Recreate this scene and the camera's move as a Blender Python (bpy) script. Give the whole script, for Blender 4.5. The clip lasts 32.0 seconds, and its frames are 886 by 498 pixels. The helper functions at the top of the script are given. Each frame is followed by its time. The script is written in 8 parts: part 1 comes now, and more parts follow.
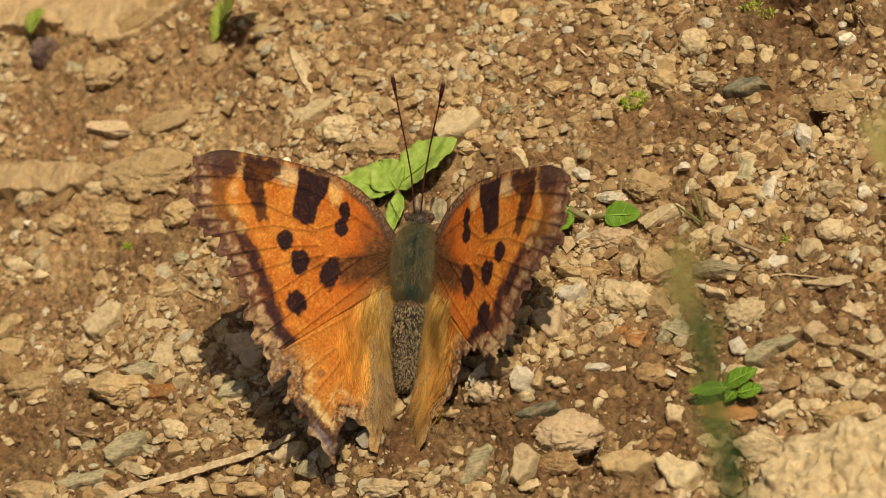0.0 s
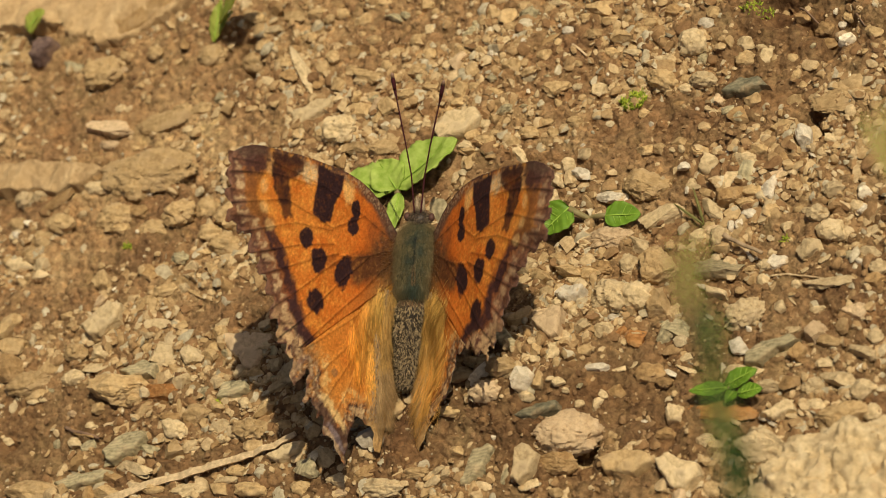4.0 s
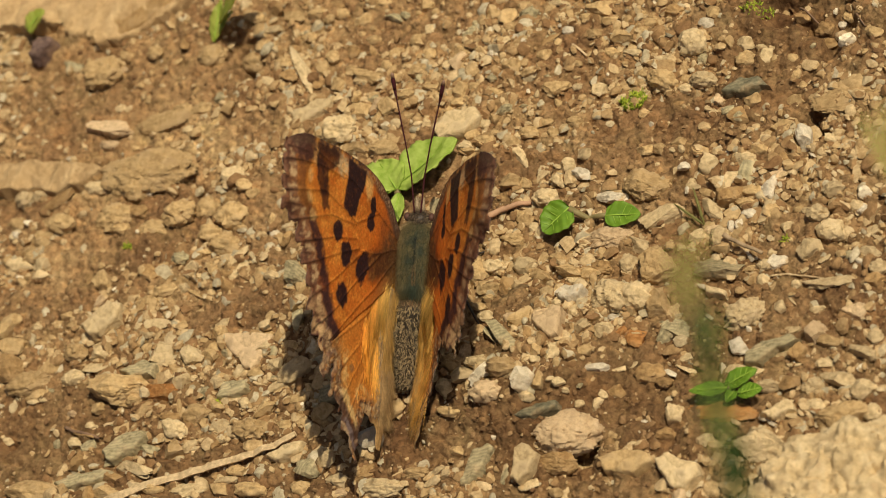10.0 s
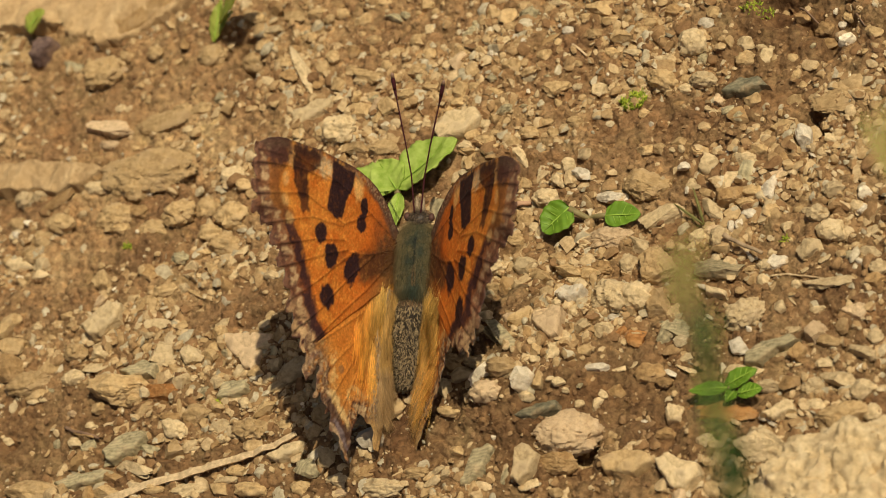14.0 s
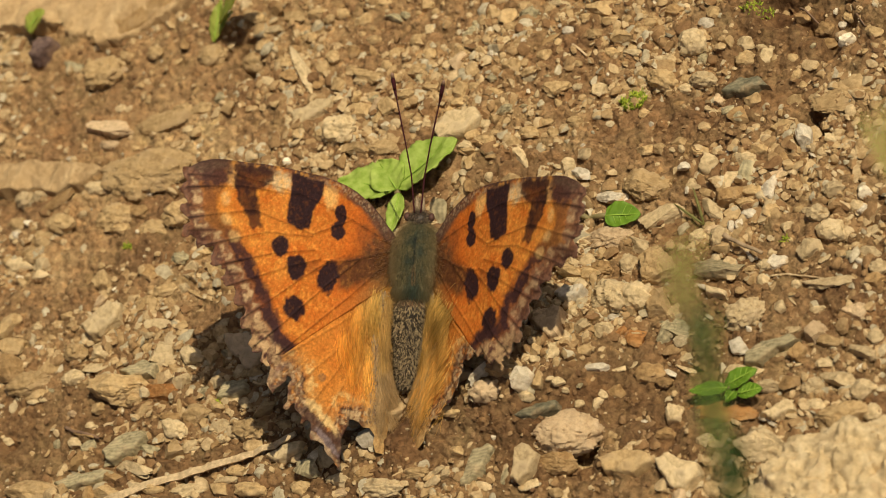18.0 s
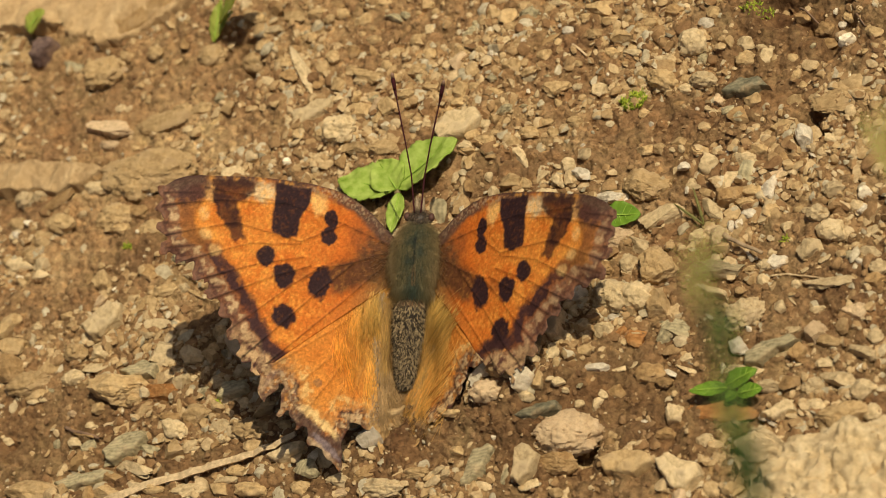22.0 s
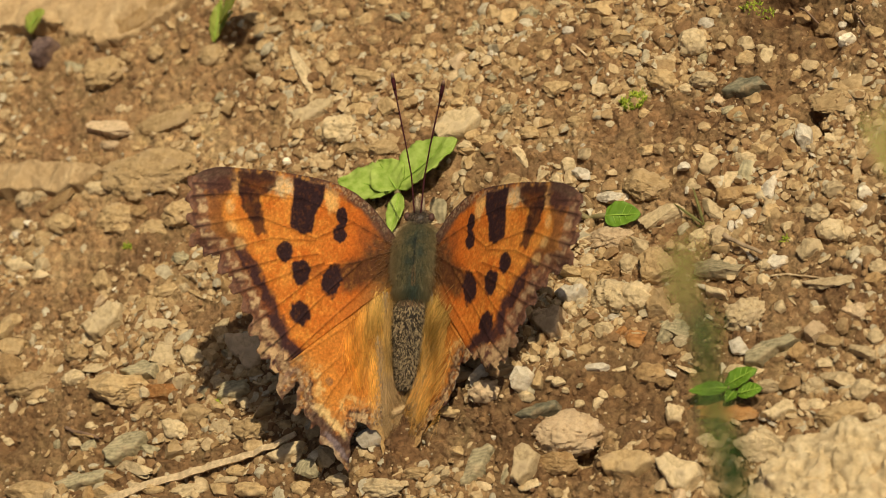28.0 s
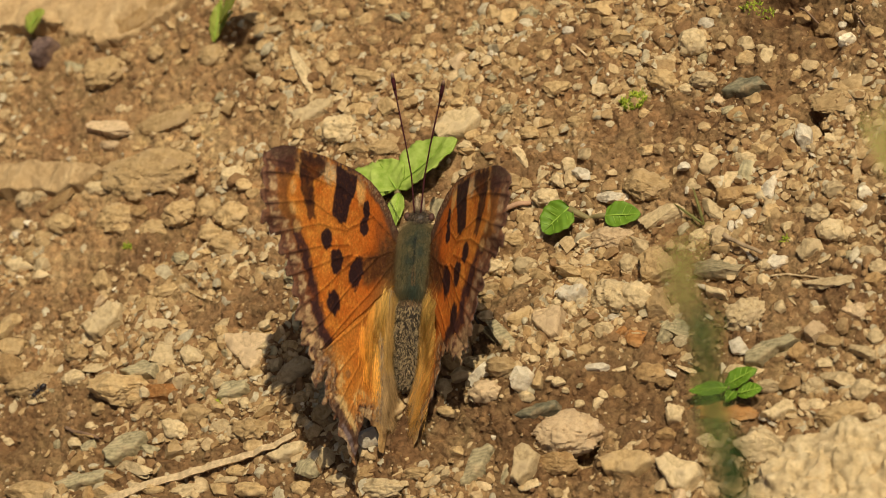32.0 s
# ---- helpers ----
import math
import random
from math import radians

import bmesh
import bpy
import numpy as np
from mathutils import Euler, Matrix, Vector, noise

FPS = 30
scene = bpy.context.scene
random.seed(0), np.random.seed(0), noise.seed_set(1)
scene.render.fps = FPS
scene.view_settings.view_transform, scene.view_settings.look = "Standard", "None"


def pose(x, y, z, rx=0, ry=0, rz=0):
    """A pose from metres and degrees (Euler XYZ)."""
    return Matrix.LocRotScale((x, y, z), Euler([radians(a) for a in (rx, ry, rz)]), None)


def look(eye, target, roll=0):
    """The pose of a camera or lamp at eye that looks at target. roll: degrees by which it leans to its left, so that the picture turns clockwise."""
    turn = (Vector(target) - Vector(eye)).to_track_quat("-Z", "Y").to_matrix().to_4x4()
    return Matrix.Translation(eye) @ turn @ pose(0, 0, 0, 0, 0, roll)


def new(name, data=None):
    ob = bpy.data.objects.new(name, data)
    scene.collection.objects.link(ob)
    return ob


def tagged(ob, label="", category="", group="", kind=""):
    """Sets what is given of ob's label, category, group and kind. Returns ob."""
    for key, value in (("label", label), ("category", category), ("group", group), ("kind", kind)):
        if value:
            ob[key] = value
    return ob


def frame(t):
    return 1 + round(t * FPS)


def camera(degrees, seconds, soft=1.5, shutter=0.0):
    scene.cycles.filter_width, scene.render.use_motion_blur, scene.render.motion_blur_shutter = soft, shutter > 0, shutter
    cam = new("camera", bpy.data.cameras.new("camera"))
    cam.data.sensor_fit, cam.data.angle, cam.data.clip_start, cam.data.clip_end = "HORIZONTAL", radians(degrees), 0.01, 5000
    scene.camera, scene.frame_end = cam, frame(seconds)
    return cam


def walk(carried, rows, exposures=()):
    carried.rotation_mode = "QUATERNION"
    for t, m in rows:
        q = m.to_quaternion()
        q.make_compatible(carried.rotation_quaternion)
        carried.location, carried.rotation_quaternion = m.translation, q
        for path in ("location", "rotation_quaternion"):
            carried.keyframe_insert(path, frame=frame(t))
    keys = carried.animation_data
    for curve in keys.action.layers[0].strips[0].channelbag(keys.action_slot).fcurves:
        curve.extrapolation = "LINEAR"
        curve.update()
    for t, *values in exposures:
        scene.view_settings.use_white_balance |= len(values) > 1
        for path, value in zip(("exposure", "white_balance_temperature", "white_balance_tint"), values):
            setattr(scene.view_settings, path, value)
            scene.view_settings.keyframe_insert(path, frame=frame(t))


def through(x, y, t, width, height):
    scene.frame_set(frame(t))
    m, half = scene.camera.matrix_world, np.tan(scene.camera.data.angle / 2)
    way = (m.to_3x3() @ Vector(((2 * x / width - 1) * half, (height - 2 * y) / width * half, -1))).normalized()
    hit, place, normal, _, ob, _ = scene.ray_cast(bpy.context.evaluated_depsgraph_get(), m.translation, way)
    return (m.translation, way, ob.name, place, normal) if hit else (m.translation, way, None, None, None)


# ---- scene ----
# ---- camera: it stands still on its support, close over a patch of stony ground ----
MM = 0.001
cam = camera(18, 32.0, soft=1.0)
CAM_POSE = pose(0.12489, -0.20012, 0.26912, 34.0, 24.894, 0.0)
cam.data.dof.use_dof = True
cam.data.dof.focus_distance = 0.348
cam.data.dof.aperture_fstop = 40.0
walk(cam, [(0.0, CAM_POSE), (32.0, CAM_POSE)], exposures=[(0.0, -0.21), (32.0, -0.21)])

# ---- sun and sky ----
TO_SUN = Vector((0.463, -0.048, 0.885)).normalized()
world = bpy.data.worlds.new("sky")
scene.world = world
world.use_nodes = True
sky = world.node_tree.nodes.new("ShaderNodeTexSky")
sky.sky_type = "NISHITA"
sky.sun_disc = False
sky.air_density = 0.7
sky.dust_density = 6.0
sky.ozone_density = 0.4
sky.sun_elevation = math.asin(TO_SUN.z)
sky.sun_rotation = math.atan2(TO_SUN.x, TO_SUN.y)
background = world.node_tree.nodes["Background"]
background.inputs["Strength"].default_value = 0.052
world.node_tree.links.new(sky.outputs["Color"], background.inputs["Color"])
sun_data = bpy.data.lights.new("sun", "SUN")
sun_data.energy = 4.6
sun_data.angle = radians(0.55)
sun_data.color = (1.0, 0.897, 0.70)
sun = new("sun", sun_data)
sun.matrix_world = look(TO_SUN * 2.0, (0, 0, 0))

# ---- materials ----


def shader(name, roughness=0.8, specular=0.3):
    m = bpy.data.materials.new(name)
    m.use_nodes = True
    b = m.node_tree.nodes["Principled BSDF"]
    b.inputs["Roughness"].default_value = roughness
    b.inputs["Specular IOR Level"].default_value = specular
    return m, m.node_tree, b


def node(nt, kind, **values):
    n = nt.nodes.new(kind)
    for k, v in values.items():
        n.inputs[k].default_value = v
    return n


def ramp(nt, source, stops):
    r = nt.nodes.new("ShaderNodeValToRGB")
    e = r.color_ramp.elements
    while len(e) < len(stops):
        e.new(0.5)
    for el, (p, c) in zip(e, stops):
        el.position, el.color = p, (*c, 1)
    nt.links.new(source, r.inputs["Fac"])
    return r.outputs["Color"]


def mixed(nt, fac, a, b, mode="MIX"):
    m = nt.nodes.new("ShaderNodeMix")
    m.data_type, m.blend_type = "RGBA", mode
    for socket, value in ((m.inputs[0], fac), (m.inputs[6], a), (m.inputs[7], b)):
        if isinstance(value, bpy.types.NodeSocket):
            nt.links.new(value, socket)
        elif isinstance(value, (int, float)):
            socket.default_value = value
        else:
            socket.default_value = (*value, 1)
    return m.outputs[2]


def noise_out(nt, scale, detail=4.0, rough=0.6, coords="Object", out="Fac"):
    tc = nt.nodes.new("ShaderNodeTexCoord")
    n = node(nt, "ShaderNodeTexNoise", Scale=scale, Detail=detail, Roughness=rough)
    nt.links.new(tc.outputs[coords], n.inputs["Vector"])
    return n.outputs[out]


def bump(nt, b, height, strength, distance):
    n = node(nt, "ShaderNodeBump", Strength=strength, Distance=distance)
    nt.links.new(height, n.inputs["Height"])
    nt.links.new(n.outputs["Normal"], b.inputs["Normal"])


def soil_material():
    m, nt, b = shader("soil", 0.95, 0.15)
    broad = ramp(nt, noise_out(nt, 60, 5, 0.6), [(0.34, (0.205, 0.111, 0.050)), (0.50, (0.305, 0.180, 0.081)), (0.66, (0.430, 0.280, 0.132))])
    fine = ramp(nt, noise_out(nt, 900, 5, 0.7), [(0.30, (0.40, 0.36, 0.32)), (0.55, (1.0, 1.0, 1.0)), (0.78, (1.5, 1.5, 1.45))])
    hue = ramp(nt, noise_out(nt, 260, 4, 0.65), [(0.34, (1.05, 0.98, 0.92)), (0.50, (1.0, 1.0, 1.0)), (0.66, (0.96, 1.02, 0.99))])
    broad = mixed(nt, 1.0, broad, hue, "MULTIPLY")
    at = nt.nodes.new("ShaderNodeAttribute")
    at.attribute_name = "soil_tone"
    broad = mixed(nt, 1.0, broad, ramp(nt, at.outputs["Fac"], [(0.0, (0.72, 0.70, 0.68)), (0.5, (1.0, 1.0, 1.0)), (1.0, (1.25, 1.28, 1.28))]), "MULTIPLY")
    tc = nt.nodes.new("ShaderNodeTexCoord")
    crumbs = node(nt, "ShaderNodeTexVoronoi", Scale=1100.0, Randomness=1.0)
    nt.links.new(tc.outputs["Object"], crumbs.inputs["Vector"])
    grain = nt.nodes.new("ShaderNodeSeparateColor")
    nt.links.new(crumbs.outputs["Color"], grain.inputs["Color"])
    each = ramp(nt, grain.outputs["Red"], [(0.0, (0.84, 0.83, 0.82)), (0.6, (1.0, 1.0, 1.0)), (0.9, (1.12, 1.12, 1.10)), (1.0, (1.35, 1.35, 1.28))])
    broad = mixed(nt, 1.0, broad, each, "MULTIPLY")
    nt.links.new(mixed(nt, 1.0, broad, fine, "MULTIPLY"), b.inputs["Base Color"])
    rough = mixed(nt, 0.45, noise_out(nt, 800, 8, 0.78), ramp(nt, crumbs.outputs["Distance"], [(0.0, (1, 1, 1)), (0.8, (0, 0, 0))]))
    bump(nt, b, rough, 1.0, 0.0009)
    return m


def stone_material(name, stops, gloss=0.85, vein=None, scale=420, spec=0.25, striped=False):
    """Mottled stone; each stone is a little lighter or darker than the next."""
    m, nt, b = shader(name, gloss, spec)
    col = ramp(nt, noise_out(nt, scale, 6, 0.65), stops)
    if vein:
        spots = ramp(nt, noise_out(nt, scale * 2.2, 3, 0.5), [(0.60, (0, 0, 0)), (0.68, (1, 1, 1))])
        col = mixed(nt, spots, col, vein)
    if striped:
        tc = nt.nodes.new("ShaderNodeTexCoord")
        w = node(nt, "ShaderNodeTexWave", Scale=650.0, Distortion=9.0, Detail=6.0)
        w.bands_direction = "Y"
        nt.links.new(tc.outputs["Object"], w.inputs["Vector"])
        col = mixed(nt, 0.35, col, ramp(nt, w.outputs["Fac"], [(0.1, (0.26, 0.25, 0.21)), (0.5, (0.46, 0.44, 0.40)), (0.9, (0.66, 0.63, 0.56))]), "OVERLAY")
    info = nt.nodes.new("ShaderNodeObjectInfo")
    tint = ramp(nt, info.outputs["Random"], [(0.0, (0.78, 0.75, 0.71)), (0.5, (0.97, 0.95, 0.91)), (1.0, (1.13, 1.11, 1.07))])
    col = mixed(nt, 1.0, col, tint, "MULTIPLY")
    dust = ramp(nt, noise_out(nt, 1500, 4, 0.7), [(0.30, (0.70, 0.67, 0.62)), (0.52, (1.0, 1.0, 1.0)), (0.75, (1.20, 1.20, 1.18))])
    stuck = ramp(nt, noise_out(nt, 380, 7, 0.7), [(0.50, (0, 0, 0)), (0.66, (0.6, 0.6, 0.6))])
    nt.links.new(mixed(nt, stuck, mixed(nt, 1.0, col, dust, "MULTIPLY"), (0.30, 0.185, 0.085)), b.inputs["Base Color"])
    pits = mixed(nt, 0.5, noise_out(nt, 1500, 8, 0.75), noise_out(nt, 650, 6, 0.7))
    bump(nt, b, pits, 0.9, 0.0005)
    return m


def grit_material(name, stops):
    m, nt, b = shader(name, 0.9, 0.2)
    geo = nt.nodes.new("ShaderNodeNewGeometry")
    base = ramp(nt, geo.outputs["Random Per Island"], stops)
    fine = ramp(nt, noise_out(nt, 1500, 4, 0.7), [(0.3, (0.6, 0.56, 0.5)), (0.6, (1.0, 1.0, 1.0)), (0.8, (1.3, 1.3, 1.25))])
    nt.links.new(mixed(nt, 1.0, base, fine, "MULTIPLY"), b.inputs["Base Color"])
    bump(nt, b, noise_out(nt, 2200, 4, 0.7), 0.6, 0.0002)
    return m


def painted_material(name, roughness, speckle, bump_scale=2500, spec=0.06):
    """Colour from the mesh's own pattern, broken up by fine scales."""
    m, nt, b = shader(name, roughness, spec)
    at = nt.nodes.new("ShaderNodeAttribute")
    at.attribute_name = "pattern"
    fine = ramp(nt, noise_out(nt, 3200, 4, 0.75), [(0.28, (1 - speckle,) * 3), (0.5, (1.0, 1.0, 1.0)), (0.75, (1 + speckle,) * 3)])
    nt.links.new(mixed(nt, 1.0, at.outputs["Color"], fine, "MULTIPLY"), b.inputs["Base Color"])
    bump(nt, b, noise_out(nt, bump_scale, 4, 0.7), 0.35, 0.00012)
    return m


def plain_material(name, dark, light, roughness=0.7, scale=900, spec=0.3, strand=False, through=0.0, stops=(0.25, 0.75)):
    m, nt, b = shader(name, roughness, spec)
    if strand:
        geo = nt.nodes.new("ShaderNodeNewGeometry")
        source = geo.outputs["Random Per Island"]
    else:
        source = noise_out(nt, scale, 5, 0.6)
    col = ramp(nt, source, [(stops[0], dark), (stops[1], light)])
    nt.links.new(col, b.inputs["Base Color"])
    if through:
        t = nt.nodes.new("ShaderNodeBsdfTranslucent")
        nt.links.new(col, t.inputs["Color"])
        mix = nt.nodes.new("ShaderNodeMixShader")
        mix.inputs[0].default_value = through
        nt.links.new(b.outputs[0], mix.inputs[1])
        nt.links.new(t.outputs[0], mix.inputs[2])
        nt.links.new(mix.outputs[0], nt.nodes["Material Output"].inputs["Surface"])
    if not strand:
        bump(nt, b, noise_out(nt, scale * 2.5, 4, 0.6), 0.3, 0.0002)
    return m


SOIL = soil_material()
GRIT = grit_material("grit", [(0.0, (0.24, 0.130, 0.055)), (0.20, (0.32, 0.195, 0.085)), (0.45, (0.48, 0.330, 0.155)), (0.80, (0.60, 0.445, 0.240)), (0.93, (0.42, 0.36, 0.23)), (1.0, (0.62, 0.52, 0.34))])
CRUMB = grit_material("soil_crumb", [(0.0, (0.17, 0.092, 0.041)), (0.5, (0.25, 0.146, 0.065)), (0.9, (0.33, 0.205, 0.095)), (1.0, (0.46, 0.315, 0.155))])
STONE = {
    "tan": stone_material("tan_stone", [(0.3, (0.37, 0.240, 0.105)), (0.5, (0.53, 0.370, 0.175)), (0.7, (0.65, 0.480, 0.255))]),
    "pale": stone_material("pale_stone", [(0.3, (0.46, 0.335, 0.170)), (0.5, (0.63, 0.485, 0.270)), (0.72, (0.75, 0.620, 0.385))]),
    "ochre": stone_material("ochre_stone", [(0.3, (0.27, 0.155, 0.062)), (0.5, (0.40, 0.255, 0.108)), (0.7, (0.47, 0.32, 0.155))]),
    "slate": stone_material("grey_slate", [(0.3, (0.26, 0.222, 0.128)), (0.5, (0.42, 0.362, 0.215)), (0.7, (0.57, 0.495, 0.31))], 0.8, striped=True),
    "white": stone_material("white_stone", [(0.3, (0.70, 0.57, 0.38)), (0.5, (0.88, 0.78, 0.57)), (0.7, (0.93, 0.87, 0.70))], 0.8, vein=(0.60, 0.44, 0.25), spec=0.15),
    "quartz": stone_material("white_quartz", [(0.3, (0.48, 0.40, 0.27)), (0.5, (0.66, 0.58, 0.43)), (0.7, (0.80, 0.73, 0.58))], 0.6, vein=(0.62, 0.48, 0.30), spec=0.3),
    "pink": stone_material("pinkish_stone", [(0.3, (0.49, 0.345, 0.190)), (0.5, (0.62, 0.455, 0.265)), (0.7, (0.72, 0.55, 0.345))]),
    "clay": stone_material("dried_clay", [(0.3, (0.37, 0.240, 0.115)), (0.5, (0.47, 0.325, 0.165)), (0.7, (0.56, 0.405, 0.22))], 0.95, scale=300, spec=0.1),
    "dusky": stone_material("dusky_slate", [(0.3, (0.115, 0.105, 0.066)), (0.5, (0.195, 0.180, 0.115)), (0.7, (0.34, 0.30, 0.19))], 0.8, striped=True),
    "rust": stone_material("rusty_stone", [(0.3, (0.28, 0.120, 0.036)), (0.5, (0.43, 0.205, 0.065)), (0.7, (0.58, 0.315, 0.105))]),
    "dark": stone_material("dark_stone", [(0.3, (0.09, 0.055, 0.045)), (0.5, (0.16, 0.105, 0.088)), (0.7, (0.26, 0.17, 0.14))]),
}
FUR = painted_material("tinted_fur", 0.5, 0.2, spec=0.3)
WING = painted_material("wing_scales", 0.7, 0.28, spec=0.12)
UNDERWING = plain_material("underwing", (0.035, 0.022, 0.014), (0.10, 0.065, 0.04), 0.8)
BASE_HAIR = plain_material("brown_hair", (0.070, 0.034, 0.012), (0.24, 0.125, 0.045), 0.6, strand=True)
SIDE_HAIR = plain_material("side_hair", (0.11, 0.072, 0.032), (0.30, 0.21, 0.10), 0.6, strand=True)
HEAD_HAIR = plain_material("head_hair", (0.075, 0.050, 0.032), (0.27, 0.195, 0.12), 0.65, strand=True)
GREY_HAIR = plain_material("grey_hair", (0.16, 0.11, 0.06), (0.42, 0.32, 0.19), 0.6, strand=True)
PEPPER = plain_material("pepper_scales", (0.022, 0.014, 0.007), (0.45, 0.33, 0.165), 0.7, strand=True, stops=(0.32, 0.86))
BODY_DARK = plain_material("dark_cuticle", (0.022, 0.016, 0.011), (0.055, 0.040, 0.026), 0.5)
THORAX_SKIN = plain_material("thorax_skin", (0.030, 0.034, 0.022), (0.085, 0.088, 0.050), 0.8, 700)
ANTENNA = plain_material("antenna_maroon", (0.030, 0.007, 0.009), (0.085, 0.020, 0.024), 0.5, spec=0.2)
ANTENNA_TIP = plain_material("antenna_tip", (0.16, 0.09, 0.06), (0.32, 0.20, 0.12), 0.5)
EYE = plain_material("eye", (0.050, 0.024, 0.018), (0.13, 0.065, 0.045), 0.5, spec=0.15)
ANT_BLACK = plain_material("ant_black", (0.008, 0.006, 0.006), (0.030, 0.018, 0.014), 0.3, spec=0.5)
LEAF_BRIGHT = plain_material("bright_leaf", (0.22, 0.34, 0.030), (0.50, 0.60, 0.140), 0.65, 700, spec=0.15, through=0.25, stops=(0.30, 0.72))
LEAF_GREEN = plain_material("green_leaf", (0.085, 0.185, 0.010), (0.21, 0.34, 0.035), 0.5, 420, spec=0.2, through=0.2)
LEAF_OLD = plain_material("yellowing_leaf", (0.32, 0.38, 0.045), (0.56, 0.58, 0.13), 0.5, 500, through=0.45)
SHOOT = plain_material("grass_shoot", (0.15, 0.145, 0.032), (0.29, 0.265, 0.080), 0.55, 500, through=0.2)
VEIN = plain_material("leaf_vein", (0.22, 0.36, 0.030), (0.36, 0.50, 0.080), 0.6, 500, spec=0.15)
STEM = plain_material("stem", (0.16, 0.13, 0.05), (0.28, 0.22, 0.09), 0.6, 500)
GRASS = plain_material("grass_blade", (0.012, 0.036, 0.004), (0.032, 0.070, 0.010), 0.45, 200, through=0.15)
GRASS_BROWN = plain_material("brown_grass", (0.24, 0.155, 0.058), (0.40, 0.265, 0.105), 0.6, 200, through=0.3)
GRASS_DRY = plain_material("dry_grass", (0.36, 0.255, 0.085), (0.52, 0.38, 0.14), 0.5, 200, through=0.2)
MOSS = plain_material("moss", (0.15, 0.20, 0.010), (0.36, 0.40, 0.035), 0.7, strand=True)
STRAW = plain_material("straw", (0.34, 0.235, 0.12), (0.66, 0.49, 0.27), 0.7, 1300, stops=(0.3, 0.65))
BARK = plain_material("bark", (0.36, 0.20, 0.11), (0.54, 0.33, 0.19), 0.8, 900)
DEADWOOD = plain_material("dead_wood", (0.24, 0.165, 0.09), (0.42, 0.30, 0.17), 0.8, 900)
TWIG = plain_material("twig", (0.10, 0.058, 0.033), (0.27, 0.165, 0.095), 0.8, 900)

# ---- helpers for shapes ----


def lattice(ix, iy, seed):
    v = np.sin(ix * 127.1 + iy * 311.7 + seed * 74.7) * 43758.5453
    return v - np.floor(v)


def wave(x, y, seed):
    """Smooth value noise from 0 to 1."""
    ix, iy = np.floor(x), np.floor(y)
    fx, fy = x - ix, y - iy
    fx, fy = fx * fx * (3 - 2 * fx), fy * fy * (3 - 2 * fy)
    a, b = lattice(ix, iy, seed), lattice(ix + 1, iy, seed)
    c, d = lattice(ix, iy + 1, seed), lattice(ix + 1, iy + 1, seed)
    return (a + (b - a) * fx) * (1 - fy) + (c + (d - c) * fx) * fy


def cloudy(x, y, seed, octaves=4):
    total, amp, norm = 0.0, 1.0, 0.0
    for o in range(octaves):
        total, norm = total + amp * wave(x * 2 ** o, y * 2 ** o, seed + o), norm + amp
        amp *= 0.55
    return total / norm


def crumbled(x, y, size, seed):
    """Rounded crumbs packed side by side, up to half as high as they are wide, from 0 to 1."""
    u, v = x / size, y / size
    ix, iy = np.floor(u), np.floor(v)
    top = np.zeros_like(u)
    for dx in (-1, 0, 1):
        for dy in (-1, 0, 1):
            jx, jy = ix + dx, iy + dy
            r = 0.30 + 0.45 * lattice(jx, jy, seed + 3) ** 1.5
            d2 = (u - jx - lattice(jx, jy, seed)) ** 2 + (v - jy - lattice(jx, jy, seed + 1)) ** 2
            top = np.maximum(top, np.sqrt(np.maximum(r * r - d2, 0)))
    return top


# hollows in the soil: place, half width and depth in millimetres
HOLES = [(50.2, 5.9, 0.9, 3.2), (51.3, 2.1, 0.8, 3), (18.6, -34.0, 1.4, 3), (-31.9, 43.7, 2.2, 6), (-30.1, 38.7, 1.8, 5), (-38.1, 22.6, 0.9, 3), (-36.7, 19.6, 1, 3), (50.4, 4.1, 0.9, 3.2), (17.9, -34.9, 1.4, 3), (47.3, 21.8, 1.4, 2.5),
         (50.9, 19.4, 1.4, 3.0), (46.4, 24.6, 0.9, 3.0), (47.9, 23.9, 0.9, 3.0), (49.4, 22.9, 0.9, 3.0), (52.3, 14.6, 0.8, 2.5), (55.6, 18.5, 1.5, 2.5), (53.1, 16.0, 1.2, 2.5), (-63.4, -13.7, 1, 2), (-51.6, -2.8, 0.9, 2.2), (15.7, -2.2, 1.3, 1.5), (-2.9, -28.0, 0.8, 1.5), (37.2, -37.5, 1, 2)]

# low swells of the ground: place, half width and height in millimetres
MOUNDS = [(11.9, -22.6, 8.5, 4.0)]


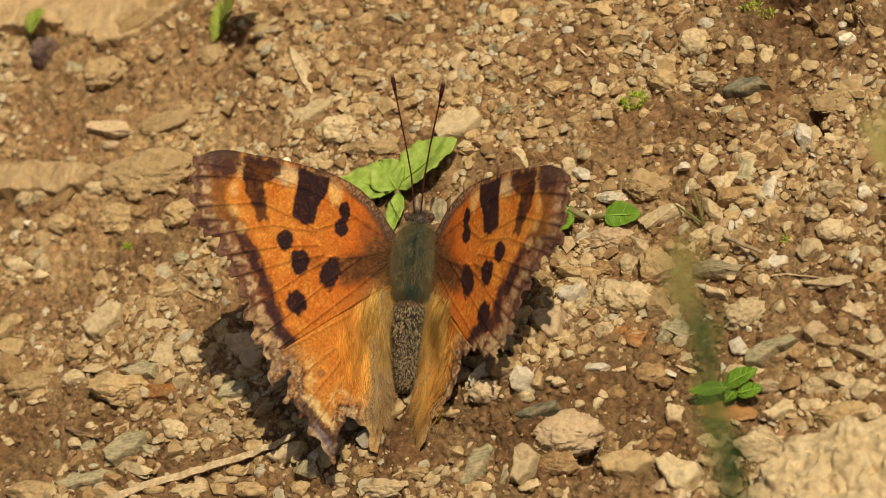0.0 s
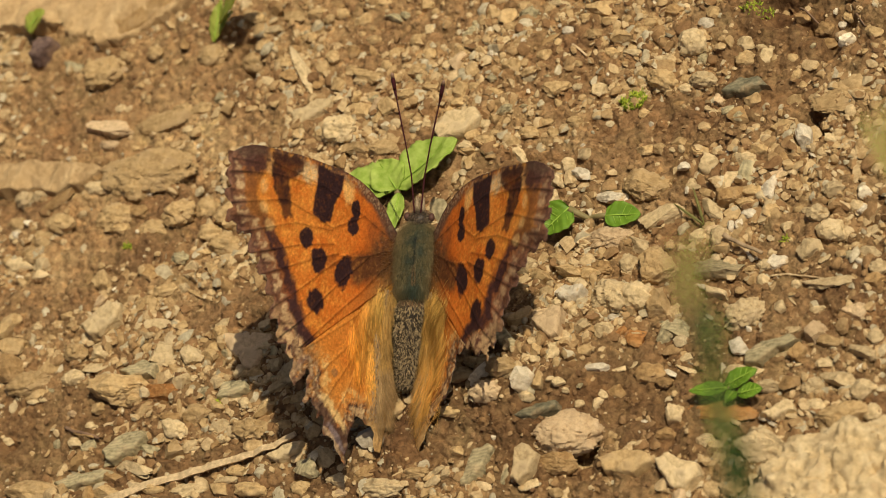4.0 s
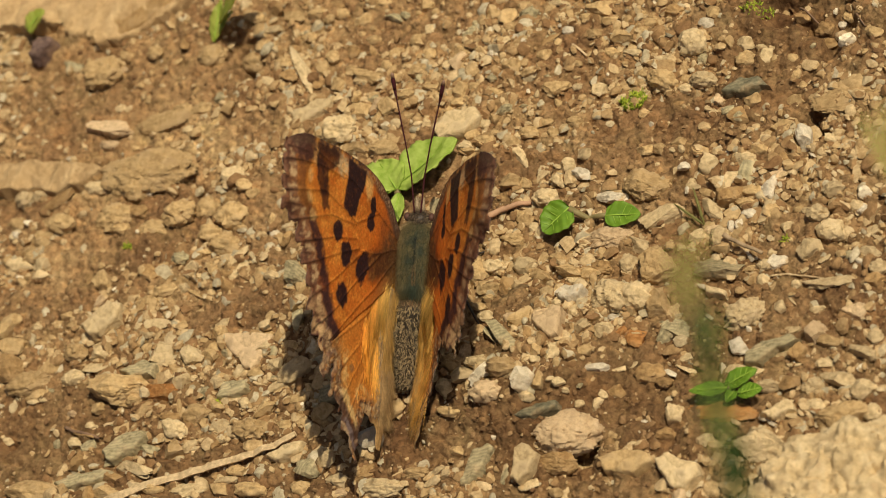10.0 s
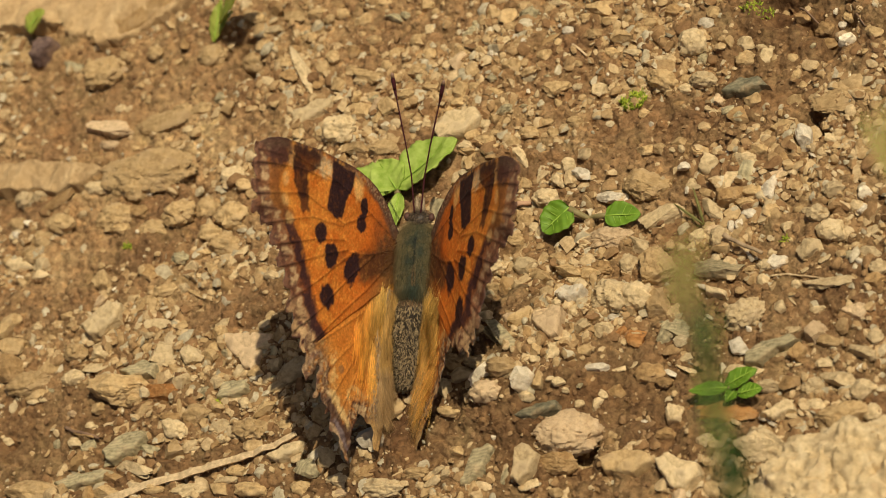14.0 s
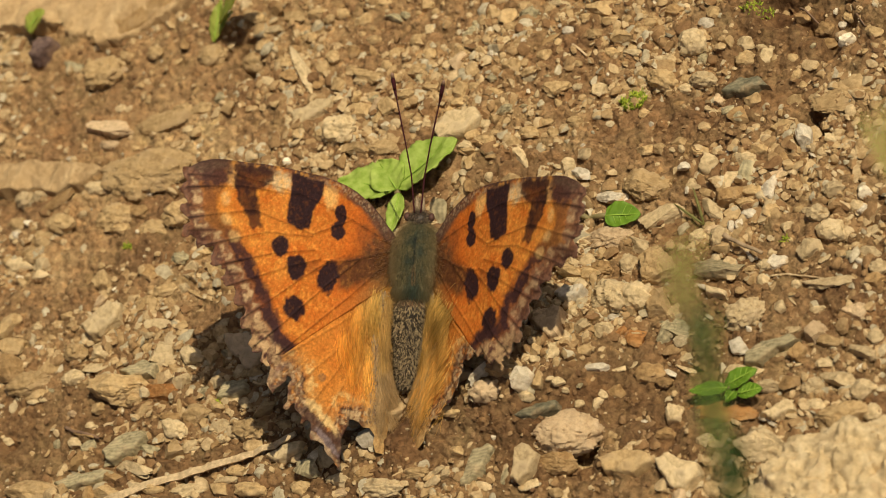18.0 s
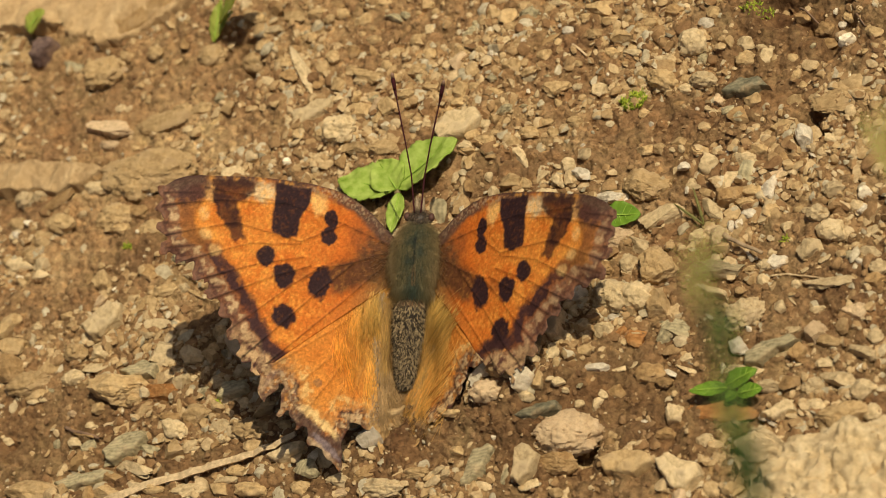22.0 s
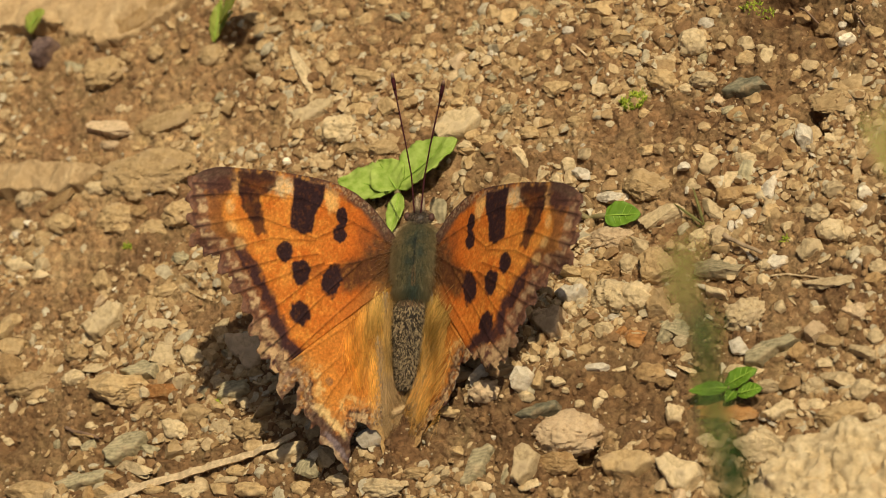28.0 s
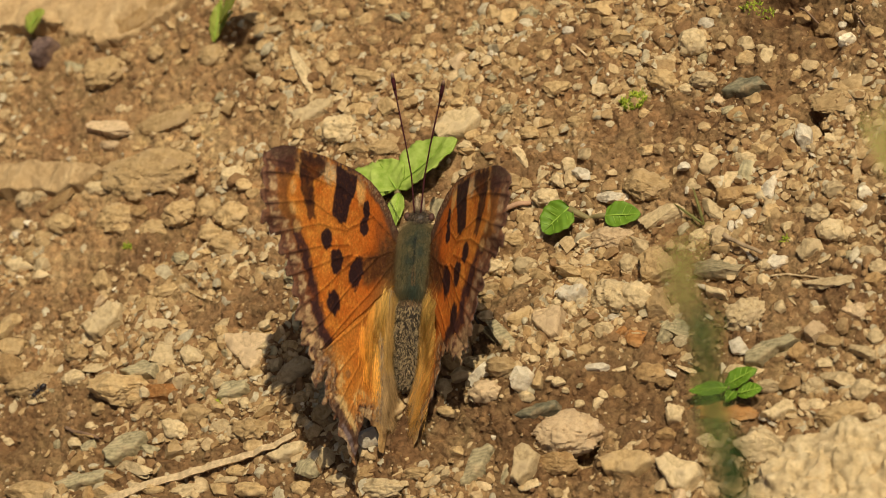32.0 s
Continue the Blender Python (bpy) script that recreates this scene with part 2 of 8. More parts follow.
def relief(x, y):
    """Height of the soil in millimetres at a place in millimetres."""
    x, y = np.asarray(x, float), np.asarray(y, float)
    h = 2.0 * (cloudy(x / 26, y / 26, 3, 2) - 0.5) + 1.7 * (cloudy(x / 6.0, y / 6.0, 11, 3) - 0.5) + 1.3 * (cloudy(x / 2.1, y / 2.1, 23, 3) - 0.5)
    h = h + 0.8 * (0.5 - np.abs(cloudy(x / 2.4, y / 2.4, 61, 2) - 0.5) * 2) * cloudy(x / 9, y / 9, 67, 2)
    lumps = np.abs(cloudy(x / 1.5, y / 1.5, 71, 2) - 0.5)
    h = h + 1.1 * (0.25 - lumps) + 0.45 * (cloudy(x / 0.8, y / 0.8, 73, 2) - 0.5)
    h = h + 0.75 * crumbled(x, y, 1.7, 91) + 0.55 * crumbled(x, y, 0.95, 96) - 0.30
    for cx, cy, r, depth in HOLES:
        h = h - depth * np.exp(-((x - cx) ** 2 + (y - cy) ** 2) / (r * r))
    for cx, cy, r, rise in MOUNDS:
        h = h + rise * np.exp(-((x - cx) ** 2 + (y - cy) ** 2) / (r * r))
    calm = np.clip(1.2 - np.hypot(x, y) / 400, 0.05, 1)
    return h * calm


def height(x, y):
    return float(relief(x, y))


def mesh_from(name, verts, faces, material, smooth=True):
    me = bpy.data.meshes.new(name)
    me.from_pydata(verts, [], faces)
    for m in material if isinstance(material, (list, tuple)) else (material,):
        me.materials.append(m)
    if smooth:
        me.shade_smooth()
    return me


def part(name, me, parent, label=""):
    ob = new(name, me)
    ob.parent = parent
    return tagged(ob, label)


def bm_mesh(name, bm, material, smooth=True):
    me = bpy.data.meshes.new(name)
    bm.to_mesh(me)
    bm.free()
    me.materials.append(material)
    if smooth:
        me.shade_smooth()
    return me


def tube(path, radii, sides=8):
    """Verts and faces of a round tube along points, closed at both ends."""
    verts, faces = [], []
    pts = [Vector(p) for p in path]
    for i, p in enumerate(pts):
        along = (pts[min(i + 1, len(pts) - 1)] - pts[max(i - 1, 0)]).normalized()
        side = along.cross(Vector((0.31, 0.17, 0.93))).normalized()
        up = side.cross(along)
        for k in range(sides):
            a = 2 * math.pi * k / sides
            verts.append(p + (side * math.cos(a) + up * math.sin(a)) * radii[i])
    for i in range(len(pts) - 1):
        for k in range(sides):
            a, b = i * sides + k, i * sides + (k + 1) % sides
            faces.append((a, b, b + sides, a + sides))
    faces.append(tuple(range(sides))[::-1])
    faces.append(tuple(range((len(pts) - 1) * sides, len(pts) * sides)))
    return verts, faces


def joined(name, pieces, material, smooth=True):
    verts, faces = [], []
    for v, f in pieces:
        o = len(verts)
        verts += v
        faces += [tuple(i + o for i in q) for q in f]
    return mesh_from(name, verts, faces, material, smooth)


def tinted(name, pieces, colours, material):
    """Like joined, with a colour of its own for each piece."""
    me = joined(name, pieces, material)
    rgb = np.ones((len(me.vertices), 4))
    i = 0
    for (v, _), c in zip(pieces, colours):
        rgb[i:i + len(v), :3] = c
        i += len(v)
    me.color_attributes.new("pattern", "FLOAT_COLOR", "POINT").data.foreach_set("color", rgb.ravel())
    return me


def strand(p, direction, length, width, bend, rng):
    """One tapering three-sided hair, bent towards 'bend'."""
    d = Vector(direction).normalized()
    side = d.cross(Vector((rng.uniform(-1, 1), rng.uniform(-1, 1), rng.uniform(-1, 1)))).normalized()
    up = side.cross(d)
    verts, faces = [], []
    p = Vector(p)
    for i, (s, w) in enumerate(((0, 1.0), (0.5, 0.8))):
        c = p + d * length * s + Vector(bend) * length * s * s
        for k in range(3):
            a = 2.094 * k
            verts.append(c + (side * math.cos(a) + up * math.sin(a)) * width * w)
    verts.append(p + d * length + Vector(bend) * length)
    for k in range(3):
        n = (k + 1) % 3
        faces += [(k, n, n + 3, k + 3), (k + 3, n + 3, 6)]
    return verts, faces


# ---- the ground: one sheet, finest where the camera looks ----


def spread(lo, hi, step):
    inner = np.arange(lo, hi + step / 2, step)
    grow = step * np.cumsum(1.35 ** np.arange(1, 36))
    return np.concatenate([(lo - grow)[::-1], inner, hi + grow])


# paler soil, darker where strength is negative: place, half width and strength
SOIL_TONES = [(35, 12, 26, 0.22), (-27, 38, 14, 0.25), (28, 34, 16, 0.15), (20, 18, 12, 0.15), (0, 36, 22, 0.3), (14, 30, 14, 0.2), (-57, 43, 30, 0.75), (-23, 34, 21, 0.35), (-11, 38, 14, 0.4), (10, 32, 15, 0.25), (-40, 4, 18, 0.2), (-63, 17, 14, 0.2), (18, 29, 14, 0.15), (45, 22, 18, -0.2), (9, -33, 35, -0.12), (-56, -15, 11, -0.3), (51, 21, 9, -0.25), (-50, 18, 11, 0.3), (20, -37, 11, -0.15), (25, -28, 12, -0.2), (6, -32, 8, -0.2)]


def soil_tone_at(x, y):
    d = 0.30 + 0.5 * (cloudy(x / 14, y / 14, 81, 3) - 0.5)
    for cx, cy, r, k in SOIL_TONES:
        d = d + k * np.exp(-((x - cx) ** 2 + (y - cy) ** 2) / (r * r))
    return np.clip(d, 0, 1)


def build_ground():
    xs, ys = spread(-80.0, 68.0, 0.30), spread(-34.0, 80.0, 0.30)
    gx, gy = np.meshgrid(xs, ys)
    gy = gy - 0.29 * (gx + 66)
    z = relief(gx, gy)
    verts = np.stack([gx, gy, z], -1).reshape(-1, 3) * MM
    nx, ny = len(xs), len(ys)
    i = np.arange(nx - 1)[None, :] + np.arange(ny - 1)[:, None] * nx
    faces = np.stack([i, i + 1, i + 1 + nx, i + nx], -1).reshape(-1, 4)
    me = mesh_from("ground", verts.tolist(), faces.tolist(), SOIL)
    me.attributes.new("soil_tone", "FLOAT", "POINT").data.foreach_set("value", soil_tone_at(gx, gy).ravel().astype(np.float32))
    return tagged(new("ground", me), "dry brown crumbly soil with fine grit", "ground", kind="structure")


build_ground()


def scatter(name, count, area, sizes, seed, keep, label, material=GRIT):
    """Many tiny stones in one mesh of kind stuff, half sunk in the soil."""
    rng = np.random.RandomState(seed)
    bm = bmesh.new()
    bmesh.ops.create_icosphere(bm, subdivisions=2 if sizes[1] > 0.75 else 1, radius=1)
    ball = np.array([v.co[:] for v in bm.verts])
    tris = np.array([[v.index for v in f.verts] for f in bm.faces])
    bm.free()
    x = rng.uniform(area[0], area[1], count)
    y = rng.uniform(area[2], area[3], count)
    far = (y > 75 - 0.343 * (x + 73)) | (y < -30 - 0.237 * (x + 64)) | (np.abs(x + 6) > 74)
    ok = keep(x, y, rng.uniform(0, 1, count)) & (~far | (rng.uniform(0, 1, count) < 0.06))
    for cx, cy, r in CLEAR:
        ok &= (np.hypot(x - cx, y - cy) > r) | (sizes[1] < 0.5)
    x, y = x[ok], y[ok]
    n = len(x)
    r = sizes[0] * (sizes[1] / sizes[0]) ** (rng.uniform(0, 1, n) ** 2.2)
    form = np.repeat(ball[None], n, 0)
    for _ in range(9):
        cut = rng.normal(0, 1, (n, 1, 3))
        cut /= np.linalg.norm(cut, axis=-1, keepdims=True)
        over = (form * cut).sum(-1, keepdims=True) - rng.uniform(0.44, 0.88, (n, 1, 1))
        form = form - cut * np.maximum(over, 0)
    jag = rng.uniform(0.92, 1.1, (n, len(ball), 1))
    shape = rng.uniform(0.7, 1.45, (n, 1, 3)) * np.array([1, 1, 0.66])
    p = form * jag * shape * r[:, None, None]
    a = rng.uniform(0, 6.283, n)
    tilt = rng.uniform(-0.5, 0.5, n)
    ca, sa, ct, st = (f(v)[:, None] for v in (a, tilt) for f in (np.cos, np.sin))
    px, py, pz = p[..., 0], p[..., 1], p[..., 2]
    px, pz = px * ct - pz * st, px * st + pz * ct
    px, py = px * ca - py * sa, px * sa + py * ca
    z = relief(x, y) + r * 0.05
    verts = np.stack([px + x[:, None], py + y[:, None], pz + z[:, None]], -1).reshape(-1, 3) * MM
    faces = (tris[None] + (np.arange(n) * len(ball))[:, None, None]).reshape(-1, 3)
    me = mesh_from(name, verts.tolist(), faces.tolist(), material, smooth=sizes[1] > 0.75)
    if sizes[1] > 0.75:
        me.set_sharp_from_angle(angle=radians(30))
    return tagged(new(name, me), label, "gravel", kind="stuff")


def stony(x, y):
    """How stony the ground is, from bare soil (0) to loose gravel (1)."""
    s = cloudy(x / 15, y / 15, 41, 3) * 2.2 - 0.58
    for places, k, edge in ((BARE, -1.4, 2.0), (HEAPS, 0.5, 1.0)):
        for cx, cy, rx, ry in places:
            s = s + k * np.exp(-(((x - cx) / rx) ** 2 + ((y - cy) / ry) ** 2) ** edge)
    return np.clip(s, 0.05, 1)


# places kept free of loose gravel: under leaves and under the butterfly
CLEAR = [(16.2, -0.8, 3.0), (25.1, -2.5, 3.0), (-6.7, 11.4, 6.0), (-2.6, 13.8, 5.0), (-10.9, 13.1, 4.0), (39.3, -30.4, 3.2), (35.0, -30.7, 2.6), (-35.7, 47.0, 2.0), (-64.5, 56.9, 2.0), (34.5, -4.7, 2.0), (-1.8, -26.4, 4.5), (1.2, -22.9, 3.0)]
# patches of bare soil and heaps of gravel: centre and half sizes in millimetres
BARE = [(-47, 40, 13.6, 4.7), (-60, 8, 9.0, 3.1), (-30, -1, 8.3, 3.2), (-49, 14, 9.4, 2.4), (-30, 28, 5.6, 2.9), (-25, 15, 5.4, 3.8),
        (-57, -13, 8.6, 4.0), (-33, -23, 5.1, 1.7), (7, -11, 5.5, 2.9), (7, -18, 3.9, 1.6), (7, -30, 7.2, 3.3), (24, -27, 7.0, 3.9),
        (25, -41, 4.3, 1.5), (36, -34, 4.9, 2.3), (25, 10, 8.7, 4.0), (33, 11, 3.9, 3.5), (47, 19, 5.7, 4.0), (47, 11, 3.8, 2.6),
        (41, 25, 6.3, 2.3), (52, 23, 5.5, 3.5), (46, 25, 5.0, 3.0), (16, 28, 4.2, 2.8), (-9, 40, 5.4, 2.2), (46, -11, 3.6, 3.2), (47, -21, 4.2, 2.3), (9, 10, 4.9, 2.0)]
HEAPS = [(-63, 15, 5.8, 3.9), (-38, 9, 5.5, 3.7), (-53, -1, 11.0, 3.7), (-41, -6, 8.0, 3.6), (-24, -11, 5.1, 3.5), (-35, -18, 6.9, 2.6),
         (-22, -21, 6.6, 3.4), (9, -6, 4.8, 3.4), (22, -14, 6.8, 4.1), (47, -32, 6.9, 3.8), (39, -8, 4.4, 3.3), (41, -15, 4.4, 3.2),
         (-12, 22, 8.8, 3.8), (8, 32, 7.7, 4.8), (32, 20, 4.8, 4.5), (5, 14, 5.0, 2.7)]
scatter("soil_crumbs", 22000, (-82, 72, -60, 76), (0.15, 0.55), 9, lambda x, y, u: u < (1.0 - 0.7 * stony(x, y)) * np.clip(1.45 - 1.6 * soil_tone_at(x, y), 0.3, 1), "small dark brown crumbs of soil", CRUMB)
scatter("fine_grit", 33000, (-82, 72, -60, 76), (0.13, 0.42), 5, lambda x, y, u: u < 0.07 + 0.67 * stony(x, y), "fine tan and brown grit lying on the soil")
scatter("gravel", 23000, (-82, 72, -60, 76), (0.40, 0.78), 6, lambda x, y, u: u < 0.02 + 0.98 * stony(x, y) ** 1.3, "loose tan and brown gravel on the soil")
scatter("coarse_gravel", 7600, (-82, 72, -60, 76), (0.72, 1.3), 7, lambda x, y, u: u < 0.01 + 0.99 * stony(x, y) ** 1.6, "coarse pale gravel among the stones")

# ---- the butterfly ----
HINGE = 1.24


def inside(px, py, poly):
    hit = np.zeros(px.shape, bool)
    for (x0, y0), (x1, y1) in zip(poly, poly[1:] + poly[:1]):
        cross = (y0 > py) != (y1 > py)
        hit ^= cross & (px < (x1 - x0) * (py - y0) / (y1 - y0 + 1e-12) + x0)
    return hit


def near(px, py, line):
    """Distance to a line of points, and the nearest point on it."""
    best = np.full(px.shape, 1e9)
    bx, by = np.zeros(px.shape), np.zeros(px.shape)
    for (x0, y0), (x1, y1) in zip(line, line[1:]):
        dx, dy = x1 - x0, y1 - y0
        t = np.clip(((px - x0) * dx + (py - y0) * dy) / (dx * dx + dy * dy + 1e-12), 0, 1)
        qx, qy = x0 + t * dx, y0 + t * dy
        d = np.hypot(px - qx, py - qy)
        m = d < best
        best, bx, by = np.where(m, d, best), np.where(m, qx, bx), np.where(m, qy, by)
    return best, bx, by


def step(d, at, soft):
    """1 below 'at', 0 above, with a soft edge."""
    return np.clip(0.5 - (d - at) / soft, 0, 1)


FORE = [(1.0, 2.0), (2.0, 3.0), (2.7, 3.6), (4.2, 5.0), (5.7, 6.2), (7.6, 7.2), (9.4, 7.8), (11.6, 8.2), (13.7, 8.4), (15.9, 8.45), (18.0, 8.5),
        (20.9, 8.4), (23.7, 8.2), (26.5, 8.1), (28.3, 7.8), (29.7, 7.3), (30.8, 6.5), (31.5, 5.4), (31.5, 4.2), (31.1, 3.1), (31.5, 1.9),
        (30.9, 0.6), (31.0, -0.7), (30.3, -2.0), (29.1, -1.9), (27.9, -2.6), (26.8, -3.5), (26.2, -4.9), (24.9, -5.7), (24.5, -7.1), (23.3, -8.0),
        (22.7, -9.2), (21.9, -10.2), (21.8, -11.9), (20.5, -12.7), (20.3, -14.4), (19.3, -15.5), (17.8, -15.6), (16.4, -14.3), (13.8, -12.3),
        (10.3, -9.7), (6.1, -6.6), (1.0, -3.0)]
HIND = [(0.6, -1.0), (4.0, -2.0), (9.0, -6.0), (17.3, -12.5), (18.6, -14.0), (18.2, -15.6), (18.2, -17.4), (17.3, -19.3), (16.3, -18.0), (15.5, -16.8), (14.8, -17.2),
        (15.2, -18.7), (15.8, -20.7), (14.9, -20.6), (14.1, -20.0), (13.6, -21.0), (13.4, -22.3), (12.4, -21.8), (11.6, -22.7), (11.5, -24.2),
        (9.8, -24.5), (8.6, -25.8), (7.5, -27.3), (7.2, -24.9), (6.9, -22.4), (6.4, -21.1), (4.9, -21.2), (3.3, -21.7), (2.6, -23.0), (2.2, -24.6),
        (1.1, -24.7), (0.7, -22.1), (0.3, -18.6), (0.1, -13.7), (0.2, -7.3)]
FORE_WORN = FORE[:24] + [(28.6, -2.3), (27.2, -2.6), (26.3, -3.7), (25.2, -4.4), (24.6, -5.7), (23.3, -6.4), (22.7, -7.8), (21.4, -8.6), (21.4, -10.2), (20.7, -11.5), (19.3, -12.4),
                         (18.5, -12.8), (18.3, -14.1), (17.6, -14.6), (16.8, -13.2), (15.3, -13.3), (14.0, -12.7), (12.4, -12.0), (9.0, -9.0), (6.1, -6.6), (1.0, -3.0)]
TORN = [(0.6, -1.0), (4.0, -2.0), (10.3, -6.9), (16.9, -10.8), (15.1, -12.4), (13.6, -12.3), (12.4, -12.7), (10.5, -13.1), (10.4, -14.0), (10.0, -14.6), (10.1, -15.8), (9.5, -16.8),
        (8.9, -17.4), (7.8, -18.7), (7.0, -19.0), (5.8, -20.3), (4.6, -20.7), (4.2, -21.5), (3.4, -22.2), (3.3, -23.4), (2.1, -24.3), (1.1, -23.5), (0.9, -21.7), (0.3, -19.6),
        (0.0, -17.5), (0.0, -13.0), (0.2, -7.3)]


def ragged(outline, first, last, depth, seed):
    """The outline with a frayed, scalloped edge between two of its points."""
    out = []
    for i, (x0, y0) in enumerate(outline):
        out.append((x0, y0))
        if first <= i < last:
            x1, y1 = outline[i + 1]
            ln = math.hypot(x1 - x0, y1 - y0)
            for k in range(1, 6):
                t = k / 6
                off = depth * (0.55 * math.sin(math.pi * t) * (1 if i % 2 else -1) + 0.9 * (float(wave(np.array(i + t * 4.0), np.array(0.5), seed)) - 0.5))
                out.append((x0 + (x1 - x0) * t + off * (y1 - y0) / ln, y0 + (y1 - y0) * t - off * (x1 - x0) / ln))
    return out


FORE_VEINS = [[(2, 0.6), (8, -1.6), (11.8, -2.2)], [(6.5, -1.1), (11, -5.0), (20.3, -13.9)], [(11, -2.1), (15, -4.9), (22.0, -10.6)],
              [(12.2, -2.0), (17, -3.7), (24.4, -7.0)], [(13.2, -1.0), (19, -2.3), (26.3, -4.8)], [(13.6, 0.6), (20, 0.2), (28, -2.6)],
              [(13.6, 0.9), (22, 2.6), (31, 0.2)], [(2, 1.4), (8, 3.6), (13.6, 0.9)], [(8, 3.6), (16, 5.6), (26, 6.6)], [(16, 5.4), (24, 5.2), (31, 4.0)],
              [(2, -0.6), (8, -6.2), (17.6, -14.8)]]
FORE_TICKS = [[(21.3, -9.0), (23.0, -9.1)], [(18.6, -11.8), (21.2, -12.3)], [(23.0, -5.4), (25.6, -5.8)], [(27.2, 1.6), (31.2, 2.0)], [(27.0, -0.6), (30.4, -1.2)], [(26.9, 5.8), (31.0, 5.6)]]
HIND_VEINS = [[(2, -4), (8, -9), (17.8, -15.5)], [(3, -6), (9, -13), (15.2, -18.6)], [(3, -7), (9, -16), (13.4, -21.6)], [(3, -8), (8, -18), (11.4, -23.8)],
              [(3, -9), (6, -18), (7.6, -26.6)], [(2.5, -9), (4, -16), (4.9, -21)], [(1.5, -8), (2, -16), (1.7, -24)]]
ORANGE, AMBER, CREAM = (0.46, 0.111, 0.013), (0.60, 0.250, 0.042), (0.60, 0.45, 0.23)
BLACKISH, UMBER, LILAC = (0.027, 0.012, 0.012), (0.060, 0.024, 0.018), (0.20, 0.165, 0.19)


def lay(col, mask, rgb):
    return col * (1 - np.clip(mask, 0, 1)[:, None]) + np.array(rgb)[None] * np.clip(mask, 0, 1)[:, None]


def blob(u, v, cu, cv, ru, rv, turn=0.0, rough=0.14, seed=0, soft=0.16):
    a = radians(turn)
    x, y = (u - cu) * math.cos(a) + (v - cv) * math.sin(a), -(u - cu) * math.sin(a) + (v - cv) * math.cos(a)
    d = (np.hypot(x / ru, y / rv) - 1) + rough * 2 * (cloudy(u * 1.6, v * 1.6, seed, 3) - 0.5)
    return step(d, 0, soft)


def patch(u, v, poly, seed, soft=0.25, rough=0.5):
    d = near(u, v, poly + poly[:1])[0] * np.where(inside(u, v, poly), -1, 1)
    return step(d + rough * (cloudy(u * 1.5, v * 1.5, seed, 3) - 0.5), 0, soft)


def fore_pattern(u, v, rim, fresh):
    n1, n2 = cloudy(u / 2.2, v / 2.2, 5, 4), cloudy(u * 1.3, v * 1.3, 8, 3)
    col = np.tile(np.array(ORANGE), (len(u), 1))
    col = lay(col, np.clip((u - 7) / 11, 0, 1) * 0.7 * np.clip(1.7 * (n1 - 0.2), 0, 1.2), AMBER)
    base = np.clip(1.3 - np.hypot(u - 1, (v + 0.3) * 0.75) / 6.2, 0, 1)
    col = lay(col, np.clip(base * (0.8 + 1.2 * n2) - 0.1, 0, 0.92), (0.085, 0.040, 0.018))
    cell = patch(u, v, [(2, 1), (8, -1.1), (10.6, -2.2), (9.2, -5.4), (3, -2.6)], 3, 1.2, 1.0)
    col = lay(col, np.clip(cell * (0.8 + 0.6 * n2), 0, 0.93), (0.080, 0.032, 0.013))
    hinge_side = step(near(u, v, [(1, -3.0), (10.3, -9.7)])[0], 1.6, 1.5)
    col = lay(col, hinge_side * 0.45 * np.clip((11 - u) / 6, 0, 1), (0.34, 0.17, 0.045))
    # cream and amber marks between the dark bars
    for cu, cv, ru, rv, c, s in ((25.4, 6.2, 0.8, 1.3, CREAM, 1), (18.6, 6.7, 1.8, 1.3, CREAM, 2), (11.5, 5.9, 1.1, 1.5, (0.70, 0.42, 0.13), 3)):
        col = lay(col, blob(u, v, cu, cv, ru, rv, 0, 0.5, s, 0.6) * (0.6 + 0.5 * n1), c)
    # outer margin: dark band, mauve-brown edge, a pale blotch in each cell
    edge = near(u, v, rim)[0]
    cell_side = np.min([near(u, v, line)[0] for line in FORE_VEINS[1:7] + FORE_VEINS[9:] + FORE_TICKS], 0)
    n3 = cloudy(u * 1.5, v * 1.5, 29, 4)
    wob = edge + 1.5 * (n2 - 0.5)
    top = np.clip((v + 2.5) / 3, 0, 1)
    col = lay(col, step(wob, 5.6, 1.5) * top * (0.25 + 0.6 * n1), (0.62, 0.27, 0.05))
    col = lay(col, step(np.abs(wob - 3.15), 0.95, 0.8) * (0.97 - 0.35 * top) * (0.85 + 0.35 * n2), (0.046, 0.019, 0.017))
    col = lay(col, step(wob, 2.25, 0.5) * (0.72 + 0.4 * n2), (0.140, 0.070, 0.042))
    pale = step(np.abs(wob - 1.5), 0.55, 0.35) * step(-cell_side, -0.34, 0.3) * np.clip((n3 - 0.38) * 4.5, 0, 1)
    col = lay(col, pale * fresh, (0.55, 0.385, 0.195))
    col = lay(col, step(np.abs(wob - 0.72), 0.26, 0.25) * (0.35 + 0.6 * n2), UMBER)
    col = lay(col, step(wob, 0.22, 0.25) * 0.7, (0.15, 0.080, 0.055))
    lower = np.clip((-v - 9.5) / 3, 0, 1)
    col = lay(col, step(edge, 2.3, 0.9) * lower * np.clip((n3 - 0.36) * 5, 0, 0.9), (0.43, 0.275, 0.13))
    col = lay(col, step(edge, 1.6, 0.9) * lower * np.clip((0.42 - n3) * 6, 0, 0.9), UMBER)
    lun = blob(u, v, 26.0, 3.4, 0.7, 0.8, 0, 0.3, 4, .5) + blob(u, v, 25.6, 0.9, 0.8, 0.7, 0, 0.3, 5, .5) + blob(u, v, 24.4, -1.0, 0.8, 0.7, 0, .3, 6, .5)
    col = lay(col, np.clip(lun, 0, 1) * (0.1 + 0.7 * n2), (0.74, 0.48, 0.18))
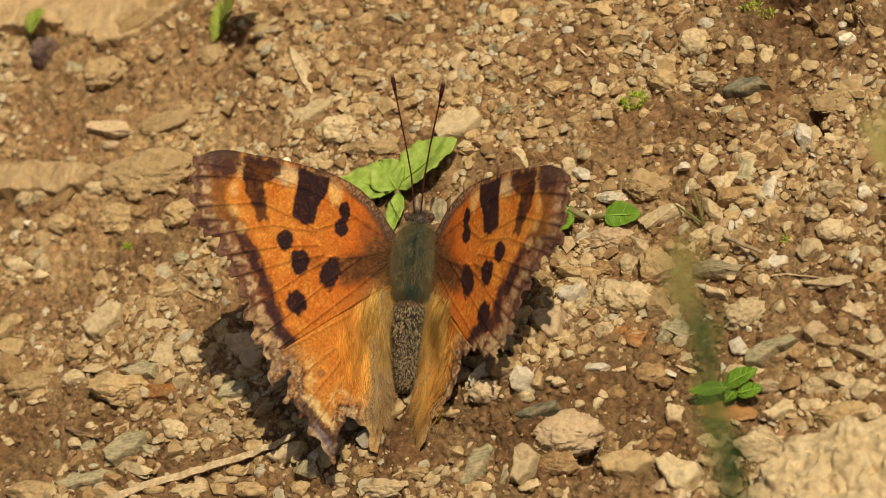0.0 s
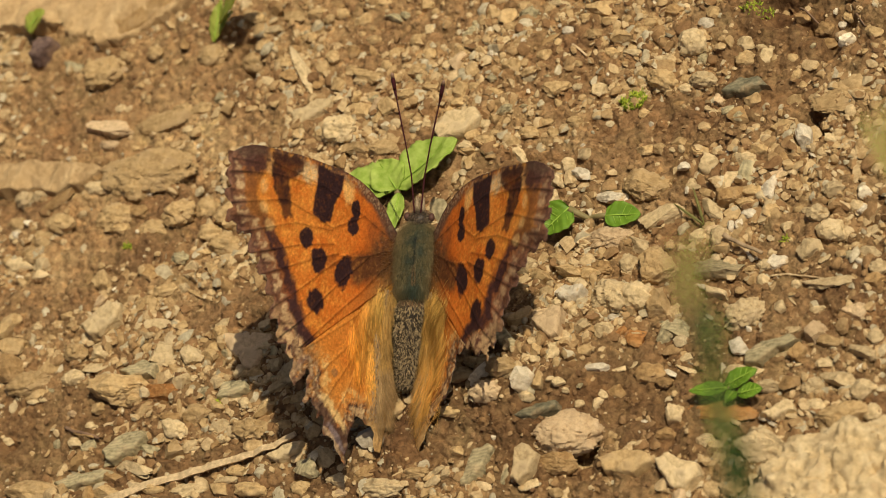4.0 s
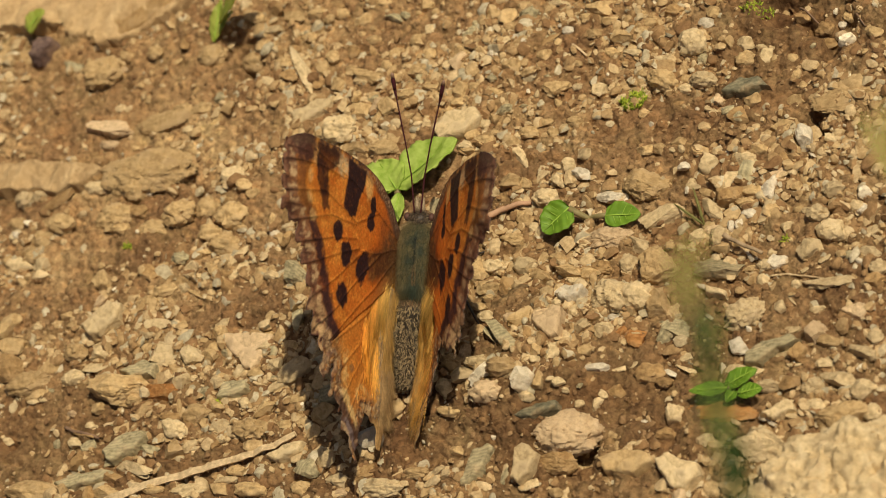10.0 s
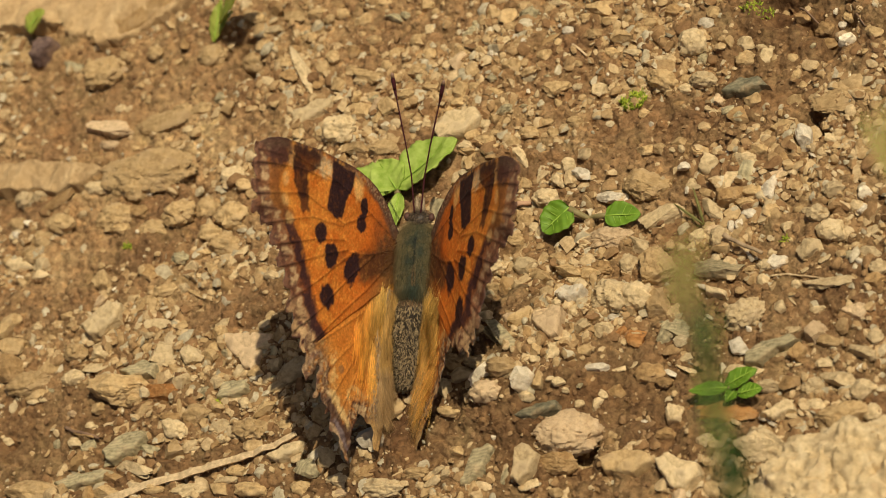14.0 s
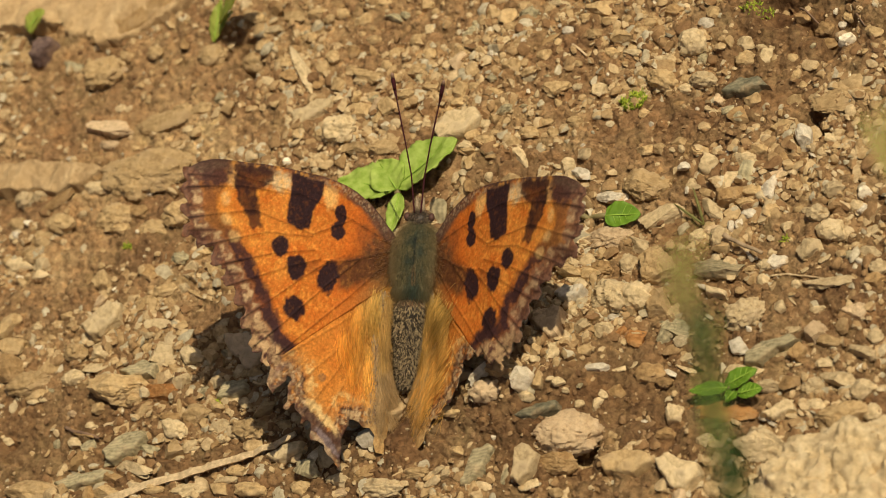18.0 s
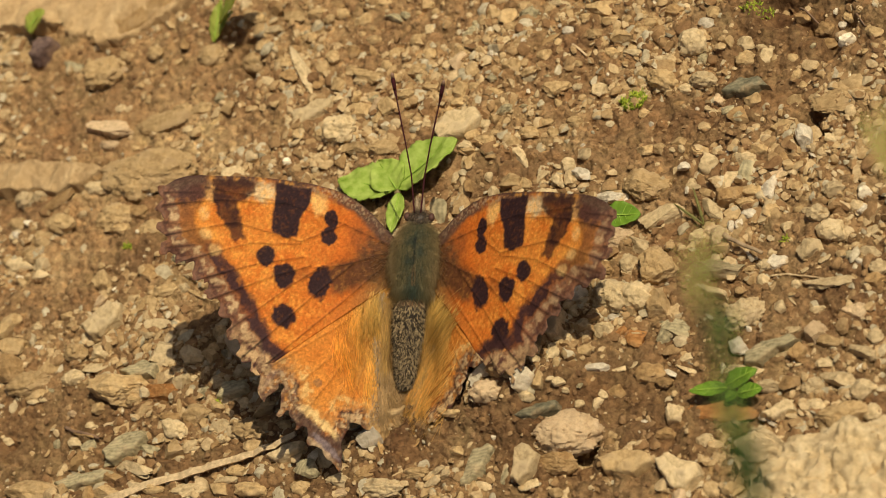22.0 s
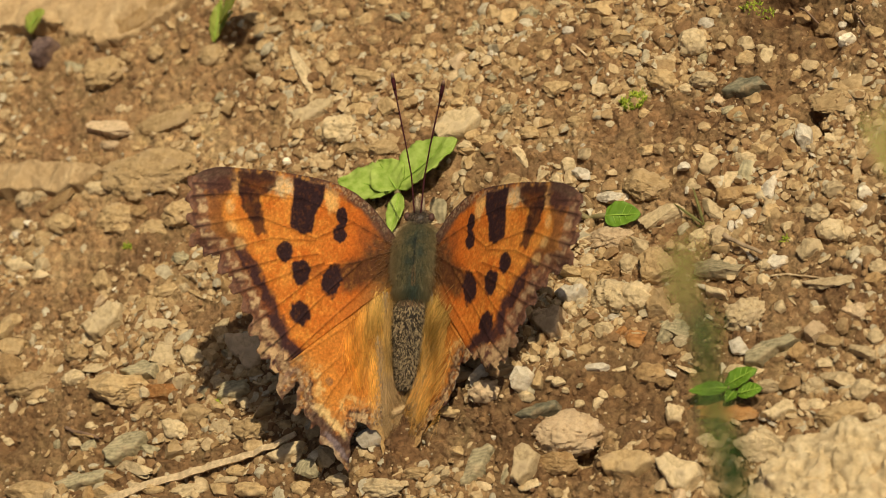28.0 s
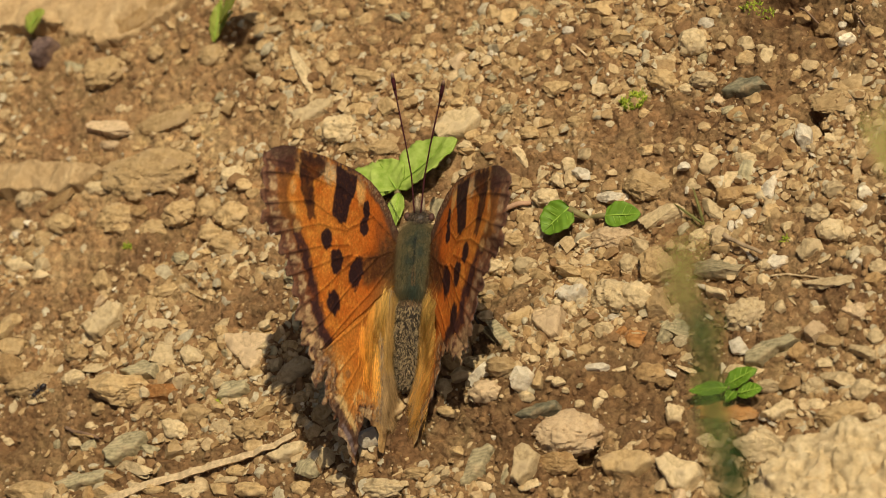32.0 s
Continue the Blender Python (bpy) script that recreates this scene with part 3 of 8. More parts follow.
    col = lay(col, blob(u, v, 27.8, 6.4, 2.2, 2.0, 0, 0.5, 9, 0.6) * 0.9, (0.058, 0.024, 0.020))
    col = col * (1 - 0.6 * step(cell_side, 0.11, 0.16) * step(edge, 2.9, 1.2) * (0.1 + 1.3 * n2))[:, None]
    # leading edge
    lead = near(u, v, FORE[1:16])[0]
    pale_lead = np.clip(np.exp(-((u - 18.4) / 1.2) ** 2) + 0.7 * np.exp(-((u - 25.4) / 0.7) ** 2) + 0.55 * np.exp(-((u - 10.8) / 1.8) ** 2), 0, 1)
    col = lay(col, step(lead + 0.8 * (n2 - 0.5), np.where(u < 12, 1.45, 1.2), 0.5) * (1 - 0.8 * pale_lead) * (0.75 + 0.45 * n2), (0.082, 0.043, 0.027))
    scaly = cloudy(u * 4.5, v * 4.5, 77, 2)
    col = lay(col, step(lead, 1.0, 0.4) * np.clip((scaly - 0.47) * 6, 0, 0.75) * np.clip((u - 2) / 3, 0, 1) * np.clip((13.5 - u) / 2, 0.12, 1), (0.34, 0.235, 0.135))
    col = lay(col, step(lead, 0.20, 0.2) * 0.9, (0.060, 0.030, 0.022))
    # bright flecks, then the dark bars and spots
    col = lay(col, 0.38 * np.clip((cloudy(u * 2.6, v * 2.6, 39, 3) - 0.52) * 6, 0, 1) * np.clip((u - 6) / 8, 0.15, 1) * step(-edge, -4.2, 1.0), (0.78, 0.36, 0.06))
    dark = patch(u, v, [(24.8, 8.0), (19.8, 7.8), (19.6, 6.6), (20.6, 5.6), (21.7, 5.0), (21.6, 3.6), (21.1, 2.6), (20.9, 0.9), (21.9, 0.2), (23.0, 1.9), (23.9, 3.2), (25.0, 4.6), (25.3, 6.2)], 12, 0.4, 1.0)
    col = lay(col, dark * (0.70 + 0.4 * n2), (0.040, 0.015, 0.010))
    dark = patch(u, v, [(17.0, 8.0), (12.5, 7.6), (12.7, 5.5), (13.8, 4.1), (14.1, 1.4), (15.9, 1.2), (17.5, 1.8), (17.3, 4.0)], 13)
    dark = np.maximum(dark, np.maximum(blob(u, v, 9.75, 4.15, 0.85, 1.25, -15, 0.3, 14), blob(u, v, 9.95, 1.95, 1.05, 1.15, 0, 0.3, 15)))
    for k, (cu, cv, ru, rv, turn) in enumerate(((17.95, -1.2, 1.1, 1.3, 20), (15.55, -3.4, 1.45, 1.6, 0), (10.95, -4.0, 1.45, 2.1, 8), (15.4, -8.45, 1.55, 1.5, 30))):
        dark = np.maximum(dark, blob(u, v, cu, cv, ru, rv, turn, 0.30, 20 + k, 0.22))
    fleck = np.clip((cloudy(u * 3.4, v * 3.4, 37, 2) - 0.62) * 7, 0, 1)
    col = lay(col, blob(u, v, 13.2, -3.1, 0.9, 0.8, 20, 0.9, 41, 0.9) * 0.45, (0.16, 0.05, 0.015))
    col = lay(col, dark * (1 - 0.09 * fleck), BLACKISH)
    for line in FORE_VEINS:
        d = near(u, v, line)[0]
        col = col * (1 - (0.22 + 0.5 * n2) * step(d, 0.09, 0.15))[:, None]
    dust = cloudy(u * 5, v * 5, 31, 2)
    return col * (0.66 + 0.68 * dust)[:, None]


def hind_pattern(u, v, margin):
    n1, n2 = cloudy(u / 1.8, v / 1.8, 15, 4), cloudy(u * 1.5, v * 1.5, 18, 3)
    col = np.tile(np.array(ORANGE), (len(u), 1))
    col = lay(col, 0.25 + 0.6 * n1, AMBER)
    col = lay(col, np.clip((9 - u) / 6, 0, 1) * np.clip((v + 22) / 8, 0, 1) * (0.5 + 0.6 * n2), (0.36, 0.180, 0.035))
    col = lay(col, blob(u, v, 10.6, -16.3, 0.55, 0.5, 0, 0.3, 7) * 0.6, (0.16, 0.09, 0.05))
    edge = near(u, v, margin)[0]
    wob = edge + 1.1 * (n2 - 0.5)
    n3 = cloudy(u * 1.5, v * 1.5, 27, 4)
    col = lay(col, step(wob, 3.6, 2.4) * np.clip((n1 - 0.30) * 2.2, 0, 0.55), (0.44, 0.220, 0.055))
    col = lay(col, step(wob, 3.2, 1.2) * np.clip((n2 - 0.42) * 3, 0, 0.5), (0.32, 0.17, 0.060))
    col = lay(col, step(np.abs(wob - 3.0), 0.6, 0.5) * np.clip((n3 - 0.48) * 5, 0, 0.7), (0.60, 0.38, 0.13))
    col = lay(col, step(wob, 1.8, 0.7) * np.clip(0.55 + (n3 - 0.4) * 3.5, 0, 1), (0.085, 0.040, 0.025))
    n4 = cloudy(u * 2.6, v * 2.6, 91, 3)
    col = lay(col, step(wob, 1.7, 0.9) * np.clip((n4 - 0.55) * 7, 0, 0.85), (0.52, 0.37, 0.19))
    col = lay(col, step(wob, 2.2, 0.9) * np.clip((0.40 - n4) * 8, 0, 0.85), (0.050, 0.024, 0.014))
    col = lay(col, step(np.abs(wob - 1.3), 0.25, 0.25) * np.clip((n1 - 0.55) * 6, 0, 1) * 0.25, LILAC)
    col = lay(col, step(np.abs(wob - 0.8), 0.5, 0.4) * np.clip((n3 - 0.47) * 6, 0, 0.8), (0.44, 0.29, 0.14))
    col = lay(col, step(wob, 0.22, 0.25) * 0.7, UMBER)
    top = np.clip((u - 13) / 3, 0, 1) * step(edge, 4, 2)
    col = lay(col, top * (0.10 + 0.5 * n2), (0.20, 0.110, 0.060))
    # the tail and the margin above it: dark, with cream and lilac streaks
    tail = np.maximum(blob(u, v, 8.9, -24.3, 2.2, 1.9, 0, 0.4, 61, 0.5), blob(u, v, 11.3, -22.2, 3.2, 1.0, 38, 0.5, 64, 0.6))
    col = lay(col, tail * 0.9 * step(edge, 3.4, 1.0), (0.075, 0.038, 0.026))
    col = lay(col, blob(u, v, 10.4, -21.0, 2.8, 0.5, 38, 0.8, 65, 0.7) * 0.8, (0.66, 0.46, 0.19))
    col = lay(col, blob(u, v, 9.4, -24.0, 2.3, 0.42, 38, 0.7, 62, 0.6) * 0.6, (0.22, 0.175, 0.175))
    col = lay(col, blob(u, v, 9.9, -24.7, 2.2, 0.45, 38, 0.7, 63, 0.6) * 0.8, (0.46, 0.32, 0.18))
    inner = step(u, 3.3 + 0.7 * np.clip((-v - 17) / 4, 0, 1), 0.9) * np.clip((-v - 5) / 4, 0, 1)
    col = lay(col, inner * (0.6 + 0.4 * n2), (0.44, 0.27, 0.10))
    for line in HIND_VEINS:
        col = col * (1 - (0.12 + 0.4 * n2) * step(near(u, v, line)[0], 0.10, 0.15))[:, None]
    dust = cloudy(u * 5, v * 5, 33, 2)
    return col * (0.60 + 0.80 * dust)[:, None]


def belly(u, v):
    """How far the hindwing sags beside the body, in millimetres."""
    return -0.8 * np.exp(-((u - 4.4) / 2.8) ** 2) * np.clip((-v - 4) / 5, 0, 1) * np.clip((v + 19) / 6, 0, 1)


def wing_mesh(name, outline, pattern, veins, side, lift, margin, step_mm=0.15):
    """A thin wing blade: upper face with its pattern and raised veins, under face, and a rim that joins them."""
    poly = [tuple(p) for p in outline]
    us, vs = [p[0] for p in poly], [p[1] for p in poly]
    nu, nv = int((max(us) - min(us)) / step_mm) + 3, int((max(vs) - min(vs)) / step_mm) + 3
    gu, gv = np.meshgrid(min(us) - step_mm + np.arange(nu) * step_mm, min(vs) - step_mm + np.arange(nv) * step_mm)
    mid = inside(gu[:-1, :-1] + step_mm / 2, gv[:-1, :-1] + step_mm / 2, poly)
    idx = np.arange(nu * nv).reshape(nv, nu)
    quads = np.stack([idx[:-1, :-1], idx[:-1, 1:], idx[1:, 1:], idx[1:, :-1]], -1)[mid]
    edges = {}
    for q in quads.tolist():
        for a, b in zip(q, q[1:] + q[:1]):
            edges[(a, b)] = edges.get((a, b), 0) + 1
    rim = [e for e in edges if (e[1], e[0]) not in edges]
    used = np.unique(quads)
    remap = np.full(nu * nv, -1)
    remap[used] = np.arange(len(used))
    u, v = gu.ravel()[used], gv.ravel()[used]
    on_rim = remap[np.array(sorted({i for e in rim for i in e}))]
    _, bx, by = near(u[on_rim], v[on_rim], poly + poly[:1])
    u[on_rim], v[on_rim] = bx, by
    z = lift + 0.010 * u + 0.42 * (cloudy(u / 4, v / 4, 51, 2) - 0.5)
    for line in veins:
        z = z + 0.10 * step(near(u, v, line)[0], 0.12, 0.25)
    edge = near(u, v, margin)[0]
    if name == "hindwing":
        z = z + belly(u, v)
    else:
        z = z - 0.75 * np.clip(1 - edge / 3.4, 0, 1) ** 1.4
    z = z + 1.0 * (cloudy(u / 1.3, v / 1.3, 57, 3) - 0.5) * np.clip(1 - edge / 2.2, 0, 1) * np.clip((-v - 4) / 8, 0.25, 1)
    n = len(u)
    upper = np.stack([u * side, v, z], -1)
    under = np.stack([u * side, v, z - 0.07], -1)
    q = remap[quads]
    flip = (slice(None), slice(None, None, -1))
    top, low = (q, q[flip] + n) if side > 0 else (q[flip], q + n)
    sides = [(remap[b], remap[a], remap[a] + n, remap[b] + n) if side > 0 else (remap[a], remap[b], remap[b] + n, remap[a] + n) for a, b in rim]
    me = mesh_from(name, (np.concatenate([upper, under]) * MM).tolist(), top.tolist() + low.tolist() + sides, [WING, UNDERWING])
    slots = np.zeros(len(me.polygons), int)
    slots[len(top):len(top) + len(low)] = 1
    me.polygons.foreach_set("material_index", slots)
    rgb = np.ones((2 * n, 4))
    rgb[:n, :3] = np.clip(pattern(u, v), 0.004, 0.9)
    rgb[n:, :3] = 0.06
    layer = me.color_attributes.new("pattern", "FLOAT_COLOR", "POINT")
    layer.data.foreach_set("color", rgb.ravel())
    return me


def fringe(name, side, rng, count, where, heading, lengths, material, lift=0.25, width=0.035):
    """Hairs combed over a wing's base, in the wing's own space."""
    pieces = []
    for _ in range(count):
        u, v = where(rng)
        a = radians(heading(u, v) + rng.gauss(0, 15))
        ln = rng.uniform(*lengths)
        d = Vector((math.sin(a) * side, -math.cos(a), rng.uniform(0.02, 0.34)))
        pieces.append(strand(Vector((u * side, v, lift + rng.uniform(0, 0.25))) * MM, d, ln * MM, width * MM, (rng.gauss(0, 0.10), 0, -0.12), rng))
    return joined(name, pieces, material)


def combed(name, side, rng, count, where, heading, lengths, colour, lift=0.1, width=0.014, rise=(0.02, 0.34)):
    """Tufted hairs over a wing, each with a tint of its own, in the wing's own space."""
    pieces, colours = [], []
    while len(pieces) < count:
        u, v = where(rng)
        tuft = noise.noise(Vector((u * 0.9, v * 0.30, 3.3)))
        if tuft + 0.35 < 0.55 * rng.random():
            continue
        a = radians(heading(u, v) + 26 * noise.noise(Vector((u * 0.7, v * 0.25, 9.1))) + rng.gauss(0, 9))
        d = Vector((math.sin(a) * side, -math.cos(a), rng.uniform(*rise)))
        pieces.append(strand(Vector((u * side, v, lift + float(belly(u, v)) + rng.uniform(0, 0.25))) * MM, d, rng.uniform(*lengths) * MM, width * MM, (rng.gauss(0, 0.13), 0, -0.12), rng))
        colours.append(Vector(colour(u, v)) * (0.95 + 0.4 * tuft) * rng.uniform(0.62, 1.5))
    return tinted(name, pieces, colours, FUR)


def build_butterfly():
    rng = random.Random(7)
    fly = new("butterfly")
    fly.matrix_world = pose(-0.36 * MM, -6.08 * MM, 7.67 * MM, 20.71, 17.50, -7.97)
    tagged(fly, "orange butterfly with black spots and ragged brown margins basking", "butterfly")
    wings = {}
    for side, word in ((-1, "left"), (1, "right")):
        fore = part("forewing", wing_mesh("forewing", ragged(FORE, 16, 38, 1.05, 3) if side < 0 else ragged(FORE_WORN, 16, 41, 0.9, 4), lambda u, v: fore_pattern(u, v, FORE[15:38] if side < 0 else FORE_WORN[15:40], 0.7 if side < 0 else 0.4), FORE_VEINS, side, 0.05, FORE[16:36] if side < 0 else FORE_WORN[16:38]), fly, "orange forewing with black spots and a scalloped brown edge")
        hind = part("hindwing", wing_mesh("hindwing", ragged(HIND, 4, 29, 0.4, 5) if side < 0 else ragged(TORN, 4, 20, 0.4, 6), lambda u, v: hind_pattern(u, v, HIND[4:29] if side < 0 else TORN[4:20]), HIND_VEINS, side, 0.0, HIND[6:24] if side < 0 else TORN[7:20]), fly,
                    "orange hindwing with a ragged dusky margin and short tail" if side < 0 else "worn orange hindwing with a torn outer edge")

        def gold(r):
            v = -2.6 - (15.5 if side < 0 else 17.0) * r.betavariate(1.2, 1.7 if side < 0 else 1.35)
            u = 0.0
            while not (2.7 < u < 9.0 if side < 0 else 0.8 < u < 8.5):
                u = r.gauss((4.7 if side < 0 else 3.7) - 0.06 * (-v - 3), 2.3 if side < 0 else 2.2)
            if side < 0 and v > -2.0 - 0.85 * u:
                v = -2.0 - 0.85 * u - 3.0 * r.random()
            if side > 0 and v > -5.5:
                v = -5.0 - 4.0 * r.random()
            return u, v + r.gauss(0, 0.8)

        def tone(u, v):
            low = min(1.0, max(0.0, (-v - 6) / 8))
            far = min(1.0, max(0.0, (u - 4.2) / 3))
            if side > 0:
                return Vector((0.58, 0.36, 0.085)).lerp(Vector((0.74, 0.40, 0.085)), low)
            return Vector((0.64, 0.39, 0.090)).lerp(Vector((0.82, 0.42, 0.070)), low).lerp(Vector((0.84, 0.36, 0.045)), far)
        part("golden_hair", combed("golden_hair", side, rng, 2600 if side < 0 else 3300, gold, lambda u, v: (-13 + 30 * max(0.0, 1 + (v + 3) / 8)) if side < 0 else -13 - 3.5 * u, (1.4, 3.7) if side < 0 else (2.0, 4.8), tone,
                                   0.06 if side < 0 else 0.12, 0.0155 if side < 0 else 0.018, (0.01, 0.15) if side < 0 else (0.02, 0.30)), hind, "long golden-brown hairs")

        # a strip of peppery scales along the inner margin, and a fringe beyond it
        pieces, colours = [], []
        for _ in range(900 if side < 0 else 400):
            v = rng.uniform(-21.0, -4.5)
            low = min(1.0, max(0.0, (-v - 15) / 5))
            u = 2.9 + 0.3 * math.sin(v * 0.5) + rng.gauss(0, 0.30 + 0.40 * low) - 0.4 * low
            a = radians(rng.gauss(0, 40))
            d = Vector((math.sin(a) * side, -math.cos(a), rng.uniform(0.0, 0.3)))
            pieces.append(strand(Vector((u * side, v, 0.12 + float(belly(u, v)) + rng.uniform(0, 0.1))) * MM, d, rng.uniform(0.25, 0.5) * MM, 0.055 * MM, (0, 0, 0), rng))
            c = Vector((0.46, 0.33, 0.18)) if rng.random() < 0.55 - 0.25 * low else Vector((0.27, 0.17, 0.09)) if rng.random() < 0.9 else Vector((0.07, 0.045, 0.03))
            colours.append(c * rng.uniform(0.75, 1.2))
        part("inner_strip", tinted("inner_strip", pieces, colours, FUR), hind, "pale peppery inner margin")

        def edge_hair(r):
            return 0.1 + 2.6 * r.betavariate(1.2, 1.2), r.uniform(-21.0, -4.5)
        part("inner_fringe", combed("inner_fringe", side, rng, 2600 if side < 0 else 1100, edge_hair, lambda u, v: -26 + u * 7, (1.2, 2.9), lambda u, v: (0.52, 0.31, 0.085) if v > -14 else (0.44, 0.28, 0.115), 0.08, 0.016, (0.02, 0.45)), hind, "golden-tan hair fringe")

        def base(r):
            return 0.8 + 4.2 * r.betavariate(1.1, 2.2), -4.5 + 6.5 * r.betavariate(2, 2)
        part("base_hair", fringe("base_hair", side, rng, 700, base, lambda u, v: 82 + v * 7, (0.4, 1.1), BASE_HAIR, 0.12, 0.014), fore, "brown base hairs")
        wings[word] = (fore, hind)

    def ellipsoid(name, c, r, material, segments=32):
        bm = bmesh.new()
        bmesh.ops.create_uvsphere(bm, u_segments=segments, v_segments=segments // 2, radius=1)
        for vert in bm.verts:
            k = 1 + 0.06 * noise.noise(vert.co * 3)
            vert.co = (Vector(c) + Vector((vert.co.x * r[0], vert.co.y * r[1], vert.co.z * r[2])) * k) * MM
        return bm_mesh(name, bm, material)

    def coat(name, c, r, count, lengths, material, lean, width, keep=lambda n: n.z > -0.3):
        pieces = []
        while len(pieces) < count:
            n = Vector((rng.gauss(0, 1), rng.gauss(0, 1), rng.gauss(0, 1))).normalized()
            if not keep(n):
                continue
            p = Vector(c) + Vector((n.x * r[0], n.y * r[1], n.z * r[2]))
            d = Vector((n.x / r[0], n.y / r[1], n.z / r[2])).normalized() * rng.uniform(0.35, 0.8) + Vector(lean) + Vector((rng.gauss(0, 0.15), rng.gauss(0, 0.15), 0))
            pieces.append(strand(p * MM, d, rng.uniform(*lengths) * MM, width * MM, (0, -0.12, -0.06), rng))
        return joined(name, pieces, material)

    thorax = part("thorax", ellipsoid("thorax", (0.45, -0.35, 0.85), (3.0, 4.95, 1.8), THORAX_SKIN), fly, "furry olive-green thorax with brown edges")
    pieces, colours = [], []
    teal, olive, fawn, dark = Vector((0.058, 0.076, 0.048)), Vector((0.160, 0.130, 0.056)), Vector((0.30, 0.205, 0.085)), Vector((0.015, 0.022, 0.020))
    while len(pieces) < 11000:
        n = Vector((rng.gauss(0, 1), rng.gauss(0, 1), rng.gauss(0, 1))).normalized()
        if n.z < -0.15:
            continue
        p = Vector((0.45 + n.x * 3.0, -0.35 + n.y * 4.95, 0.85 + n.z * 1.8))
        out = Vector((n.x / 3.0, n.y / 4.95, n.z / 1.8)).normalized()
        blotch = noise.noise(p * 0.75) + 0.5 * noise.noise(p * 2.1)
        edge = min(1.0, max(0.0, (abs(n.x) - 0.42) * 2.2 + max(0.0, n.y - 0.62) * 2.2 + max(0.0, -n.y - 0.78) * 3 + 0.5 * blotch))
        c = olive.lerp(teal, min(1.0, max(0.0, 0.75 - abs(n.x) * 1.6 + 1.2 * blotch)))
        if abs(n.x) < 0.05 + 0.03 * blotch and -0.45 < n.y < 0.55:
            c = dark
        c = c.lerp(fawn, edge) * rng.uniform(0.55, 1.45)
        d = out * rng.uniform(0.4, 1.1) + Vector((0, -0.75, 0)) + Vector((rng.gauss(0, 0.22), rng.gauss(0, 0.15), rng.gauss(0, 0.1)))
        pieces.append(strand(p * MM, d, rng.uniform(0.4, 0.9 + 0.9 * edge + (0.9 if n.y < -0.6 else 0)) * MM, 0.021 * MM, (rng.gauss(0, 0.12), -0.15, -0.12), rng))
        colours.append(c)
    part("fur", tinted("fur", pieces, colours, FUR), thorax, "dense olive fur, brown at the edges")
    pieces = []
    for _ in range(170):
        t = rng.random()
        spot = Vector((0.55 + rng.choice((-1, 1)) * (0.06 + 0.30 * t * (1.15 - t)) + rng.gauss(0, 0.04), -1.2 - 2.3 * t, 2.72 - 0.25 * t * t)) * MM
        pieces.append(strand(spot, (rng.gauss(0, 0.2), -1, 0.45), rng.uniform(0.35, 0.7) * MM, 0.026 * MM, (0, -0.1, -0.1), rng))
    part("crest_mark", joined("crest_mark", pieces, SIDE_HAIR), thorax, "pale wedge of hairs")
    pieces, colours = [], []
    for _ in range(2600):
        side, t = rng.choice((-1, 1)), rng.random()
        p = Vector((0.25 - 0.3 * t + side * (2.0 - 0.5 * t + rng.gauss(0, 0.35)), -3.6 - 9.5 * t, 0.9 - 0.6 * t + rng.gauss(0, 0.2)))
        d = Vector((side * rng.uniform(-0.45, 0.35), -1, rng.uniform(0.05, 0.6)))
        pieces.append(strand(p * MM, d, rng.uniform(0.9, 2.1) * MM, 0.02 * MM, (rng.gauss(0, 0.15), 0, -0.15), rng))
        colours.append(Vector((0.30, 0.165, 0.045)).lerp(Vector((0.13, 0.105, 0.045)), max(0.0, 0.8 - 2.2 * t)) * rng.uniform(0.5, 1.5))
    part("side_tuft", tinted("side_tuft", pieces, colours, FUR), thorax, "tufts of brown hair along the flanks")
    rings = []
    for i in range(9):
        s = i / 8
        front = 0.5 if i == 0 else 0.93 if i == 1 else 1.0
        rings.append((0.25 - 0.35 * s, -4.6 - 12.0 * s, 0.45 - 0.5 * s, front * (2.36 - 0.55 * s) * math.sqrt(max(0.05, 1 - (s * 0.97) ** 2.4)), front * 1.75 * math.sqrt(max(0.05, 1 - (s * 0.97) ** 3.2))))
    abdomen = None
    for i in range(8):
        a, b = rings[i], rings[i + 1]
        verts, faces = [], []
        for j, t in enumerate((0.0, 0.15, 0.5, 0.85, 1.03)):
            swell = 1 + 0.05 * math.sin(math.pi * min(t, 1)) - (0.04 if t > 1 else 0)
            for k in range(24):
                an = 2 * math.pi * k / 24
                c = [a[m] + (b[m] - a[m]) * t for m in range(5)]
                verts.append(Vector((c[0] + c[3] * swell * math.cos(an), c[1], c[2] + c[4] * swell * math.sin(an))) * MM)
        for j in range(4):
            for k in range(24):
                n = (k + 1) % 24
                faces.append((j * 24 + k, j * 24 + n, j * 24 + 24 + n, j * 24 + 24 + k))
        faces += [tuple(range(24))[::-1], tuple(range(96, 120))] if i in (0, 7) else []
        me = mesh_from("abdomen", verts, faces, BODY_DARK)
        if abdomen is None:
            abdomen = part("abdomen", me, fly, "slender dark abdomen powdered with pale scales")
        else:
            part("segment", me, abdomen)
    pieces = []
    for _ in range(5200):
        s = rng.uniform(0.0, 0.98)
        k = min(7, int(s * 8))
        f = s * 8 - k
        c = [rings[k][m] + (rings[k + 1][m] - rings[k][m]) * f for m in range(5)]
        an = rng.uniform(-0.35, math.pi + 0.35)
        p = Vector((c[0] + c[3] * 1.03 * math.cos(an), c[1], c[2] + c[4] * 1.03 * math.sin(an)))
        d = Vector((math.cos(an) * 0.45 + rng.gauss(0, 0.6), -1 + rng.gauss(0, 0.4), math.sin(an) * 0.5 + rng.gauss(0, 0.25)))
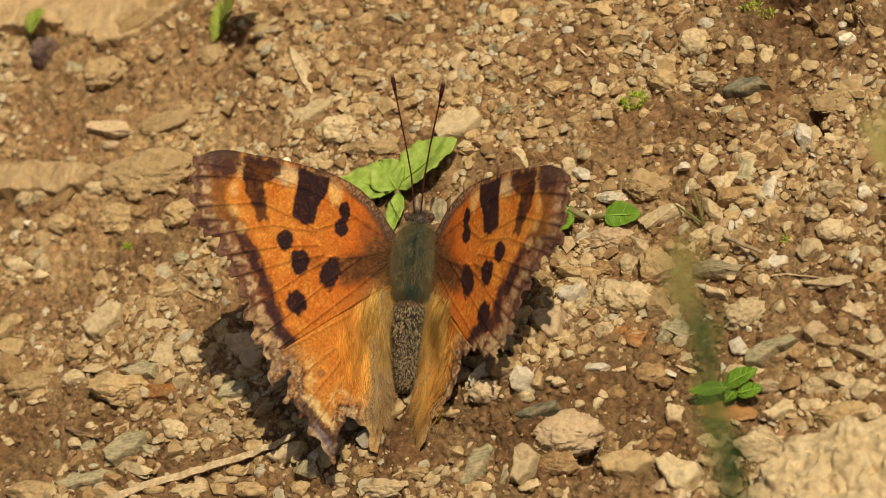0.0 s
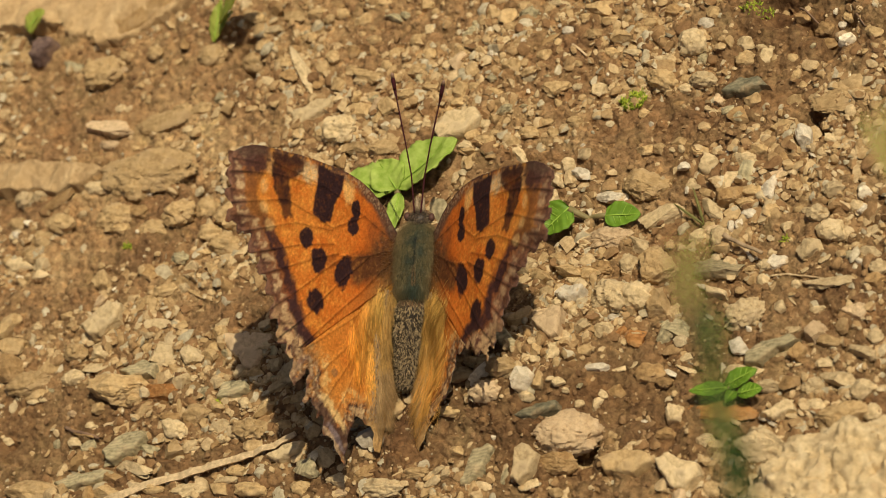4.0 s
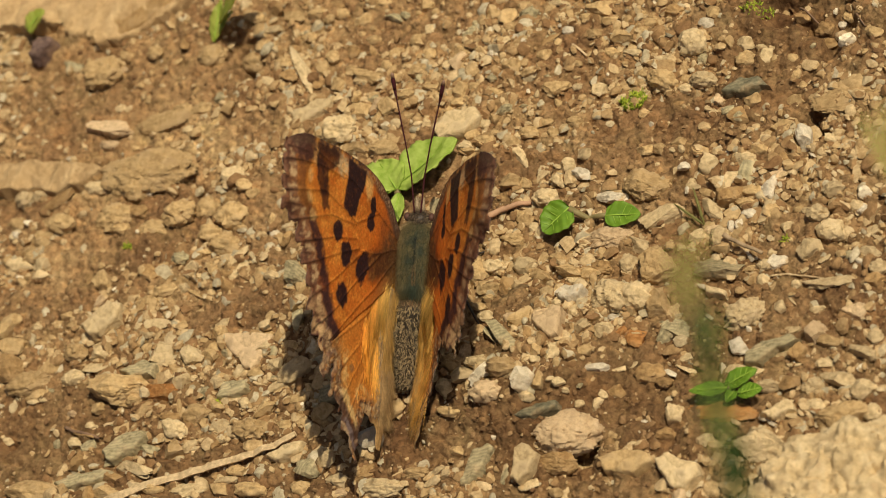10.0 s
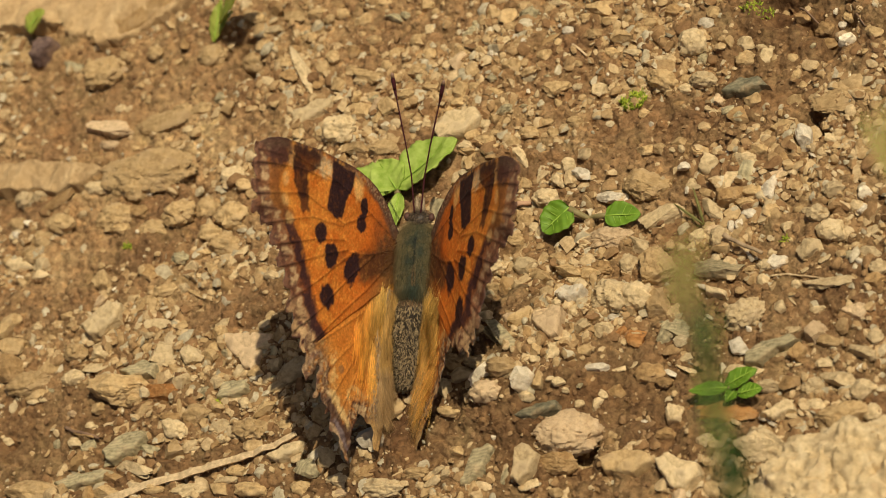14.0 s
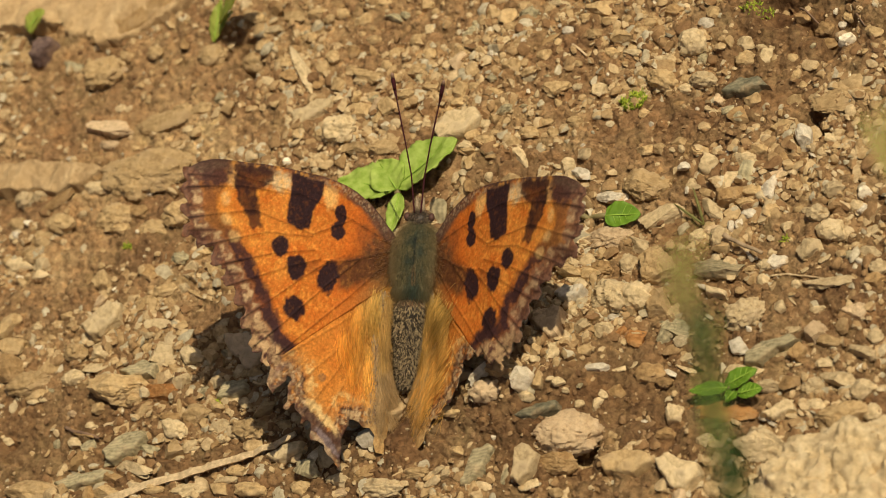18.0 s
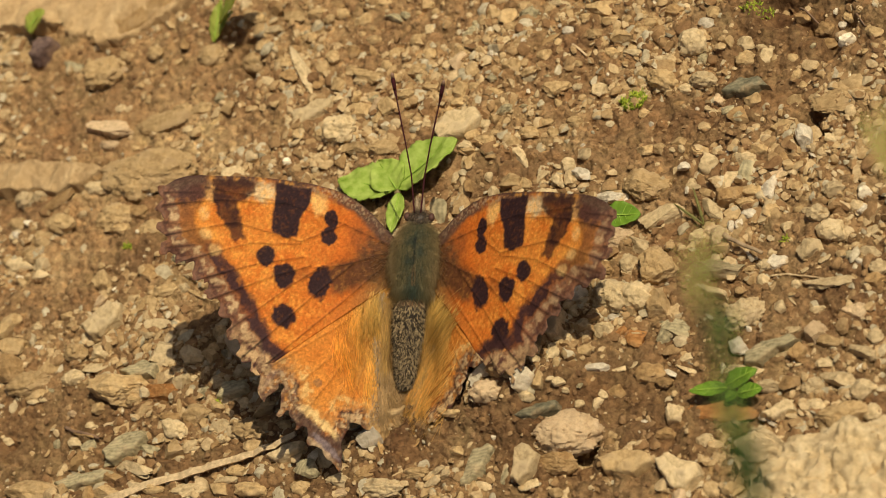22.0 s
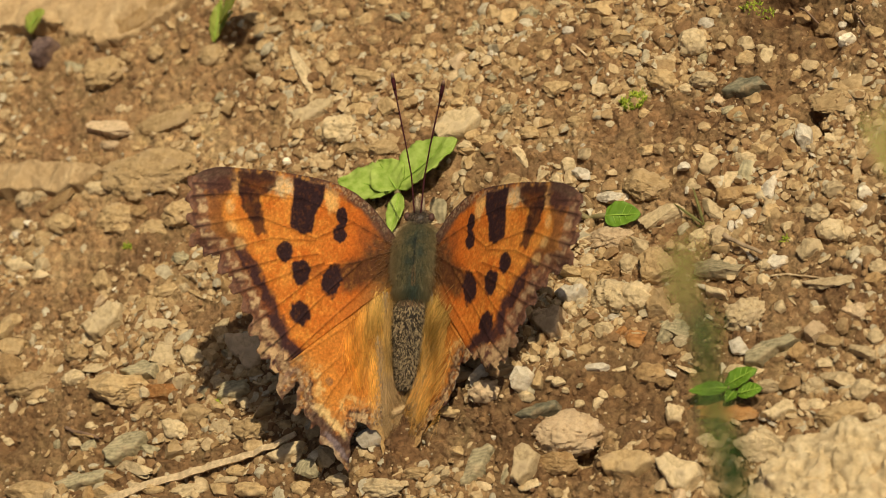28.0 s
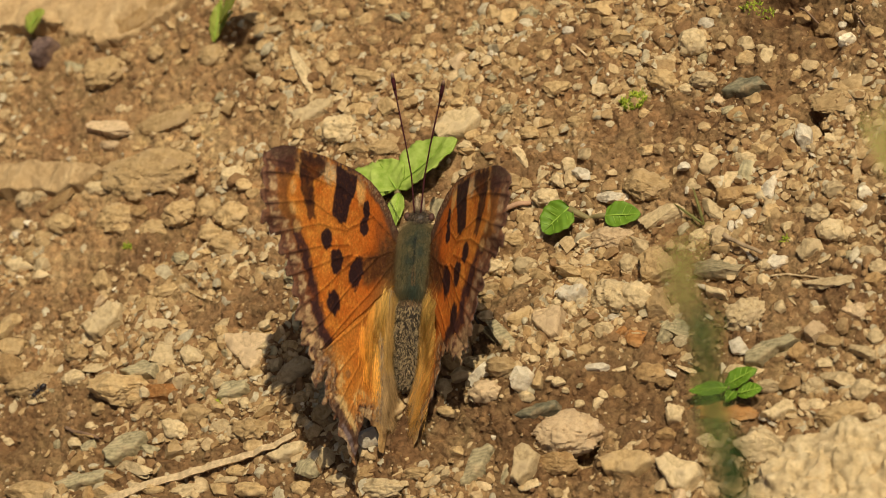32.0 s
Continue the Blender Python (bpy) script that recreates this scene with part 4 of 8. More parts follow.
        pieces.append(strand(p * MM, d, rng.uniform(0.25, 0.65) * MM, rng.uniform(0.05, 0.095) * MM, (0, 0, 0), rng))
    pale = []
    for _ in range(520):
        s = 0.35 + 0.61 * rng.betavariate(2.0, 1.0)
        k = min(7, int(s * 8))
        f = s * 8 - k
        c = [rings[k][m] + (rings[k + 1][m] - rings[k][m]) * f for m in range(5)]
        an = rng.uniform(-0.35, math.pi + 0.35)
        p = Vector((c[0] + c[3] * 1.06 * math.cos(an), c[1], c[2] + c[4] * 1.06 * math.sin(an)))
        pale.append(strand(p * MM, (math.cos(an) * 0.5 + rng.gauss(0, 0.4), -1, math.sin(an) * 0.5), rng.uniform(0.3, 0.7) * MM, rng.uniform(0.025, 0.05) * MM, (0, 0, -0.1), rng))
    cap = []
    for _ in range(900):
        an, t = rng.uniform(0.1, math.pi - 0.1), rng.random() ** 1.5
        p = Vector((0.25 + (1.2 + 0.95 * t) * math.cos(an), -4.4 - 1.7 * t, 0.45 + (0.95 + 0.8 * t) * math.sin(an)))
        cap.append(strand(p * MM, (math.cos(an) * 0.3, -1, 0.25), rng.uniform(0.4, 0.9) * MM, 0.03 * MM, (0, 0, -0.2), rng))
    part("base_cap", joined("base_cap", cap, BASE_HAIR), abdomen, "brown hair at the abdomen's base")
    part("scale_coat", joined("scale_coat", pieces, PEPPER), abdomen, "black and cream scales")
    part("tip_down", joined("tip_down", pale, GREY_HAIR), abdomen, "fawn down towards the tip")
    head = part("head", ellipsoid("head", (0.38, 4.8, 0.7), (1.25, 1.2, 1.1), BODY_DARK), fly, "small dark hairy head")
    part("head_fur", coat("head_fur", (0.38, 4.8, 0.7), (1.25, 1.2, 1.1), 1100, (0.25, 0.6), HEAD_HAIR, (0, -0.3, 0), 0.02), head)
    for x in (-1.15, 1.9):
        part("eye", ellipsoid("eye", (x, 5.2, 0.75), (0.42, 0.55, 0.5), EYE, 24), head, "dark rounded compound eye")
    for x in (0.05, 0.72):
        pieces = [tube([Vector((x, 5.8, 0.6)) * MM, Vector((x, 6.6, 0.9)) * MM, Vector((x + (x - 0.38) * 0.4, 7.5, 1.1)) * MM], [0.3 * MM, 0.32 * MM, 0.08 * MM])]
        pieces += [strand(Vector((x + rng.gauss(0, 0.15), rng.uniform(5.8, 7.3), 1.0)) * MM, (rng.gauss(0, 0.3), 1, 0.5), rng.uniform(0.4, 0.8) * MM, 0.03 * MM, (0, 0, 0), rng) for _ in range(120)]
        part("palp", joined("palp", pieces, GREY_HAIR), head, "bristly grey-brown palp")
    for path in ([(-0.19, 5.89, 1.60), (-0.48, 9.91, 3.60), (-1.01, 13.31, 6.00), (-1.76, 17.32, 8.60), (-2.06, 19.11, 10.00), (-2.31, 20.80, 11.20)],
                 [(0.67, 5.92, 1.60), (1.22, 9.97, 3.60), (2.10, 13.41, 6.00), (3.20, 17.12, 8.60), (3.70, 18.44, 10.00), (4.14, 20.07, 11.20)]):
        pts = [Vector(p) * MM for p in path]
        fine = [pts[0].lerp(pts[1], -0.1)] + [pts[i].lerp(pts[i + 1], k / 10) for i in range(4) for k in range(10)] + [pts[4]]
        radii = [(0.105 if k % 2 else 0.090) * MM for k in range(len(fine))]
        for k in range(6):
            radii[-6 + k] = (0.105 + 0.022 * k) * MM
        antenna = part("antenna", mesh_from("antenna", *tube(fine, radii), ANTENNA), head, "thin dark ringed antenna")
        tip = [pts[4], pts[4].lerp(pts[5], 0.35), pts[4].lerp(pts[5], 0.75), pts[4].lerp(pts[5], 0.95), pts[5]]
        part("club", mesh_from("club", *tube(tip, [0.22 * MM, 0.27 * MM, 0.26 * MM, 0.20 * MM, 0.12 * MM]), ANTENNA), antenna, "swollen maroon antenna club")
        end = [pts[4].lerp(pts[5], 0.80), pts[4].lerp(pts[5], 1.02), pts[4].lerp(pts[5], 1.12)]
        part("club_tip", mesh_from("club_tip", *tube(end, [0.265 * MM, 0.20 * MM, 0.06 * MM]), ANTENNA_TIP), antenna, "pale end of the club")
    for knee, foot in (((6.52, -4.49, -0.79), (10.12, -10.28, -1.31)), ((5.6, 0.5, -1.6), (8.4, 3.2, -8.6)), ((-4.9, -4.5, -3.2), (-7.0, -9.0, -9.6)), ((-4.6, 1.0, -3.4), (-6.8, 4.0, -11.4))):
        start = Vector((math.copysign(1.6, knee[0]), knee[1] * 0.4, -1.0)) * MM
        k, f = Vector(knee) * MM, Vector(foot) * MM
        mid = k.lerp(f, 0.6)
        pieces = [tube([start, start.lerp(k, 0.5), k], [0.26 * MM, 0.28 * MM, 0.2 * MM]), tube([k, mid], [0.2 * MM, 0.15 * MM]), tube([mid, f], [0.13 * MM, 0.09 * MM])]
        part("leg", joined("leg", pieces, BODY_DARK), fly, "thin dark jointed leg")
    return fly, wings


butterfly, WINGS = build_butterfly()


def wing_pose(side, lift, sweep):
    return pose(side * HINGE * MM, 0, 0) @ Matrix.Rotation(radians(-side * lift), 4, "Y") @ Matrix.Rotation(radians(-side * sweep), 4, "Z")


# ---- plants ----


def leaf_mesh(name, length, width, material, cup=0.25, curl=0.12, teeth=0.0, tip=1.0, seed=1):
    """A leaf blade along +y from its base, folded a little along the midrib, with thickness."""
    nl, nw = 28, 12
    upper, faces = [], []
    for i in range(nl + 1):
        s = i / nl
        half = width / 2 * (math.sin(math.pi * s ** (0.85 * tip)) ** (0.75 if tip == 1.0 else 0.55) if 0 < s < 1 else 0.02)
        for j in range(nw + 1):
            w = j / nw * 2 - 1
            notch = 1 + teeth * (1 if abs(w) > 0.9 else 0) * math.sin(s * 60)
            z = cup * width * (abs(w) ** 1.4) * 0.5 * (half * 2 / width) - curl * length * s * s + 0.045 * width * math.sin(s * 26 - abs(w) * 6) * abs(w) * (1 - abs(w) * 0.4) + 0.04 * width * math.sin(s * 7 + w * 2.5 + seed)
            upper.append((half * w * notch, length * s, z))
    n = len(upper)
    thick = 0.012 * width + 0.12 * MM
    verts = upper + [(x, y, z - thick) for x, y, z in upper]
    row = nw + 1
    for i in range(nl):
        for j in range(nw):
            a = i * row + j
            faces += [(a, a + 1, a + row + 1, a + row), (n + a + row, n + a + row + 1, n + a + 1, n + a)]
        a = i * row
        faces += [(a, a + row, n + a + row, n + a), (a + row - 1 + row, a + row - 1, n + a + row - 1, n + a + row - 1 + row)]
    return mesh_from(name, verts, faces, material)


def leaf(parent, x, y, z, length, width, yaw, pitch, roll, material, label="", **shape):
    """A leaf of a plant, its base at a place in millimetres from the plant's foot; yaw 0 points away along +y."""
    blade = part("leaf", leaf_mesh("leaf", length * MM, width * MM, material, **shape), parent, label)
    blade.matrix_basis = Matrix.Translation((x * MM, y * MM, z * MM)) @ Matrix.Rotation(radians(yaw), 4, "Z") @ Matrix.Rotation(radians(pitch), 4, "X") @ Matrix.Rotation(radians(roll), 4, "Y")
    pts = [Vector((0, s * length, 0.10 - shape.get("curl", 0.12) * length * s * s)) * MM for s in (0.02, 0.25, 0.5, 0.75, 0.92)]
    ribs = [tube(pts, [0.11 * MM, 0.09 * MM, 0.08 * MM, 0.06 * MM, 0.04 * MM], 6)]
    curl, cup = shape.get("curl", 0.12), shape.get("cup", 0.25)
    if width > 1.6 and material is not LEAF_BRIGHT:
        for k in range(8):
            s, w = 0.14 + 0.085 * k, 1 if k % 2 else -1
            ribs.append(tube([Vector((w * width * 0.5 * f * math.sin(math.pi * min(0.95, s + 0.16 * f)) ** 0.8, length * (s + 0.16 * f), cup * width * 0.5 * (f * 0.9) ** 1.4 * 0.8 - curl * length * (s + 0.16 * f) ** 2 + 0.03)) * MM for f in (0.0, 0.3, 0.6, 0.8)],
                             [0.045 * MM, 0.035 * MM, 0.03 * MM, 0.015 * MM], 5))
    part("midrib", joined("midrib", ribs, VEIN if width > 0.6 else material), blade, "paler midrib and side veins")
    return blade


def plant(name, x, y, label, category="seedling"):
    ob = new(name)
    ob.location = (x * MM, y * MM, height(x, y) * MM)
    return tagged(ob, label, category)


def stem(parent, points, radius, material, name="stem", label=""):
    pts = [Vector(p) * MM for p in points]
    return part(name, mesh_from(name, *tube(pts, [radius * MM * (1 - 0.4 * i / len(pts)) for i in range(len(pts))], 8), material), parent, label)


sprout = plant("seedling", -6.7, 11.1, "bright green seedling with broad toothed leaves beside the butterfly", "seedling")
stem(sprout, [(0.0, -0.4, 0.0), (0.7, -1.1, 1.4)], 0.5, STEM, "stem")
leaf(sprout, 0.4, -0.2, 1.2, 10.5, 6.8, -70, 15, -8, LEAF_BRIGHT, curl=0.05, cup=0.3, teeth=0.05, seed=2)
leaf(sprout, 0.4, -0.6, 1.2, 8.9, 6.2, 66, 8, 10, LEAF_BRIGHT, curl=0.05, teeth=0.05, seed=3)
leaf(sprout, 0.7, -0.9, 1.5, 5.6, 5.2, 26, 9, 0, LEAF_BRIGHT, curl=0.04, seed=4)
leaf(sprout, 1.0, -1.4, 1.4, 6.0, 2.5, 169, 2, 0, LEAF_BRIGHT, curl=0.03, seed=5)
sprout = plant("seedling", 19.8, -0.6, "young seedling with two oval green leaves on a brown stalk", "seedling")
stem(sprout, [(-1.7, 0.6, 2.5), (-0.6, -0.1, 1.8), (0.2, -0.2, 0.4), (1.5, -1.0, 1.6), (3.1, -1.5, 2.1)], 0.45, STEM, "stalk")
leaf(sprout, -1.5, 0.7, 2.6, 4.6, 4.6, 121, -5, -10, LEAF_GREEN, curl=0.03, tip=0.85, seed=6)
leaf(sprout, 3.0, -1.7, 2.2, 4.6, 3.4, -100, -3, 8, LEAF_GREEN, curl=0.05, tip=0.85, seed=7)
sprout = plant("seedling", 37.1, -30.6, "low green seedling with pointed leaves among the stones", "seedling")
stem(sprout, [(-0.0, -0.2, -0.0), (0.7, -1.0, 1.7)], 0.3, STEM, "stem")
leaf(sprout, 0.1, -0.6, 1.6, 4.5, 2.5, -80, 15, 0, LEAF_GREEN, curl=0.04, seed=8)
leaf(sprout, 1.6, -2.0, 1.6, 3.2, 2.1, -94, 11, 0, LEAF_GREEN, curl=0.04, seed=9)
leaf(sprout, 0.5, -0.9, 1.6, 4.7, 1.9, 85, 10, 0, LEAF_GREEN, curl=0.05, seed=10)
leaf(sprout, 1.4, -1.3, 1.5, 1.8, 1.6, 130, 0, 0, LEAF_GREEN, seed=11)
sprout = plant("seedling", -35.6, 45.3, "upright yellowish-green shoot beside loose stones", "seedling")
leaf(sprout, -0.0, -0.0, 0.3, 6.5, 2.7, -17, 19, -14, LEAF_OLD, curl=0.03, seed=12)
leaf(sprout, 0.5, 1.3, 0.3, 5.2, 1.3, -80, 45, 0, LEAF_OLD, seed=13)
# added leaf reaching out of view, inferred from the shadow beside the shoot
leaf(sprout, 2.0, 1.2, 2.5, 14.5, 3.7, -88, 47, 0, LEAF_OLD, seed=18)
sprout = plant("seedling", -66.4, 56.5, "small round-leaved green seedling on a dark stone", "seedling")
stem(sprout, [(0.0, -0.2, -0.0), (0.8, -0.8, 1.6), (1.2, -1.6, 3.2)], 0.3, STEM, "stem")
leaf(sprout, 1.1, -1.6, 3.2, 4.1, 3.3, -62, 23, 0, LEAF_OLD, curl=0.05, tip=0.85, seed=14)
sprout = plant("grass_tuft", 35.2, -6.4, "two thin olive-green grass shoots", "grass")
leaf(sprout, 0.0, 0.0, 0.0, 4.9, 0.36, 46, 24, 0, SHOOT, curl=0.05, seed=15)
leaf(sprout, 0.0, 0.0, 0.0, 4.9, 0.36, 4, 37, 0, SHOOT, curl=0.05, seed=16)
swaying = sprout = plant("grass_plant", 88.4, -141.8, "tall green grass stalk close in front, out of focus", "grass")
stem(sprout, [(0.0, 0.0, -1.0), (0.0, 0.0, 40.0), (0.0, 0.0, 80.0), (0.0, 0.0, 155.2), (0.4, 2.2, 158.0), (0.4, 4.7, 159.9), (0.5, 6.7, 161.4), (0.6, 8.9, 162.9), (0.6, 10.4, 164.1), (0.6, 11.9, 165.6)], 0.55, GRASS, "stalk", "green grass stalk")
leaf(sprout, 0.5, 4.2, 159.8, 4.4, 1.4, -3, 36, 0, GRASS, curl=0.02, seed=20)
leaf(sprout, 0.3, 6.4, 161.5, 4.3, 1.1, -6, 35, 0, GRASS, curl=0.02, seed=20)
leaf(sprout, 0.3, 8.6, 163.1, 4.2, 0.8, -18, 29, 0, GRASS, curl=0.02, seed=20)
leaf(sprout, 0.4, 11.4, 165.2, 3.9, 1.2, -2, 36, 0, GRASS_BROWN, curl=0.02, seed=20)
leaf(sprout, 0.5, 12.5, 165.9, 3.2, 0.8, -24, 26, 0, GRASS_BROWN, curl=0.02, seed=20)
sprout = plant("grass_plant", 91.0, -101.8, "dry yellowish grass close in front, out of focus", "grass")
stem(sprout, [(0.0, 0.0, -1.0), (0.0, 0.0, 40.0), (0.0, 0.0, 118.6), (-0.5, 3.0, 121.0), (-0.7, 5.7, 123.2)], 0.5, GRASS_DRY, "stalk", "dry grass stalk")
leaf(sprout, -1.0, 5.3, 123.0, 6.1, 1.2, 20, 41, 0, GRASS_DRY, curl=0.02, seed=21)
leaf(sprout, -0.7, 5.6, 123.0, 6.2, 0.9, 6, 38, 0, GRASS_DRY, curl=0.02, seed=21)

# ---- stones ----
STONE_NAMES = {"angular": "stone", "rounded": "pebble", "flat": "flat_stone", "crumbly": "dirt_clod"}
WORDS = {"tan": "tan", "pale": "pale sandy", "ochre": "ochre-brown", "slate": "grey-green slate", "quartz": "whitish quartz", "white": "bright white", "pink": "pinkish-buff", "dark": "dark reddish-grey", "dusky": "dark grey-green", "rust": "rusty orange-brown", "clay": "pale brown clay"}
SHAPES = {"angular": "angular stone with chipped edges lying on the soil", "rounded": "rounded pebble half sunk in the soil",
          "flat": "flat stone chip lying on the soil", "crumbly": "crumbly lump of dried earth and grit"}
STONE_COUNT = [0]
TAKEN = []


def stone_mesh(name, lx, ly, lz, kind, material, seed):
    rng = random.Random(seed)
    bm = bmesh.new()
    big = max(lx, ly)
    bmesh.ops.create_icosphere(bm, subdivisions=6 if big > 14 else 5 if big > 5.5 else 4 if big > 2.2 else 3, radius=1)
    cuts = []
    if kind != "crumbly":
        for _ in range({"angular": 15, "rounded": 10, "flat": 13}[kind]):
            n = Vector((rng.gauss(0, 1), rng.gauss(0, 1), rng.gauss(0, 0.75))).normalized()
            cuts.append((n, rng.uniform(0.42, 0.78) if kind != "rounded" else rng.uniform(0.60, 0.90)))
        if kind == "flat":
            cuts.append((Vector((rng.gauss(0, 0.10), rng.gauss(0, 0.10), 1)).normalized(), 0.45))
    off = Vector((rng.uniform(-50, 50), rng.uniform(-50, 50), rng.uniform(-50, 50)))
    for v in bm.verts:
        p = v.co.normalized()
        for n, d in cuts:
            e = p.dot(n) - d
            if e > 0:
                p = p - n * e
        if kind == "crumbly" and big > 20:
            p = p * (0.94 + 0.16 * noise.noise(p * 1.6 + off) + 0.10 * noise.noise(p * 4.0 + off) + 0.07 * noise.noise(p * 9.0 + off) + 0.05 * abs(noise.noise(p * 18.0 + off)) + 0.025 * noise.noise(p * 40.0 + off))
        elif kind == "crumbly" and big > 7:
            p = p * (0.92 + 0.18 * noise.noise(p * 1.9 + off) + 0.10 * noise.noise(p * 4.5 + off) + 0.10 * abs(noise.noise(p * 8.0 + off)) + 0.06 * noise.noise(p * 14.0 + off) + 0.045 * noise.noise(p * 24.0 + off) + 0.025 * noise.noise(p * 45.0 + off))
        elif kind == "crumbly":
            p = p * (0.90 + 0.24 * noise.noise(p * 1.7 + off) + 0.15 * noise.noise(p * 4.2 + off) + 0.11 * abs(noise.noise(p * 8.0 + off)) + 0.05 * noise.noise(p * 17.0 + off))
        else:
            p = p * (1 + 0.12 * noise.noise(p * 1.8 + off) + 0.09 * noise.noise(p * 4.5 + off) + 0.06 * noise.noise(p * 10 + off) + 0.03 * noise.noise(p * 21 + off))
        v.co = p
    low = [min(v.co[k] for v in bm.verts) for k in range(3)]
    top = [max(v.co[k] for v in bm.verts) for k in range(3)]
    for v in bm.verts:
        v.co = Vector(((v.co.x - (low[0] + top[0]) / 2) / (top[0] - low[0]) * lx, (v.co.y - (low[1] + top[1]) / 2) / (top[1] - low[1]) * ly, v.co.z / top[2] * lz)) * MM
    if big > 20:
        for v in bm.verts:
            q = v.co / MM
            v.co.z += (1.3 * noise.noise(q * 0.22 + off) + 1.0 * abs(noise.noise(q * 0.5 + off)) + 0.6 * noise.noise(q * 1.1 + off) + 0.35 * noise.noise(q * 2.3 + off)) * MM
    me = bm_mesh(name, bm, material)
    me.set_sharp_from_angle(angle=radians(50 if kind == "crumbly" else 24))
    return me


def stone(x, y, length, width, rise, yaw, colour, kind):
    """A stone at a place in millimetres; it stands 'rise' above the soil and sinks in as far."""
    STONE_COUNT[0] += 1
    seed = 1000 + STONE_COUNT[0]
    name = "slate_chip" if colour == "slate" else "quartz_chip" if colour == "quartz" else STONE_NAMES[kind]
    TAKEN.append((x, y, 0.5 * width))
    me = stone_mesh(name, length, width, rise, kind, STONE[colour], seed)
    ob = new(name, me)
    rng = random.Random(seed + 9)
    ob.matrix_world = pose(x * MM, y * MM, (height(x, y) - rise * (0.4 if kind == "crumbly" and rise < 0.26 * width else -0.10)) * MM, rng.uniform(-7, 7), rng.uniform(-7, 7), yaw)
    size = "large " if length > 6.5 else "small " if length < 1.8 else ""
    return tagged(ob, size + WORDS[colour] + " " + SHAPES[kind], "stone" if kind != "crumbly" else "clod", group="stones on the ground")


def slab(points, top, thick, colour, label=" flat broken stone with sharp corners lying on the soil"):
    """A flat broken piece of stone with the given outline, its upper face 'top' above the soil, in millimetres."""
    STONE_COUNT[0] += 1
    rng = random.Random(3000 + STONE_COUNT[0])
    cx, cy = sum(p[0] for p in points) / len(points), sum(p[1] for p in points) / len(points)
    rim = []
    for (x0, y0), (x1, y1) in zip(points, points[1:] + points[:1]):
        for t in (0.0, 0.33, 0.67) if colour != "clay" else (0.0, 0.2, 0.4, 0.6, 0.8):
            j = (0.0 if t == 0 else rng.gauss(0, 0.10)) * (1.6 if colour == "clay" else 1)
            rim.append((x0 + (x1 - x0) * t - cx + j, y0 + (y1 - y0) * t - cy + j))
    bm = bmesh.new()
    rings = []
    for inset, z in ((-0.12, -thick), (-0.05, -0.45), (0.06, -0.14), (0.24, 0.0)):
        rings.append([bm.verts.new((x * (1 - inset / max(0.8, math.hypot(x, y))), y * (1 - inset / max(0.8, math.hypot(x, y))), z)) for x, y in rim])
    for lower, upper in zip(rings, rings[1:]):
        for k in range(len(rim)):
            n = (k + 1) % len(rim)
            bm.faces.new((lower[k], lower[n], upper[n], upper[k]))
    bm.faces.new(rings[-1])
    bm.faces.new(rings[0][::-1])
    bmesh.ops.recalc_face_normals(bm, faces=bm.faces[:])
    bmesh.ops.triangulate(bm, faces=bm.faces[:])
    for _ in range(3):
        long = [e for e in bm.edges if e.calc_length() > 0.55]
        if long:
            bmesh.ops.subdivide_edges(bm, edges=long, cuts=1)
            bmesh.ops.triangulate(bm, faces=bm.faces[:])
    off = Vector((rng.uniform(-50, 50), rng.uniform(-50, 50), 0))
    for v in bm.verts:
        q = v.co + off
        v.co += Vector((0.10 * noise.noise(q * 1.3), 0.10 * noise.noise(q * 1.3 + Vector((9, 0, 0))), 0.30 * noise.noise(q * 0.55) + 0.14 * noise.noise(q * 1.7) + 0.05 * noise.noise(q * 4)))
        if colour == "clay":
            v.co.z += 0.9 * noise.noise(q * 0.16) + 0.5 * noise.noise(q * 0.42) + 0.35 * abs(noise.noise(q * 0.95)) + 0.15 * noise.noise(q * 2.6)
        v.co *= MM
    name = "slate_chip" if colour == "slate" else "quartz_chip" if colour == "quartz" else "earth_crust" if colour == "clay" else "flat_stone"
    me = bm_mesh(name, bm, STONE[colour])
    me.set_sharp_from_angle(angle=radians(60))
    ob = new(name, me)
    ob.matrix_world = pose(cx * MM, cy * MM, (height(cx, cy) + top) * MM, rng.uniform(-3, 3), rng.uniform(-3, 3), 0)
    return tagged(ob, WORDS[colour] + label, "crust" if colour == "clay" else "stone", group="stones on the ground")


